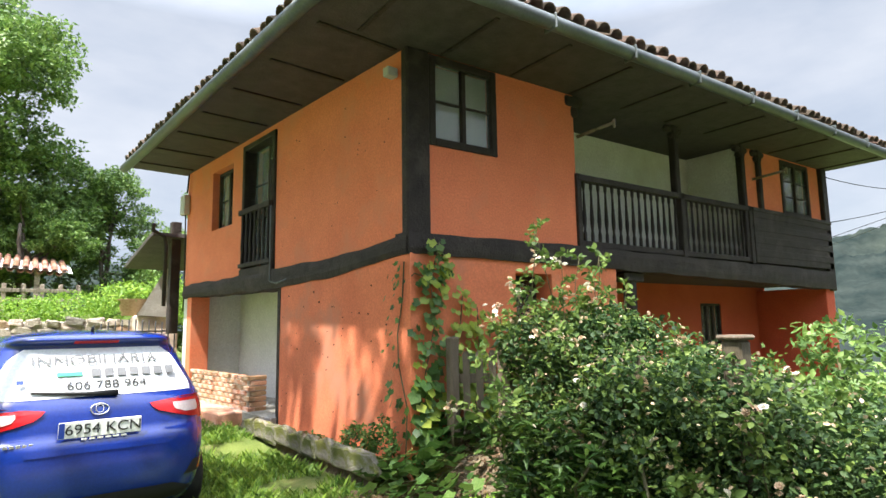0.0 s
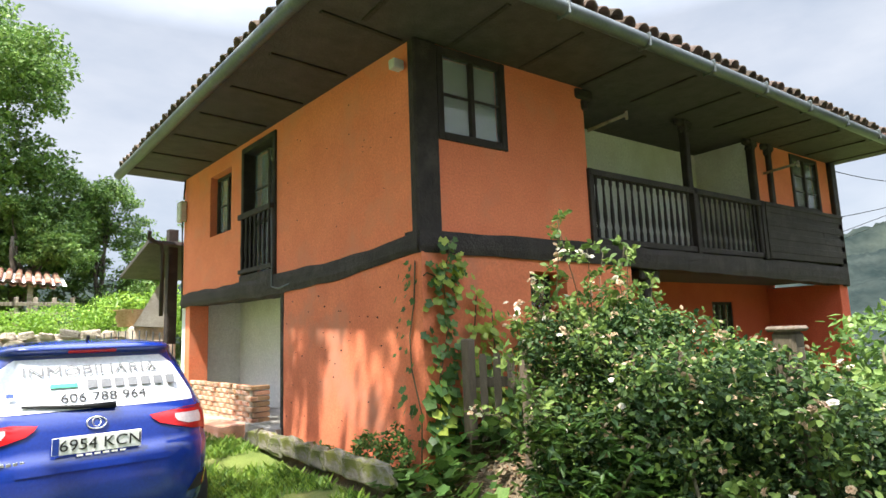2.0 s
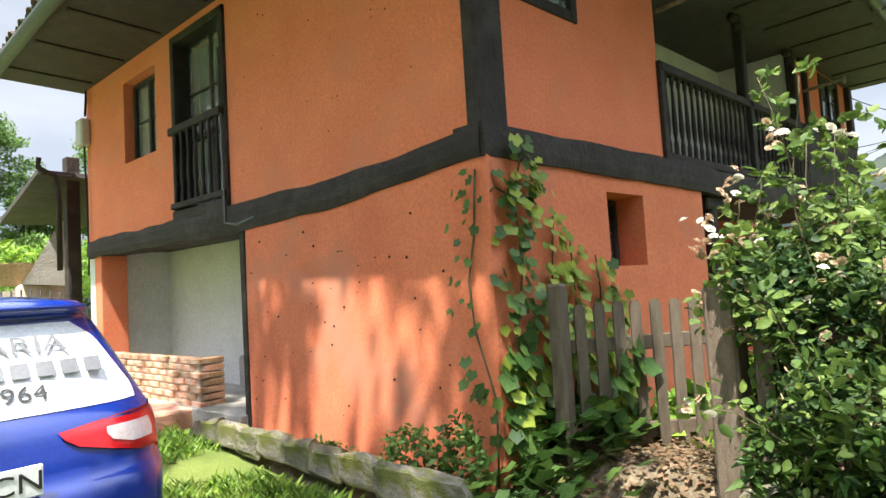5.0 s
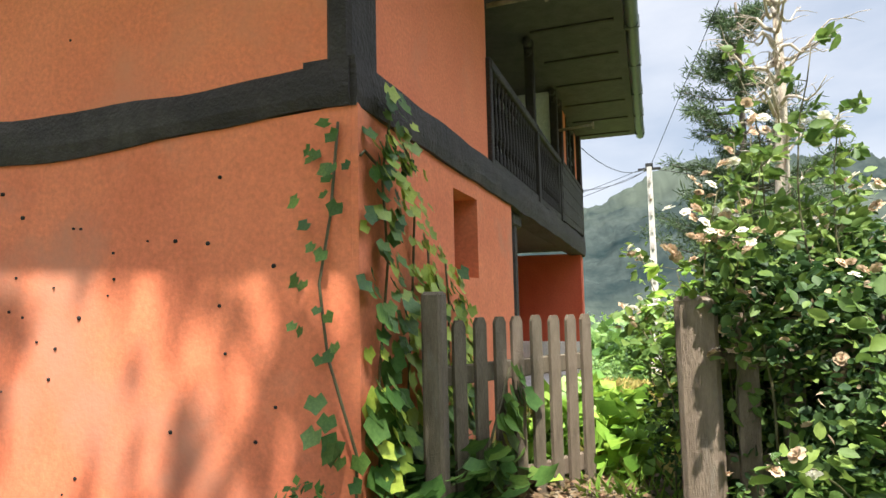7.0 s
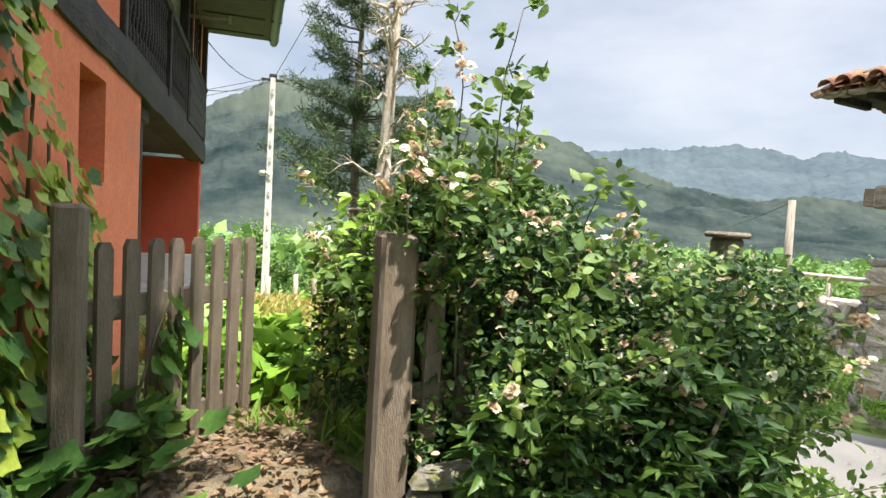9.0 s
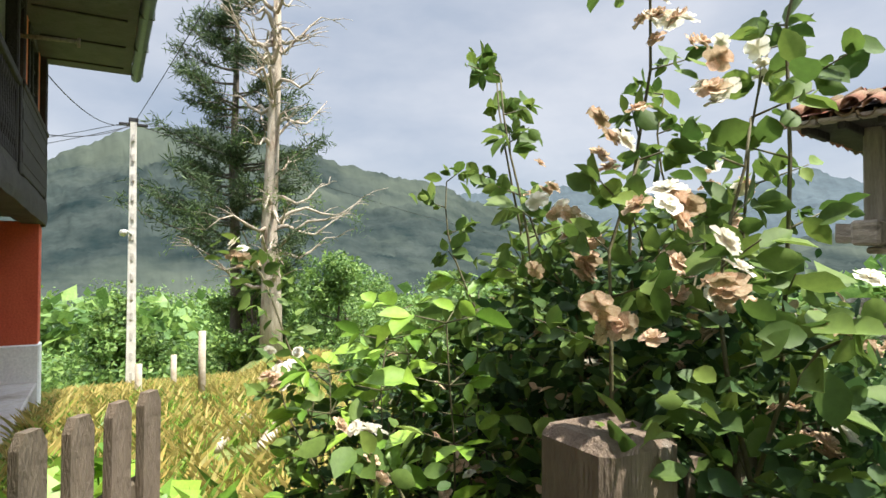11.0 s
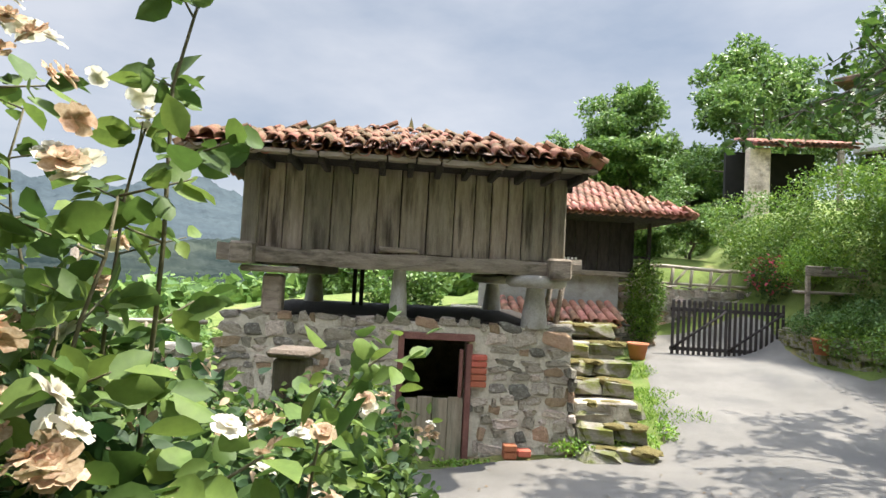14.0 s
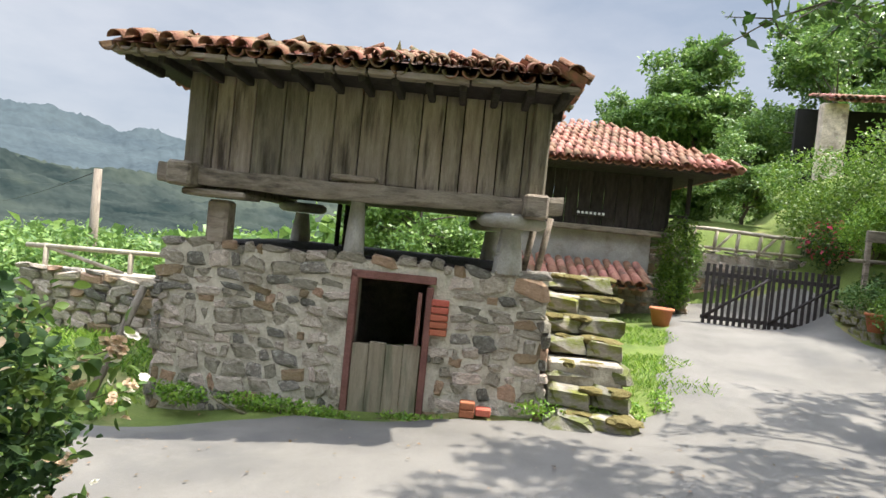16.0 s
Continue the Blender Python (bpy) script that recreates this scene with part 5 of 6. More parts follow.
for x0, x1 in ((-1.05, -.62),):
    prof = [(-1.35, 1.55), (-1.25, 1.72), (-.95, 2.3), (-.85, 2.45), (-.62, 2.48), (-.62, 1.5)]
    a = [bm.verts.new((x, 7.55, z)) for x, z in prof]
    c = [bm.verts.new((x + .15, 8.3, z)) for x, z in prof]
    bm.faces.new(a), bm.faces.new(c[::-1])
    for i in range(6):
        bm.faces.new((a[i], a[(i + 1) % 6], c[(i + 1) % 6], c[i]))
part("parapet", bm, CEMENT, ramp_)
boxes("stone_base", STONE, ramp_, ((-1.35, 7.6, .2), (-.6, 8.3, 1.56)), bevel=.04)
yw_ = thing("stone_yard_wall", "low stone yard wall behind the car", "wall", kind="structure")
boxes("core", MORTAR, yw_, ((-5.5, 8.1, 0), (-1.3, 8.5, 1.45)), bevel=.02)
stone_face(yw_, Matrix.Translation((-5.5, 8.08, 0)), 0, 4.2, .5, 1.48, h=(.13, .22), w=(.2, .4), limit=120)
ig = thing("iron_gate", "black wrought iron gate, closed", "gate", (-2.05, 7.3, .55), -3)
for k in range(13):
    tubes("bar", IRON, ig, [(((k * .11, 0, 0), (k * .11, 0, .82 + .1 * math.sin(k / 12 * math.pi))), .012)], 6)
tubes("gate_rail", IRON, ig, [(((0, 0, .1), (1.32, 0, .1)), .014), (((0, 0, .7), (1.32, 0, .7)), .014)], 6)
pl_ = thing("planter", "wicker planter with fern on the parapet", "planter", (-1.32, 8.25, 1.56))
child("basket", lathe_mesh("basket", [(0, 0), (.2, 0), (.27, .3), (.29, .32), (.24, .32), (.2, .1)], WICKER, 16), pl_)
leaf_cloud("fern", np.array([[0, 0, .38]]) + rng.normal(size=(90, 3)) * (.16, .16, .12), .22, .3, YOUNGLEAF, pl_)["kind"] = "stuff"
sh = thing("garden_shed", "low shed with a red tile roof", "shed")
q = [Vector(p) for p in ((-5.4, 16.0, 3.25), (-1.95, 16.0, 2.98), (-5.4, 18.2, 3.75), (-1.95, 18.2, 3.45))]
tile_plane(sh, q[0], q[1], q[2], q[3], TILE, 0, pitch=.24)
child("deck", mesh_of("deck", q, [(0, 1, 3, 2)], WHITEWALL), sh)
for x in (-4.8, -2.9):
    boxes("post", BEAMWOOD, sh, ((x, 16.1, 1.2), (x + .14, 16.24, 3.1)), bevel=.01)
gf = thing("garden_fence", "grey board fence on the bank", "fence", (-3.6, 14.3, gz(-3, 14.3)), 6)
for k in range(5):
    boxes("post", GREYWOOD, gf, ((k * .42, 0, 0), (k * .42 + .1, .06, .75)), bevel=.01)
boxes("rail", GREYWOOD, gf, ((-.1, -.03, .25), (1.8, .0, .36)), ((-.1, -.03, .52), (1.8, .0, .62)), bevel=.008)

# ---- poles and wires ----
def utility_pole(at, h, w, label):
    p = thing("utility_pole", label, "pole", at)
    n = 9
    V, F = [], []
    for z, s in ((-.5, 1), (h, .62)):
        V += [(-w * s, -w * .7 * s, z), (w * s, -w * .7 * s, z), (w * s, w * .7 * s, z), (-w * s, w * .7 * s, z)]
    F = [(0, 1, 5, 4), (1, 2, 6, 5), (2, 3, 7, 6), (3, 0, 4, 7), (4, 5, 6, 7)]
    child("shaft", mesh_of("shaft", V, F, CONCRETE), p)
    for k in range(13):
        z = .3 + k * (h - .8) / 12
        boxes("slot", CEMENT, p, ((-w - .004, -.03, z), (-w * .6, .03, z + .16)), bevel=.004)
    boxes("crossarm", IRON, p, ((-.06, -.3, h - .12), (.06, .3, h - .06)), ((-.1, -.1, h - .04), (.1, .1, h + .06)), bevel=.01)
    return p


up_ = utility_pole((15.0, -1.31, gz(15.0, -1.31)), 4.58 - gz(15.0, -1.31), .15, "pale slotted concrete utility pole with wires")
tubes("street_lamp", GREYBOX, up_, [(((-.1, .0, 3.6), (-.35, .15, 3.7), (-.5, .2, 3.64)), (.03, .03, .09))], label="small grey lamp head")
wp = thing("wooden_pole", "weathered wooden wire pole", "pole", (9.6, -13.87, gz(9.6, -13.87)))
tubes("shaft", GREYWOOD, wp, [(((0, 0, -.5), (.03, 0, 2.02 - gz(9.6, -13.87))), (.12, .09))])


def wire(a, b, sag):
    a, b = Vector(a), Vector(b)
    return ([a.lerp(b, f) - Vector((0, 0, sag * 4 * f * (1 - f))) for f in np.linspace(0, 1, 14)], .008)


wires = thing("overhead_wires", "thin black overhead wires", "wire")
tubes("wire", IRON, wires, [wire((15.0, -1.25, 4.52), (9.45, .0, 4.0), .3), wire((15.0, -1.25, 4.48), (9.4, 0, 3.1), .12), wire((15.0, -1.25, 4.45), (9.5, 3, 2.2), .1), wire((15.0, -1.35, 4.58), (40, 18, 6), .8), wire((15.0, -1.35, 4.58), (-7, -6, 11.5), .2), wire((15.0, -1.35, 4.5), (60, -70, 4), 2), wire((9.6, -13.87, 1.98), (60, -50, 1), 1.0)], 5)

# ---- trees ----
def grow(base, top, r0, r1, bend, n=7):
    a, b = Vector(base), Vector(top)
    pts = [a.lerp(b, f) + Vector((noise.noise((f * 3, a.x + b.y, 1)), noise.noise((f * 3, a.y + b.z, 7)), 0)) * bend * math.sin(f * math.pi) for f in np.linspace(0, 1, n)]
    return pts, [r0 + (r1 - r0) * f for f in np.linspace(0, 1, n)]


def leafy_tree(name, at, height, blobs, leaves, size, material, label, trunk=.22, limbs=9, width=.55):
    """Trunk, limbs to the clumps of the crown, and leaves in uneven clumps."""
    t = thing(name, label, "tree", at)
    runs = [grow((0, 0, -.4), (random.uniform(-.4, .4), random.uniform(-.4, .4), height * .72), trunk, trunk * .35, .5)]
    for k in range(min(limbs, len(blobs))):
        b = blobs[k]
        runs.append(grow((0, 0, height * random.uniform(.22, .5)), b[:3], trunk * .45, trunk * .08, .5))
    tubes("trunk", BARK, t, runs, 7)
    small = []
    for b in blobs:
        for _ in range(24):
            d = Vector(rng.normal(size=3)).normalized() * random.uniform(.3, 1.1)
            s = random.uniform(.22, .44)
            small.append((b[0] + d.x * b[3], b[1] + d.y * b[4], b[2] + d.z * b[5], b[3] * s, b[4] * s, b[5] * s * .8))
    leaf_cloud("crown", in_blobs(small, leaves, .35), size, width, material, t, .5)
    return t


def crown(n, r, z0, z1, sx=1.0):
    out = []
    for k in range(n):
        a, f = random.uniform(0, 6.28), random.random()
        rr = r * math.sin(math.pi * (.15 + .8 * f)) * random.uniform(.3, .8)
        out.append((math.cos(a) * rr * sx, math.sin(a) * rr, z0 + (z1 - z0) * f, r * random.uniform(.28, .45), r * random.uniform(.28, .45), r * random.uniform(.22, .36)))
    return out


leafy_tree("ash_tree", (-4.6, 21.5, gz(-4.6, 21.5)), 13, crown(26, 4.8, 1.5, 13.5), 90000, .17, TREELEAF, "tall leafy green tree behind the yard", .3)
leafy_tree("ash_tree", (-9.5, 24, gz(-9.5, 24)), 13, crown(16, 5, 2, 13), 20000, .26, TREELEAF, "tall leafy green tree behind the yard", .3)
for x, y, h, r in ((-.6, 22, 6.5, 2.7), (2.5, 20, 6.8, 2.6), (-3.0, 18.5, 4.6, 2.0), (5.5, 22, 7, 3)):
    leafy_tree("hazel_tree", (x, y, gz(x, y)), h, crown(13, r, .4, h), 26000, .13, TREELEAF, "dense bright green hazel at the yard's edge", .14)
leafy_tree("oak_tree", (-6.6, -34, gz(-6.6, -34)), 8, crown(22, 4.4, 1, 8.2), 60000, .24, TREELEAF, "broad green tree behind the granaries", .3)
leafy_tree("oak_tree", (-12.5, -33, gz(-12.5, -33)), 8.5, crown(18, 4.4, 1, 8.5), 42000, .26, TREELEAF, "tall dark green tree on the slope", .3)
leafy_tree("oak_tree", (-17, -27, gz(-17, -27)), 9, crown(16, 4.2, 2, 9), 22000, .26, TREELEAF, "tall dark green tree on the slope", .3)
leafy_tree("hill_shrub", (-1.5, -26, gz(-1.5, -26)), 4, crown(10, 3, .3, 4), 12000, .2, TREELEAF, "low green trees behind the granary", .12)
leafy_tree("hill_shrub", (4.5, -24, gz(4.5, -24)), 3.4, crown(12, 3.4, .3, 3.6), 14000, .2, TREELEAF, "low green trees behind the granary", .12)
leafy_tree("hill_shrub", (-10.5, -27, gz(-10.5, -27)), 6, crown(10, 3.6, .5, 7), 12000, .2, TREELEAF, "green shrubs below the white house", .12)
for x, y, h in ((17, -4.5, 2.6), (19, -8, 3.4), (22, -5.5, 3.6), (24, -10.5, 4.4), (20, -12.5, 3.2), (27, -7.5, 4.2), (18, -1.5, 2.4)):
    leafy_tree("field_bush", (x, y, gz(x, y)), h, crown(9, h * .75, .2, h), 9000, .16, TREELEAF, "dense dark green bush below the garden", .08)
for x, y, h in ((-2.6, -18.2, 1.6), (-4.2, -19, 1.9), (-5.6, -18.6, 1.7), (-3.4, -21, 2.4), (-6.2, -21, 2.6), (-1.4, -20, 2.2)):
    leafy_tree("drive_bush", (x, y, gz(x, y)), h, crown(8, h * .7, .2, h), 9000, .1, TREELEAF, "leafy green bush behind the drive gate", .06)
# the walnut over the lane
wal = thing("walnut_tree", "large walnut tree overhanging the lane", "tree", (-8.6, -4.6, gz(-8.6, -4.6)))
WB = [(5.2, 5.0, 9.3, 1.0, 1.2, .6), (5.1, 2.6, 9.0, .8, .8, .45), (1.6, -2.2, 5.6, 1.5, 1.4, 1.0), (2.9, -3.2, 5.4, 1.1, 1.1, .8), (3.5, -1.5, 6.4, 1.4, 1.5, .9), (.6, -4.6, 5.6, 1.6, 1.4, 1.1), (1.7, -5.2, 5.3, 1.0, 1.0, .7), (4.3, -3.2, 6.6, 1.2, 1.3, .8), (1, 1.5, 7, 1.8, 1.8, 1.2), (3.4, 1.6, 8.2, 1.7, 1.8, 1.0), (4.6, 4.2, 9.2, 1.7, 1.9, .9), (2.4, 5.6, 8.6, 2, 2, 1.1), (4.9, 6.8, 9.6, 1.6, 1.8, .8), (-1, -1, 8, 2, 2, 1.4), (4.6, .4, 8.0, 1.3, 1.4, .8), (.4, 4, 7.2, 1.7, 1.7, 1.1)]
runs = [grow((0, 0, -.5), (.6, -.2, 4.6), .38, .26, .3)]
for b in WB:
    runs.append(grow((.5, -.2, random.uniform(2.8, 4.6)), (b[0], b[1], b[2]), .12, .03, .5))
hang = [((3.2, -2.6, 4.6), (5.5, -.7, 3.2)), ((3, -3, 4.5), (6.0, -1.7, 3.15)), ((3, -3, 4.6), (5.2, -2.6, 3.55)), ((3, -2.5, 4.7), (5.3, -1.2, 3.5)), ((3.0, -3.6, 4.6), (5.0, -1.6, 3.55)), ((2.9, -3.6, 4.5), (4.3, -3.0, 3.6)), ((2.6, -4.2, 4.6), (4.4, -4.4, 3.9)), ((1.9, -5.2, 4.6), (3.3, -5.6, 4.1)), ((3.0, -3.2, 4.8), (4.9, -2.4, 4.1))]
tw = []
for a, b in hang:
    p, r = grow(a, b, .03, .006, .35, 9)
    runs.append((p, r))
    for q in p[3:]:
        for _ in range(4):
            e = q + Vector((random.uniform(-.4, .4), random.uniform(-.4, .4), random.uniform(-.3, .15)))
            runs.append(([q, e], [.006, .003]))
            tw += [tuple(q.lerp(e, f) + Vector((random.uniform(-.06, .06), random.uniform(-.06, .06), random.uniform(-.06, .04)))) for f in np.linspace(.3, 1, 9)]
tubes("trunk", BARK, wal, runs, 7)
sm_blobs = []
for b in WB:
    for _ in range(8):
        d = Vector(rng.normal(size=3)).normalized() * random.uniform(.4, 1)
        s = random.uniform(.25, .45)
        sm_blobs.append((b[0] + d.x * b[3], b[1] + d.y * b[4], b[2] + d.z * b[5], b[3] * s, b[4] * s, b[5] * s))
leaf_cloud("crown", in_blobs(sm_blobs, 19000, .3), .19, .5, WALNUTLEAF, wal, .6)
leaf_cloud("hanging_leaves", np.array(tw), .11, .5, WALNUTLEAF, wal, .2)

# ---- dead pine and live pine ----
dead = thing("dead_pine", "half-dead bleached pine with bare branches", "tree", (16.0, -4.75, gz(16.0, -4.75)))
dead.scale = (1.2, 1.2, 1.2)
runs = [([Vector((0, 0, -.4)), Vector((0, 0, 1.5)), Vector((.05, .05, 3)), Vector((-.05, 0, 5)), Vector((.05, -.1, 7)), Vector((0.05, -.1, 9.6))], [.32, .25, .2, .16, .12, .07])]
dn = []
for k in range(64):
    z = random.uniform(1.4, 9.3)
    a = random.uniform(0, 6.28)
    l = random.uniform(.7, 2.3) * (1.15 - z / 14)
    rise = random.uniform(-.1, .6)
    p = [Vector((0, 0, z)) + Vector((math.cos(a) * l * f, math.sin(a) * l * f, rise * l * f + .18 * math.sin(f * 7 + k))) for f in np.linspace(0, 1, 6)]
    runs.append((p, [.055, .045, .035, .025, .015, .008]))
    for _ in range(6):
        s = random.choice(p[2:])
        e = s + Vector((math.cos(a + random.uniform(-1, 1)), math.sin(a + random.uniform(-1, 1)), random.uniform(-.1, .6))) * random.uniform(.2, .6)
        runs.append(([s, s.lerp(e, .5) + Vector((0, 0, .04)), e], [.012, .008, .004]))
        if z < 6 and random.random() < .35:
            dn += [tuple(e + Vector(rng.normal(size=3)) * .1) for _ in range(26)]
tubes("trunk", DEADBARK, dead, runs, 6)
leaf_cloud("needles", np.array(dn), .12, .08, HEDGELEAF, dead, .3)
pine = thing("pine_tree", "dark green pine with drooping boughs", "tree", (18.0, -4.15, gz(18.0, -4.15)))
pine.scale = (1.15, 1.15, 1.15)
runs = [grow((0, 0, -.4), (.1, 0, 10.6), .2, .04, .2)]
pn, pa = [], []
for k in range(70):
    z = random.uniform(2.2, 10.4)
    a = random.uniform(0, 6.28)
    l = (2.6 * (1 - (z - 2) / 9.5) + .35) * random.uniform(.6, 1.1)
    p = [Vector((0, 0, z)) + Vector((math.cos(a) * l * f, math.sin(a) * l * f, .25 * l * f * f)) for f in np.linspace(0, 1, 5)]
    runs.append((p, [.04, .03, .02, .014, .008]))
    for f in np.linspace(.35, 1.05, 12):
        c = Vector((0, 0, z)) + Vector((math.cos(a) * l * f, math.sin(a) * l * f, .25 * l * f * f + .03))
        for _ in range(24):
            d = Vector((math.cos(a), math.sin(a), .4)) + Vector(rng.normal(size=3)) * .8
            pn.append(tuple(c + Vector(rng.normal(size=3)) * .1))
            pa.append(tuple(d))
tubes("trunk", BARK, pine, runs, 6)
leaf_cloud("needles", np.array(pn), .22, .10, PINELEAF, pine, .1, aim=np.array(pa))

# ---- hedges, shrubs and plants on the bank ----
def shrub(name, at, blobs, leaves, size, material, label, category="shrub", width=.5, stems=6):
    t = thing(name, label, category, at)
    runs = [grow((random.uniform(-.1, .1), random.uniform(-.1, .1), -.2), (b[0] * .7, b[1] * .7, b[2]), .03, .008, .2, 5) for b in blobs[:stems]]
    tubes("stem", CANE, t, runs, 5)
    leaf_cloud("foliage", in_blobs(blobs, leaves, .45), size, width, material, t, .5)
    return t


hb = [(-.0, 0, 1.3, 1.3, 1.0, .8), (-1.0, 1.8, 1.6, 1.3, 1.3, .9), (-1.6, 3.6, 1.7, 1.4, 1.4, .95), (-2.0, 5.4, 1.6, 1.5, 1.4, 1.0), (-.4, .9, .5, 1.4, 1.4, .9), (-1.2, 3, .6, 1.4, 1.6, 1), (-1.8, 5, .5, 1.4, 1.6, 1), (-.6, -1.2, .8, 1.1, 1, .8)]
shrub("hedge", (-6.6, -16.4, gz(-7.2, -16)), hb, 52000, .075, HEDGELEAF, "long clipped rounded green hedge", "hedge")
hb2 = [(0, 0, .9, 1.2, 1.2, .9), (-.6, 1.6, 1.1, 1.3, 1.3, 1.1), (-1.0, 3.2, 1.3, 1.4, 1.4, 1.3), (-.2, -1.4, .6, 1, 1, .7), (.3, 2.4, .3, .8, 1.2, .5)]
shrub("bank_shrub", (-8.0, -11.6, gz(-8, -11.6)), [(b[0], b[1], b[2] + .3, b[3], b[4], b[5] * 1.2) for b in hb2], 40000, .09, HEDGELEAF, "tall mixed green shrubs on the bank")
shrub("round_bush", (-6.9, -14.4, gz(-6.9, -14.4)), [(0, 0, .65, .62, .62, .5), (.3, .2, .5, .5, .5, .4), (-.3, 0, .5, .5, .5, .4)], 7000, .055, YOUNGLEAF, "round light green bush", "bush")
shrub("bank_plants", (-6.6, -10.6, gz(-6.6, -10.6)), [(0, 0, .35, .6, 1.0, .4), (-.2, 1.6, .4, .7, 1.1, .5), (.1, -1.6, .3, .5, .9, .35), (-.6, .8, .7, .7, 1.2, .5), (.0, 3.0, .4, .8, 1, .5)], 20000, .06, HEDGELEAF, "mixed low plants along the lane's bank", "plants")
for x, y in ((-7.1, -12.4), (-7.2, -11.2), (-7.3, -10.0), (-7.0, -8.8), (-6.8, -13.3)):
    shrub("bank_cover", (x, y, gz(x, y)), [(0, 0, .15, .6, .7, .3), (.45, .2, .0, .45, .6, .25), (-.5, 0, .35, .5, .6, .35)], 5200, .06, IVYLEAF, "low leafy plants covering the bank", "plants")
rs = shrub("rose_shrub", (-6.5, -15.4, gz(-6.5, -15.4)), [(0, 0, .6, .5, .5, .5)], 1500, .06, ROSELEAF, "rose shrub with red flowers", "bush")
leaf_cloud("flower_mass", in_blobs([(0, 0, .75, .5, .5, .45)], 160, .8), .09, .9, REDPETAL, rs, .5)
shrub("gate_shrub", (-3.55, -14.7, gz(-3.55, -14.7)), [(0, 0, 1.2, .45, .4, .8), (.1, 0, .6, .4, .4, .5)], 6000, .07, HEDGELEAF, "leafy green shrub by the gate pillar", "bush")
shrub("stair_weeds", (-2.3, -8.3, gz(-2.3, -8.3)), [(.15, 0, .08, .2, .2, .12), (.5, .25, .08, .35, .12, .1), (-.25, -.5, .1, .12, .35, .13), (1.0, .45, .08, .3, .1, .08)], 1500, .05, YOUNGLEAF, "bright green weeds at the stair's foot", "weeds")
shrub("wall_weeds", (1.2, -7.3, gz(1.2, -7.3)), [(0, 0, .06, .8, .1, .08), (-1.4, -.25, .05, .5, .1, .06), (1.0, .2, .08, .3, .12, .1)], 2200, .05, YOUNGLEAF, "low weeds along the granary wall", "weeds")
shrub("yellow_shrub", (-4.6, 12.6, gz(-4.6, 12.6)), [(0, 0, .8, .8, .6, .7), (.5, 0, .5, .5, .5, .4)], 5000, .08, IVYYOUNG, "yellow-green shrub in the yard", "bush")
shrub("yard_plants", (-2.2, 11.5, gz(-2.2, 11.5)), [(0, 0, .5, 1, .8, .5), (1.2, .3, .7, .9, .8, .6), (-1.0, .5, .5, .9, .7, .4), (2.2, 0.4, .8, .8, .8, .7)], 14000, .075, YOUNGLEAF, "rank green plants behind the yard wall", "plants")
for x, y, b in ((9.5, -9.5, 2.2), (13, -13, 2.8), (8.5, -13.5, 2.4), (18, -9, 3), (22, -16, 3.6), (17.5, -1.5, 2.6), (21, 1.5, 3), (26, -6, 3.4), (16, -19, 3)):
    shrub("valley_shrub", (x, y, gz(x, y) - .4), [(0, 0, b * .28, b, b, b * .4), (b * .6, .5, b * .2, b * .8, b * .8, b * .36), (-b * .5, -.4, b * .2, b * .7, b * .8, b * .34)], 9000, .17, TREELEAF, "green thicket below the garden", "thicket")
# a length of railing and a wall beyond the granary
fw = thing("field_wall", "stone field wall with log fence", "wall", kind="structure")
MF = frame_at(6.6, -9.2, 12)
boxes("core", MORTAR, fw, ((0, .08, -1.6), (2.4, .4, .2)), bevel=.02, m=MF)
stone_face(fw, MF, 0, 2.4, -1.0, .22, h=(.12, .2), w=(.2, .4), d=.06, limit=70)
tubes("log_fence", LOGWOOD, fw, [([MF @ Vector((0, .2, .5)), MF @ Vector((2.5, .2, .55))], .04), ([MF @ Vector((.3, .2, -.2)), MF @ Vector((.3, .2, .55))], .04), ([MF @ Vector((1.6, .2, -.2)), MF @ Vector((1.6, .2, .55))], .04), ([MF @ Vector((.3, .2, .5)), MF @ Vector((1.5, .2, .2))], .03)])
lean = thing("leaning_post", "grey wooden post leaning on the granary wall", "post")
tubes("shaft", GREYWOOD, lean, [(((3.02, -6.75, gz(3.0, -6.75) - .05), (2.72, -7.12, .45)), (.045, .04))])

# ---- ivy on the corner ----
def lobed(seed):
    r = [.28, .72, .66, .88, .7, 1.0, .7, .88, .66, .72]
    V = [(0, .35, -.03)]
    for k, q in enumerate(r):
        a = -math.pi / 2 + 2 * math.pi * k / 10
        q *= .55 + .06 * noise.noise((seed, k, 0))
        V.append((math.cos(a) * q, .35 + math.sin(a) * q, .05 * noise.noise((seed, k, 4)) + (.04 if k % 2 else 0)))
    return V, [(0, k + 1, (k + 1) % 10 + 1) for k in range(10)]


IVY = [mesh_of("ivy_leaf", *lobed(i), IVYLEAF, True) for i in range(5)]
IVYY = [mesh_of("ivy_leaf", *lobed(i + 9), IVYYOUNG, True) for i in range(3)]
ivy = thing("ivy", "green ivy climbing the house corner", "ivy")
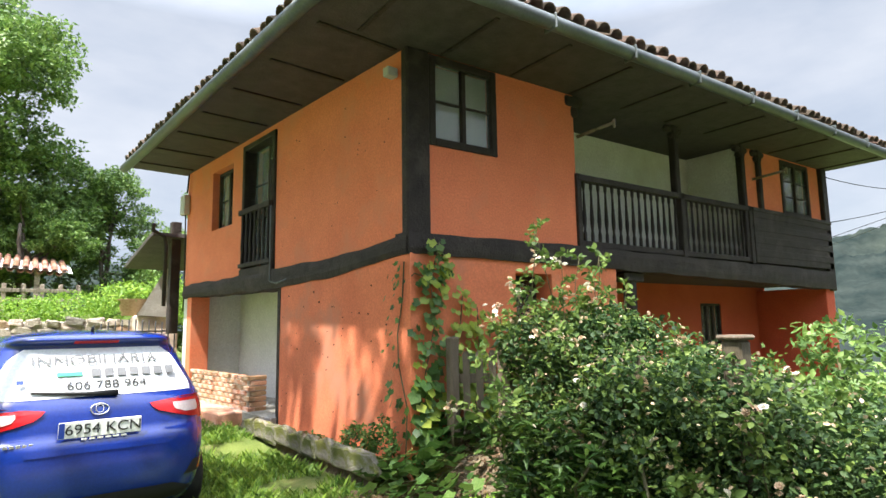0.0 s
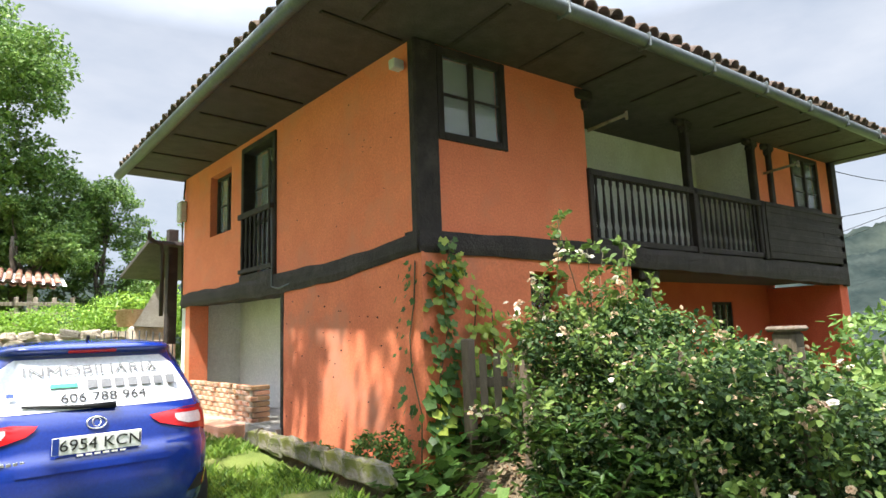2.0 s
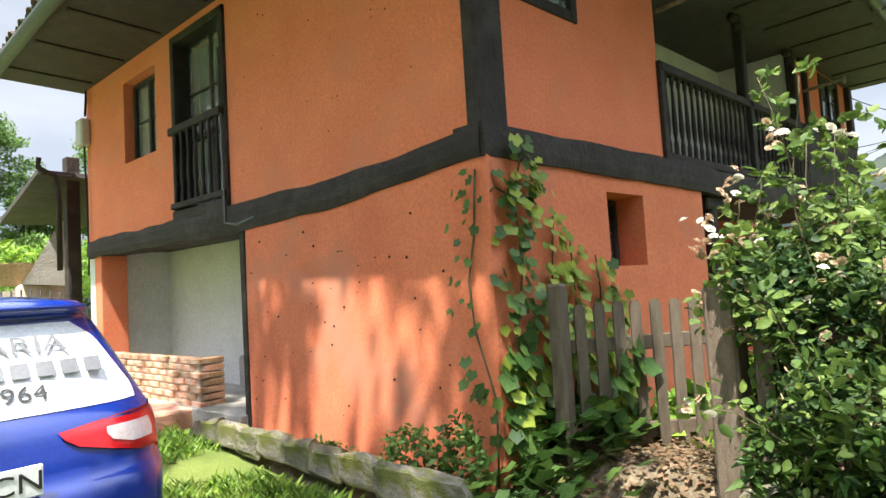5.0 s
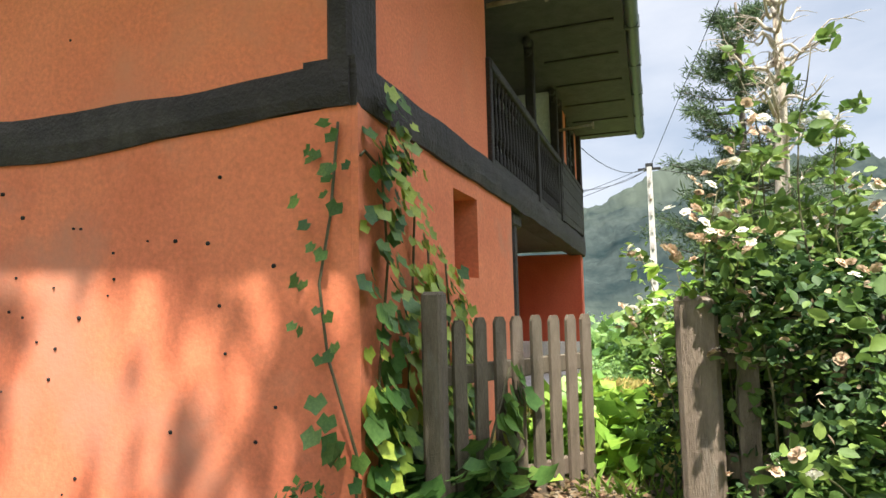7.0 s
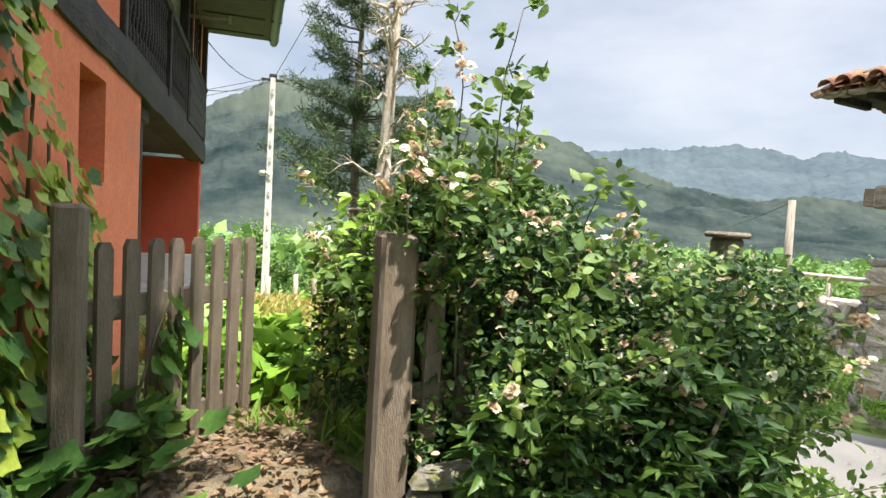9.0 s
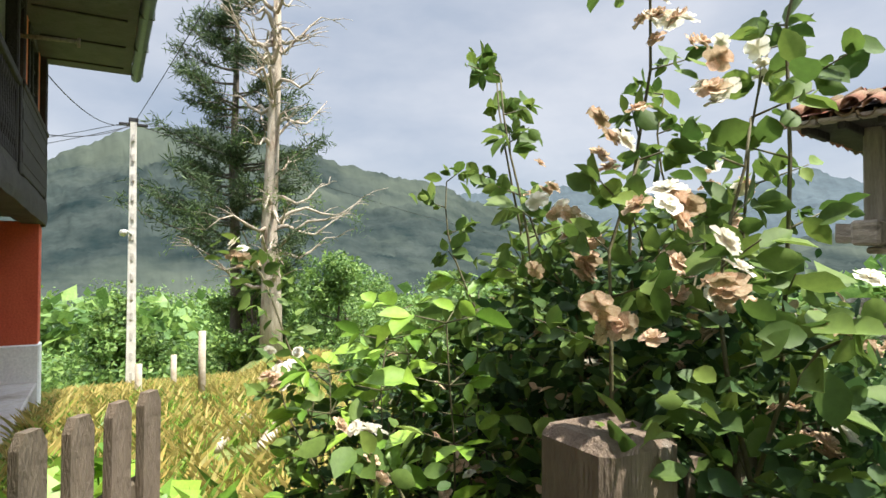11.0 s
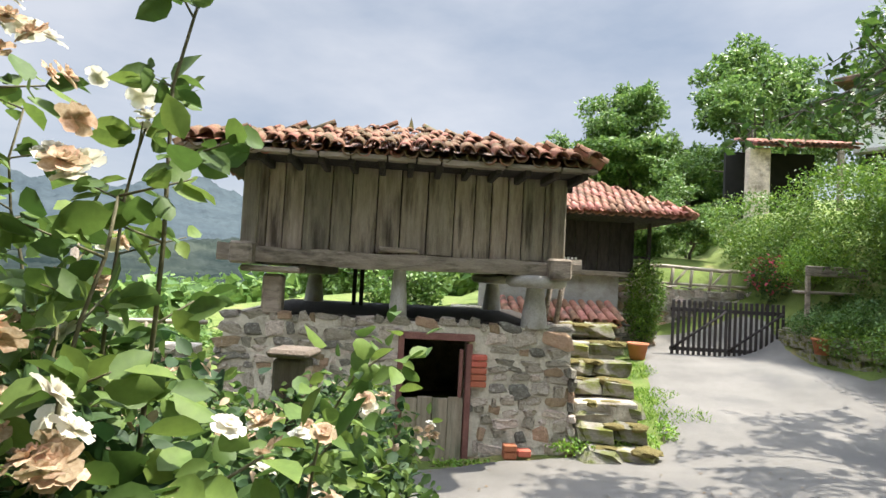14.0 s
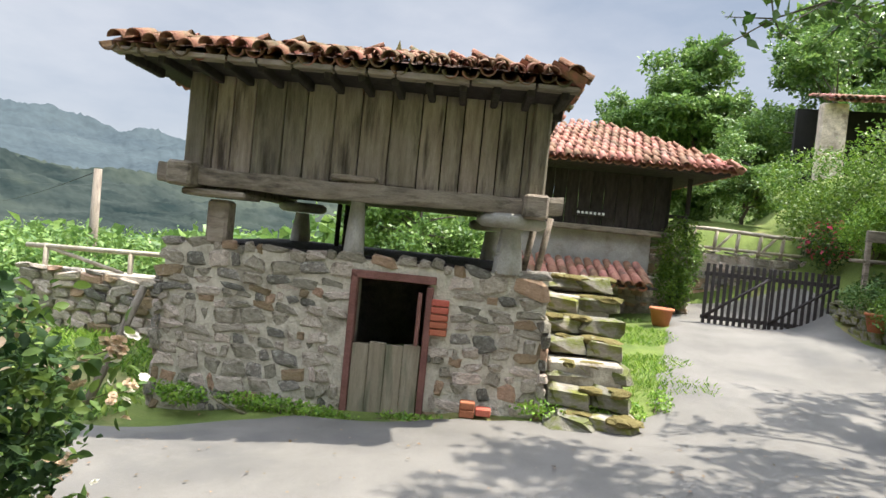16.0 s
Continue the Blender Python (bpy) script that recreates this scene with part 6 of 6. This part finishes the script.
lines = [[(-.1, -.06, -.1), (-.08, -.07, .5), (-.1, .05, .9), (-.08, .1, 1.2), (-.05, .06, 1.5), (-.05, .02, 1.9)], [(.1, -.08, -.1), (.12, -.08, .8), (.25, -.07, 1.3), (.2, -.07, 1.7), (.28, -.08, 2.0), (.3, -.09, 2.1)], [(.35, -.08, 0), (.45, -.08, .7), (.55, -.07, 1.2), (.6, -.07, 1.62)], [(.6, -.08, 0), (.75, -.08, .6), (.8, -.07, 1.0), (.78, -.07, 1.45)], [(.9, -.08, 0), (1.05, -.08, .6), (1.12, -.07, 1.1), (1.1, -.06, 1.35)], [(1.3, -.08, .1), (1.35, -.07, .8), (1.3, -.06, 1.1)], [(.25, -.08, 1.7), (.02, -.07, 1.78), (-.02, -.07, 1.75)], [(.2, -.08, 1.8), (.45, -.09, 1.86)], [(.4, -.42, -.1), (.5, -.46, .4), (.62, -.55, .78)]]
tubes("stem", CANE, ivy, [([Vector(p) for p in l], .007) for l in lines], 5)
for l in lines:
    for i in range(len(l) - 1):
        a, b = Vector(l[i]), Vector(l[i + 1])
        for k in range(int((b - a).length / (.032 if l[0][0] < 0 else .0145))):
            p = a.lerp(b, random.random()) + Vector((random.uniform(-.13, .13), random.uniform(-.03, .0), random.uniform(-.08, .08)))
            side = p.x < -.03
            p = Vector((p.x - .03, max(p.y, -.05) + random.uniform(-.05, .1), p.z)) if side else Vector((p.x, min(p.y, -.055) - random.uniform(0, .05), p.z))
            low = p.z < .9
            s = random.uniform(.10, .17) if low else random.uniform(.07, .125)
            young = p.x > .3 and p.z > .55 and p.y > -.2 and random.random() < .85 or (not side and random.random() < .22)
            s = s * .75 if side else s
            child("ivy_leaf", random.choice(IVYY if young else IVY), ivy, "", pose(*p, random.uniform(50, 85), random.uniform(-25, 25), (-90 if side else 0) + random.uniform(-30, 30)) @ pose(0, 0, 0, 0, 0, 180 + random.uniform(-50, 50)) @ Matrix.Diagonal((s, s, s, 1)))
gi = thing("ground_ivy", "ivy spreading over the ground by the gate", "ivy")
for k in range(400):
    x, y = random.uniform(-.55, .75), random.uniform(-.55, .1)
    if k > 120:
        x, y = random.gauss(.25, .45), random.gauss(-.3, .16)
    if k > 310:
        x, y = random.uniform(-.7, .1), random.uniform(-1.25, -.5)
    if x > .0 and y > -.06:
        y = -.08
    z = gz(x, y) + random.uniform(.08, .3 if abs(x) < .5 else .2)
    s = random.uniform(.09, .17)
    child("ivy_leaf", random.choice(IVY), gi, "", pose(x, y, z, random.uniform(0, 50), random.uniform(-30, 30), random.uniform(100, 260)) @ Matrix.Diagonal((s, s, s, 1)))
tubes("runner", CANE, gi, [([Vector((x, y, gz(x, y) + .02)), Vector((x + .3, y - .2, gz(x + .3, y - .2) + .1))], .006) for x, y in ((-.4, -.1), (-.1, -.2), (.1, -.3), (.3, -.3))], 5)

# ---- the roses ----
rose = thing("rose_bush", "large overgrown rose bush with fading white flowers", "rose bush", (.0, .0, 0))
RB = [(.3, -1.72, .6, .3, .28, .5), (.35, -2.0, .85, .42, .38, .52), (.7, -1.75, .75, .4, .4, .5), (.75, -2.2, .8, .45, .42, .5), (.15, -2.35, .62, .42, .4, .5), (.05, -1.95, .8, .26, .34, .38), (.02, -1.62, 1.08, .24, .22, .2), (.3, -1.62, 1.2, .28, .22, .16), (1.05, -1.5, .55, .36, .34, .42), (.95, -2.65, .45, .5, .45, .42), (.3, -2.75, .42, .42, .4, .46), (-.1, -2.3, .35, .26, .4, .42), (-.08, -2.65, .2, .28, .36, .42), (.14, -2.95, .2, .3, .3, .42), (.7, -3.15, .3, .5, .45, .4), (1.5, -2.4, .3, .55, .55, .42), (1.5, -3.2, .15, .6, .5, .4), (-.2, -1.85, .5, .16, .26, .36), (.55, -1.95, 1.2, .3, .3, .2), (.2, -1.5, .35, .24, .14, .36), (.0, -2.6, .62, .34, .36, .4), (.25, -3.2, .5, .36, .36, .46), (.65, -2.75, .75, .42, .4, .36), (.8, -3.6, .4, .5, .5, .46), (.1, -3.0, .85, .3, .3, .26)]
# shade-darkened leaves through the bush, paler ones only on its outer shell
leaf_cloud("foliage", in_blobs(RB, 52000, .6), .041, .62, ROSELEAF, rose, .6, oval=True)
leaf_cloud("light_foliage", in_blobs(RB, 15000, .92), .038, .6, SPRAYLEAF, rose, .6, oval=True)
leaf_cloud("faded_foliage", in_blobs(RB, 2600, .97), .03, .6, FADED, rose, .4, oval=True)
runs, lv, la, fl = [], [], [], []
for k in range(64):
    b = RB[k % len(RB)]
    s = Vector((b[0] + random.uniform(-.2, .2), b[1] + random.uniform(-.2, .2), gz(max(b[0], .1), b[1])))
    lean_ = Vector((random.uniform(-.55, .35), random.uniform(-.4, .4), 0))
    h = random.uniform(.9, 1.35) if k > 14 else random.uniform(1.3, 1.85)
    h *= .62 if b[1] < -2.3 else .9
    p = [s + lean_ * (f ** 1.7) + Vector((0, 0, h * (1 - (1 - f) ** 1.5) + .0)) + Vector((noise.noise((k, f * 3, 0)), noise.noise((k, f * 3, 5)), 0)) * .08 for f in np.linspace(0, 1, 10)]
    runs.append((p, [.006 - .00045 * i for i in range(10)]))
    for q in p[4:]:
        for _ in range(16):
            e = q + Vector(rng.normal(size=3)) * .035
            lv.append(tuple(e))
            la.append(tuple(e - q))
    if k % 2 == 0:
        fl.append(p[-1])
for s, tip in (((.3, -1.75, .5), (.2, -1.62, 2.06)), ((.1, -1.8, .5), (.0, -1.7, 1.96)), ((.2, -1.95, .6), (.15, -1.86, 1.76)), ((.65, -1.7, .5), (.77, -1.72, 1.86)), ((.55, -1.7, .5), (.62, -1.62, 1.8)), ((.45, -1.9, .5), (.42, -1.95, 1.76)), ((.1, -1.5, .6), (.1, -1.42, 1.5)), ((.35, -1.6, .6), (.32, -1.53, 1.43)), ((.0, -1.6, .6), (-.03, -1.52, 1.56)), ((.9, -1.5, .3), (1.06, -1.2, 1.02)), ((.9, -1.9, .5), (1.05, -1.75, 1.6))):
    s, tip = Vector(s), Vector(tip)
    k = s.x * 7 + s.y
    p = [s.lerp(tip, f) + Vector((noise.noise((k, f * 2.5, 0)), noise.noise((k, f * 2.5, 5)), 0)) * .14 * f for f in np.linspace(0, 1, 14)]
    runs.append((p, [.006 - .0003 * i for i in range(14)]))
    for i, q in enumerate(p[3:]):
        out = Vector((math.cos(i * 2.4 + k), math.sin(i * 2.4 + k), .35)) * (.16 - .008 * i)
        runs.append(([q, q + out * .6, q + out], [.002, .0015, .001]))
        side = out.cross(Vector((0, 0, 1))).normalized()
        for f in (.35, .6, .85):
            for w in (-1, 1):
                for _ in range(2):
                    lv.append(tuple(q + out * f + side * w * .012 + Vector(rng.normal(size=3)) * .008))
                    la.append(tuple((side * w + out * 3) * .04))
tubes("cane", CANE, rose, runs, 5)
leaf_cloud("cane_leaves", np.array(lv), .05, .62, SPRAYLEAF, rose, .5, aim=np.array(la) * 25, oval=True)


def bloom(seed, material, open_=1.0):
    random.seed(seed)
    V, F = [], []
    for ring, (n, r, tilt) in enumerate(((5, 1.0, .25), (5, .72, .7), (4, .42, 1.1))):
        for k in range(n):
            a = 2 * math.pi * (k + ring * .5) / n + random.uniform(-.15, .15)
            ca, sa = math.cos(a), math.sin(a)
            o = len(V)
            for t, w in ((0, .1), (.5, .45), (.85, .42), (1.0, .15)):
                rr, z = r * t * math.cos(tilt), r * t * math.sin(tilt) + ring * .04 - .25 * t * t * (1 - ring * .4)
                for s in (-1, 0, 1):
                    V.append((ca * rr - sa * w * s * r, sa * rr + ca * w * s * r, z + (.08 if s else 0) + random.uniform(-.05, .05) / open_))
            for i in range(3):
                for j in range(2):
                    F.append((o + i * 3 + j, o + i * 3 + j + 1, o + i * 3 + j + 4, o + i * 3 + j + 3))
    return mesh_of("flower", V, F, material, True)


FRESH = [bloom(i, PETAL) for i in range(4)]
OLD = [bloom(i + 20, FADED, .4) for i in range(4)]
random.seed(11)
spots = [tuple(p) for p in fl]
extra = in_blobs(RB, 110, 1.0)
spots += [tuple(p) for p in extra if p[2] > .35]
NEARBLOOM = [(.19, -1.63, 1.8, 0), (.14, -1.64, 1.75, 1), (.14, -1.84, 1.72, 0), (-.02, -1.51, 1.58, 0), (.11, -1.41, 1.52, 1), (.32, -1.52, 1.45, 0), (-.04, -1.35, 1.4, 1), (-.1, -1.4, 1.33, 1), (-.01, -1.33, 1.26, 1), (.06, -2.0, 1.13, 1), (-.08, -1.85, 1.2, 1), (1.06, -1.18, 1.03, 0), (.5, -1.6, 1.5, 1), (.05, -1.5, 1.3, 1), (-.15, -1.55, 1.1, 1)]
for p in spots:
    for _ in range(random.randint(4, 9)):
        s = random.uniform(.015, .03)
        old = random.random() < .72
        q = Vector(p) + Vector(rng.normal(size=3)) * .036
        child("flower", random.choice(OLD if old else FRESH), rose, "", pose(*q, random.uniform(-50, 50), random.uniform(-50, 50), random.uniform(0, 360)) @ Matrix.Diagonal((s, s, s, 1)))
for x, y, z, faded in NEARBLOOM:
    for _ in range(6):
        s = random.uniform(.017, .026)
        q = Vector((x, y, z)) + Vector(rng.normal(size=3)) * .024
        child("flower", random.choice(OLD if random.random() < (.8 if faded else .2) else FRESH), rose, "", pose(*q, random.uniform(-50, 50), random.uniform(-50, 50), random.uniform(0, 360)) @ Matrix.Diagonal((s, s, s, 1)))
# a broad-leaved climber through the roses
vine = thing("leafy_vine", "dark finger-leaved vine over the fence", "vine")
VB = [(-.38, -2.3, .3, .2, .45, .45), (-.28, -2.5, .2, .2, .36, .4), (.02, -2.95, .1, .24, .24, .35), (-.3, -1.75, .35, .12, .2, .3)]
c0 = in_blobs(VB, 420, .8)
fing, aim = [], []
for c in c0:
    a0 = random.uniform(0, 6.28)
    for k in range(5):
        a = a0 + (k - 2) * .62
        fing.append(c)
        aim.append((math.cos(a) * 3, math.sin(a) * 3, -1.0))
leaf_cloud("leaves", np.array(fing), .085, .34, WALNUTLEAF, vine, 1.2, aim=np.array(aim))
tubes("stem", CANE, vine, [([Vector((-.2, -2.4, -.4)), Vector((-.35, -2.4, .3)), Vector((-.3, -2.6, .6))], .01), ([Vector((-.1, -3.0, -.4)), Vector((-.3, -2.9, .2)), Vector((-.25, -2.8, .5))], .01)], 5)

# young bright shoots leaning out of the bush
shoots = thing("young_shoots", "bright yellow-green young shoots beside the roses", "vine")
runs, lv, la = [], [], []
for k in range(12):
    s = Vector((.8 + random.uniform(-.3, .3), -1.4 + random.uniform(-.2, .2), .1))
    tip = s + Vector((random.uniform(-.3, .25), random.uniform(-.2, .25), random.uniform(.75, 1.2)))
    p = [s.lerp(tip, f) + Vector((noise.noise((k, f * 2, 3)), noise.noise((k, f * 2, 8)), 0)) * .12 * f for f in np.linspace(0, 1, 10)]
    runs.append((p, [.005 - .0004 * i for i in range(10)]))
    for i, q in enumerate(p[3:]):
        for j in range(3):
            a = i * 2.4 + j * 2.1 + k
            stalk = Vector((math.cos(a), math.sin(a), .25)) * .07
            runs.append(([q, q + stalk], [.0018, .001]))
            for f in range(3):
                lv.append(tuple(q + stalk))
                la.append((math.cos(a + (f - 1) * .8) * 3, math.sin(a + (f - 1) * .8) * 3, -.3))
tubes("stem", CANE, shoots, runs, 5)
leaf_cloud("leaves", np.array(lv), .075, .5, YOUNGLEAF, shoots, 1.0, aim=np.array(la), oval=True)

# ---- grass and weeds ----
def blades(name, spots_, size, width, material, label):
    t = thing(name, label, "grass", kind="stuff")
    n = len(spots_)
    ang = rng.uniform(0, 6.28, n)
    d = np.stack([np.cos(ang) * .45, np.sin(ang) * .45, np.ones(n)], 1) + rng.normal(size=(n, 3)) * .15
    s = np.stack([-np.sin(ang), np.cos(ang), np.zeros(n)], 1)
    h = size * rng.uniform(.5, 1.5, n)
    b = spots_
    V = np.stack([b - s * (width * h)[:, None], b + s * (width * h)[:, None], b + d * (h * .6)[:, None] + s * (width * .7 * h)[:, None], b + d * h[:, None] + np.stack([np.cos(ang), np.sin(ang), 0 * ang], 1) * (h * .35)[:, None]], 1)
    T = (np.array([(0, 1, 2), (0, 2, 3)])[None] + 4 * np.arange(n)[:, None, None]).reshape(-1, 3)
    child("blades", tri_mesh(name, V.reshape(-1, 3), T, material), t)


def scatter(n, x0, x1, y0, y1, keep=None):
    x, y = rng.uniform(x0, x1, n), rng.uniform(y0, y1, n)
    f = np.array([noise.noise((a * 1.1, b * 1.1, 2)) for a, b in zip(x, y)]) > -.18
    if keep is not None:
        f &= keep(x, y)
    x, y = x[f], y[f]
    return np.stack([x, y, ground_z(x, y) - .005], 1)


blades("lane_grass", scatter(42000, -3.6, -.4, -.6, 7.2, lambda x, y: (x < -.55 - .04 * y)), .07, .09, GRASS, "fresh green grass on the lane")
blades("garden_grass", scatter(30000, .5, 12, -6, -.05, lambda x, y: (y < -.1) & (y > -1.3 - .3 * x)), .11, .06, GRASS, "rank garden grass")
blades("dry_grass", scatter(34000, 1.2, 14, -6, -.05, lambda x, y: (y > -2.3 - .25 * x)), .14, .05, DRYGRASS, "dry yellow cut grass in the garden")
blades("verge_grass", scatter(16000, 2.8, 9, -9.5, -5, lambda x, y: y < -6.6 + .2 * (x - 3)), .09, .07, GRASS, "bright grass beside the granary")
blades("gate_grass", scatter(4000, -3.2, -2.2, -13.6, -9), .06, .08, GRASS, "short grass along the drive")
shrub("bed_weeds", (-.38, .4, -.1), [(0, 0, .2, .14, .3, .25), (-.02, .9, .1, .12, .4, .12), (-.12, 2.1, .08, .12, .5, .1), (.1, -.35, .25, .15, .15, .3)], 2200, .055, IVYLEAF, "weeds growing in the wall bed", "weeds")
shrub("path_weeds", (-.45, -1.75, gz(-.45, -1.75)), [(0, 0, .12, .25, .3, .18), (.1, -.6, .15, .2, .4, .22), (.25, .45, .12, .2, .2, .16), (.35, -1.4, .2, .25, .4, .25)], 3400, .055, YOUNGLEAF, "pale green weeds at the wall's foot", "weeds")
shrub("garden_leaves", (1.6, -1.05, .05), [(0, 0, .2, .5, .2, .25), (.6, .3, .2, .5, .3, .25), (-.4, .45, .15, .3, .15, .2)], 1500, .13, YOUNGLEAF, "broad bright green leaves inside the gate", "plants", .85)
for x, y in ((1.9, -3.0), (2.8, -3.3), (3.8, -3.6), (4.9, -3.8), (6.1, -4.1), (7.4, -4.4), (8.8, -4.8), (10.4, -5.2)):
    shrub("edge_shrub", (x, y, gz(x, y)), [(0, 0, .45, .55, .45, .5), (.4, .2, .3, .45, .4, .45), (-.4, -.1, .35, .45, .4, .5), (.1, .1, .95 + .04 * x, .3, .3, .25)], 4200, .075, TREELEAF, "green brambles along the garden's edge", "brambles")
tubes("planks", LOGWOOD, thing("garden_planks", "pale old planks lying in the garden grass", "planks"), [(((4.2, -1.5, gz(4.2, -1.5) + .05), (6.5, -2.4, gz(6.5, -2.4) + .05)), .05), (((4.0, -1.8, gz(4, -1.8) + .05), (6.3, -2.7, gz(6.3, -2.7) + .05)), .05)], 4)
for x, y, h in ((7.9, -1.9, .9), (9.0, -1.2, .5), (10.5, -1.8, .6)):
    pp = thing("stake", "grey wooden stake in the garden", "stake", (x, y, gz(x, y)))
    tubes("shaft", LOGWOOD, pp, [(((0, 0, -.2), (0, 0, h)), .05)], 6)

litter = thing("leaf_litter", "dry brown leaves on the path", "leaves", kind="stuff")
n = 2800
x, y = rng.uniform(-1.1, 1.2, n), rng.uniform(-1.25, -.2, n)
leaf_cloud("dry_leaves", np.stack([x, y, ground_z(x, y) + rng.uniform(.035, .075, n)], 1), .05, .6, BROWNLEAF, litter, 2.0)
x, y = rng.uniform(-4, 2, 160), rng.uniform(-7.4, -4.2, 160)
leaf_cloud("lane_leaves", np.stack([x, y, ground_z(x, y) + .05], 1), .035, .6, BROWNLEAF, litter, 3.0)

# ---- woods in the valley ----
woods = thing("valley_woods", "green woods covering the valley and lower slopes", "woods", kind="stuff")
pts = []
for k in range(900):
    a, r = radians(random.uniform(-105, 14)), 48 + 240 * random.random() ** 1.5
    cx, cy = math.cos(a) * r, math.sin(a) * r
    h = random.uniform(1.8, 4.2) * (1 + r / 160)
    c = rng.normal(size=(90, 3))
    c /= np.linalg.norm(c, axis=1)[:, None]
    pts.append(np.array([cx, cy, gz(cx, cy) + h * .35]) + c * np.array([h * .75, h * .75, h * .6]) * rng.uniform(.6, 1.1, (90, 1)))
pts = np.concatenate(pts)
leaf_cloud("canopy", pts, 1.15, .8, TREELEAF, woods, .5)
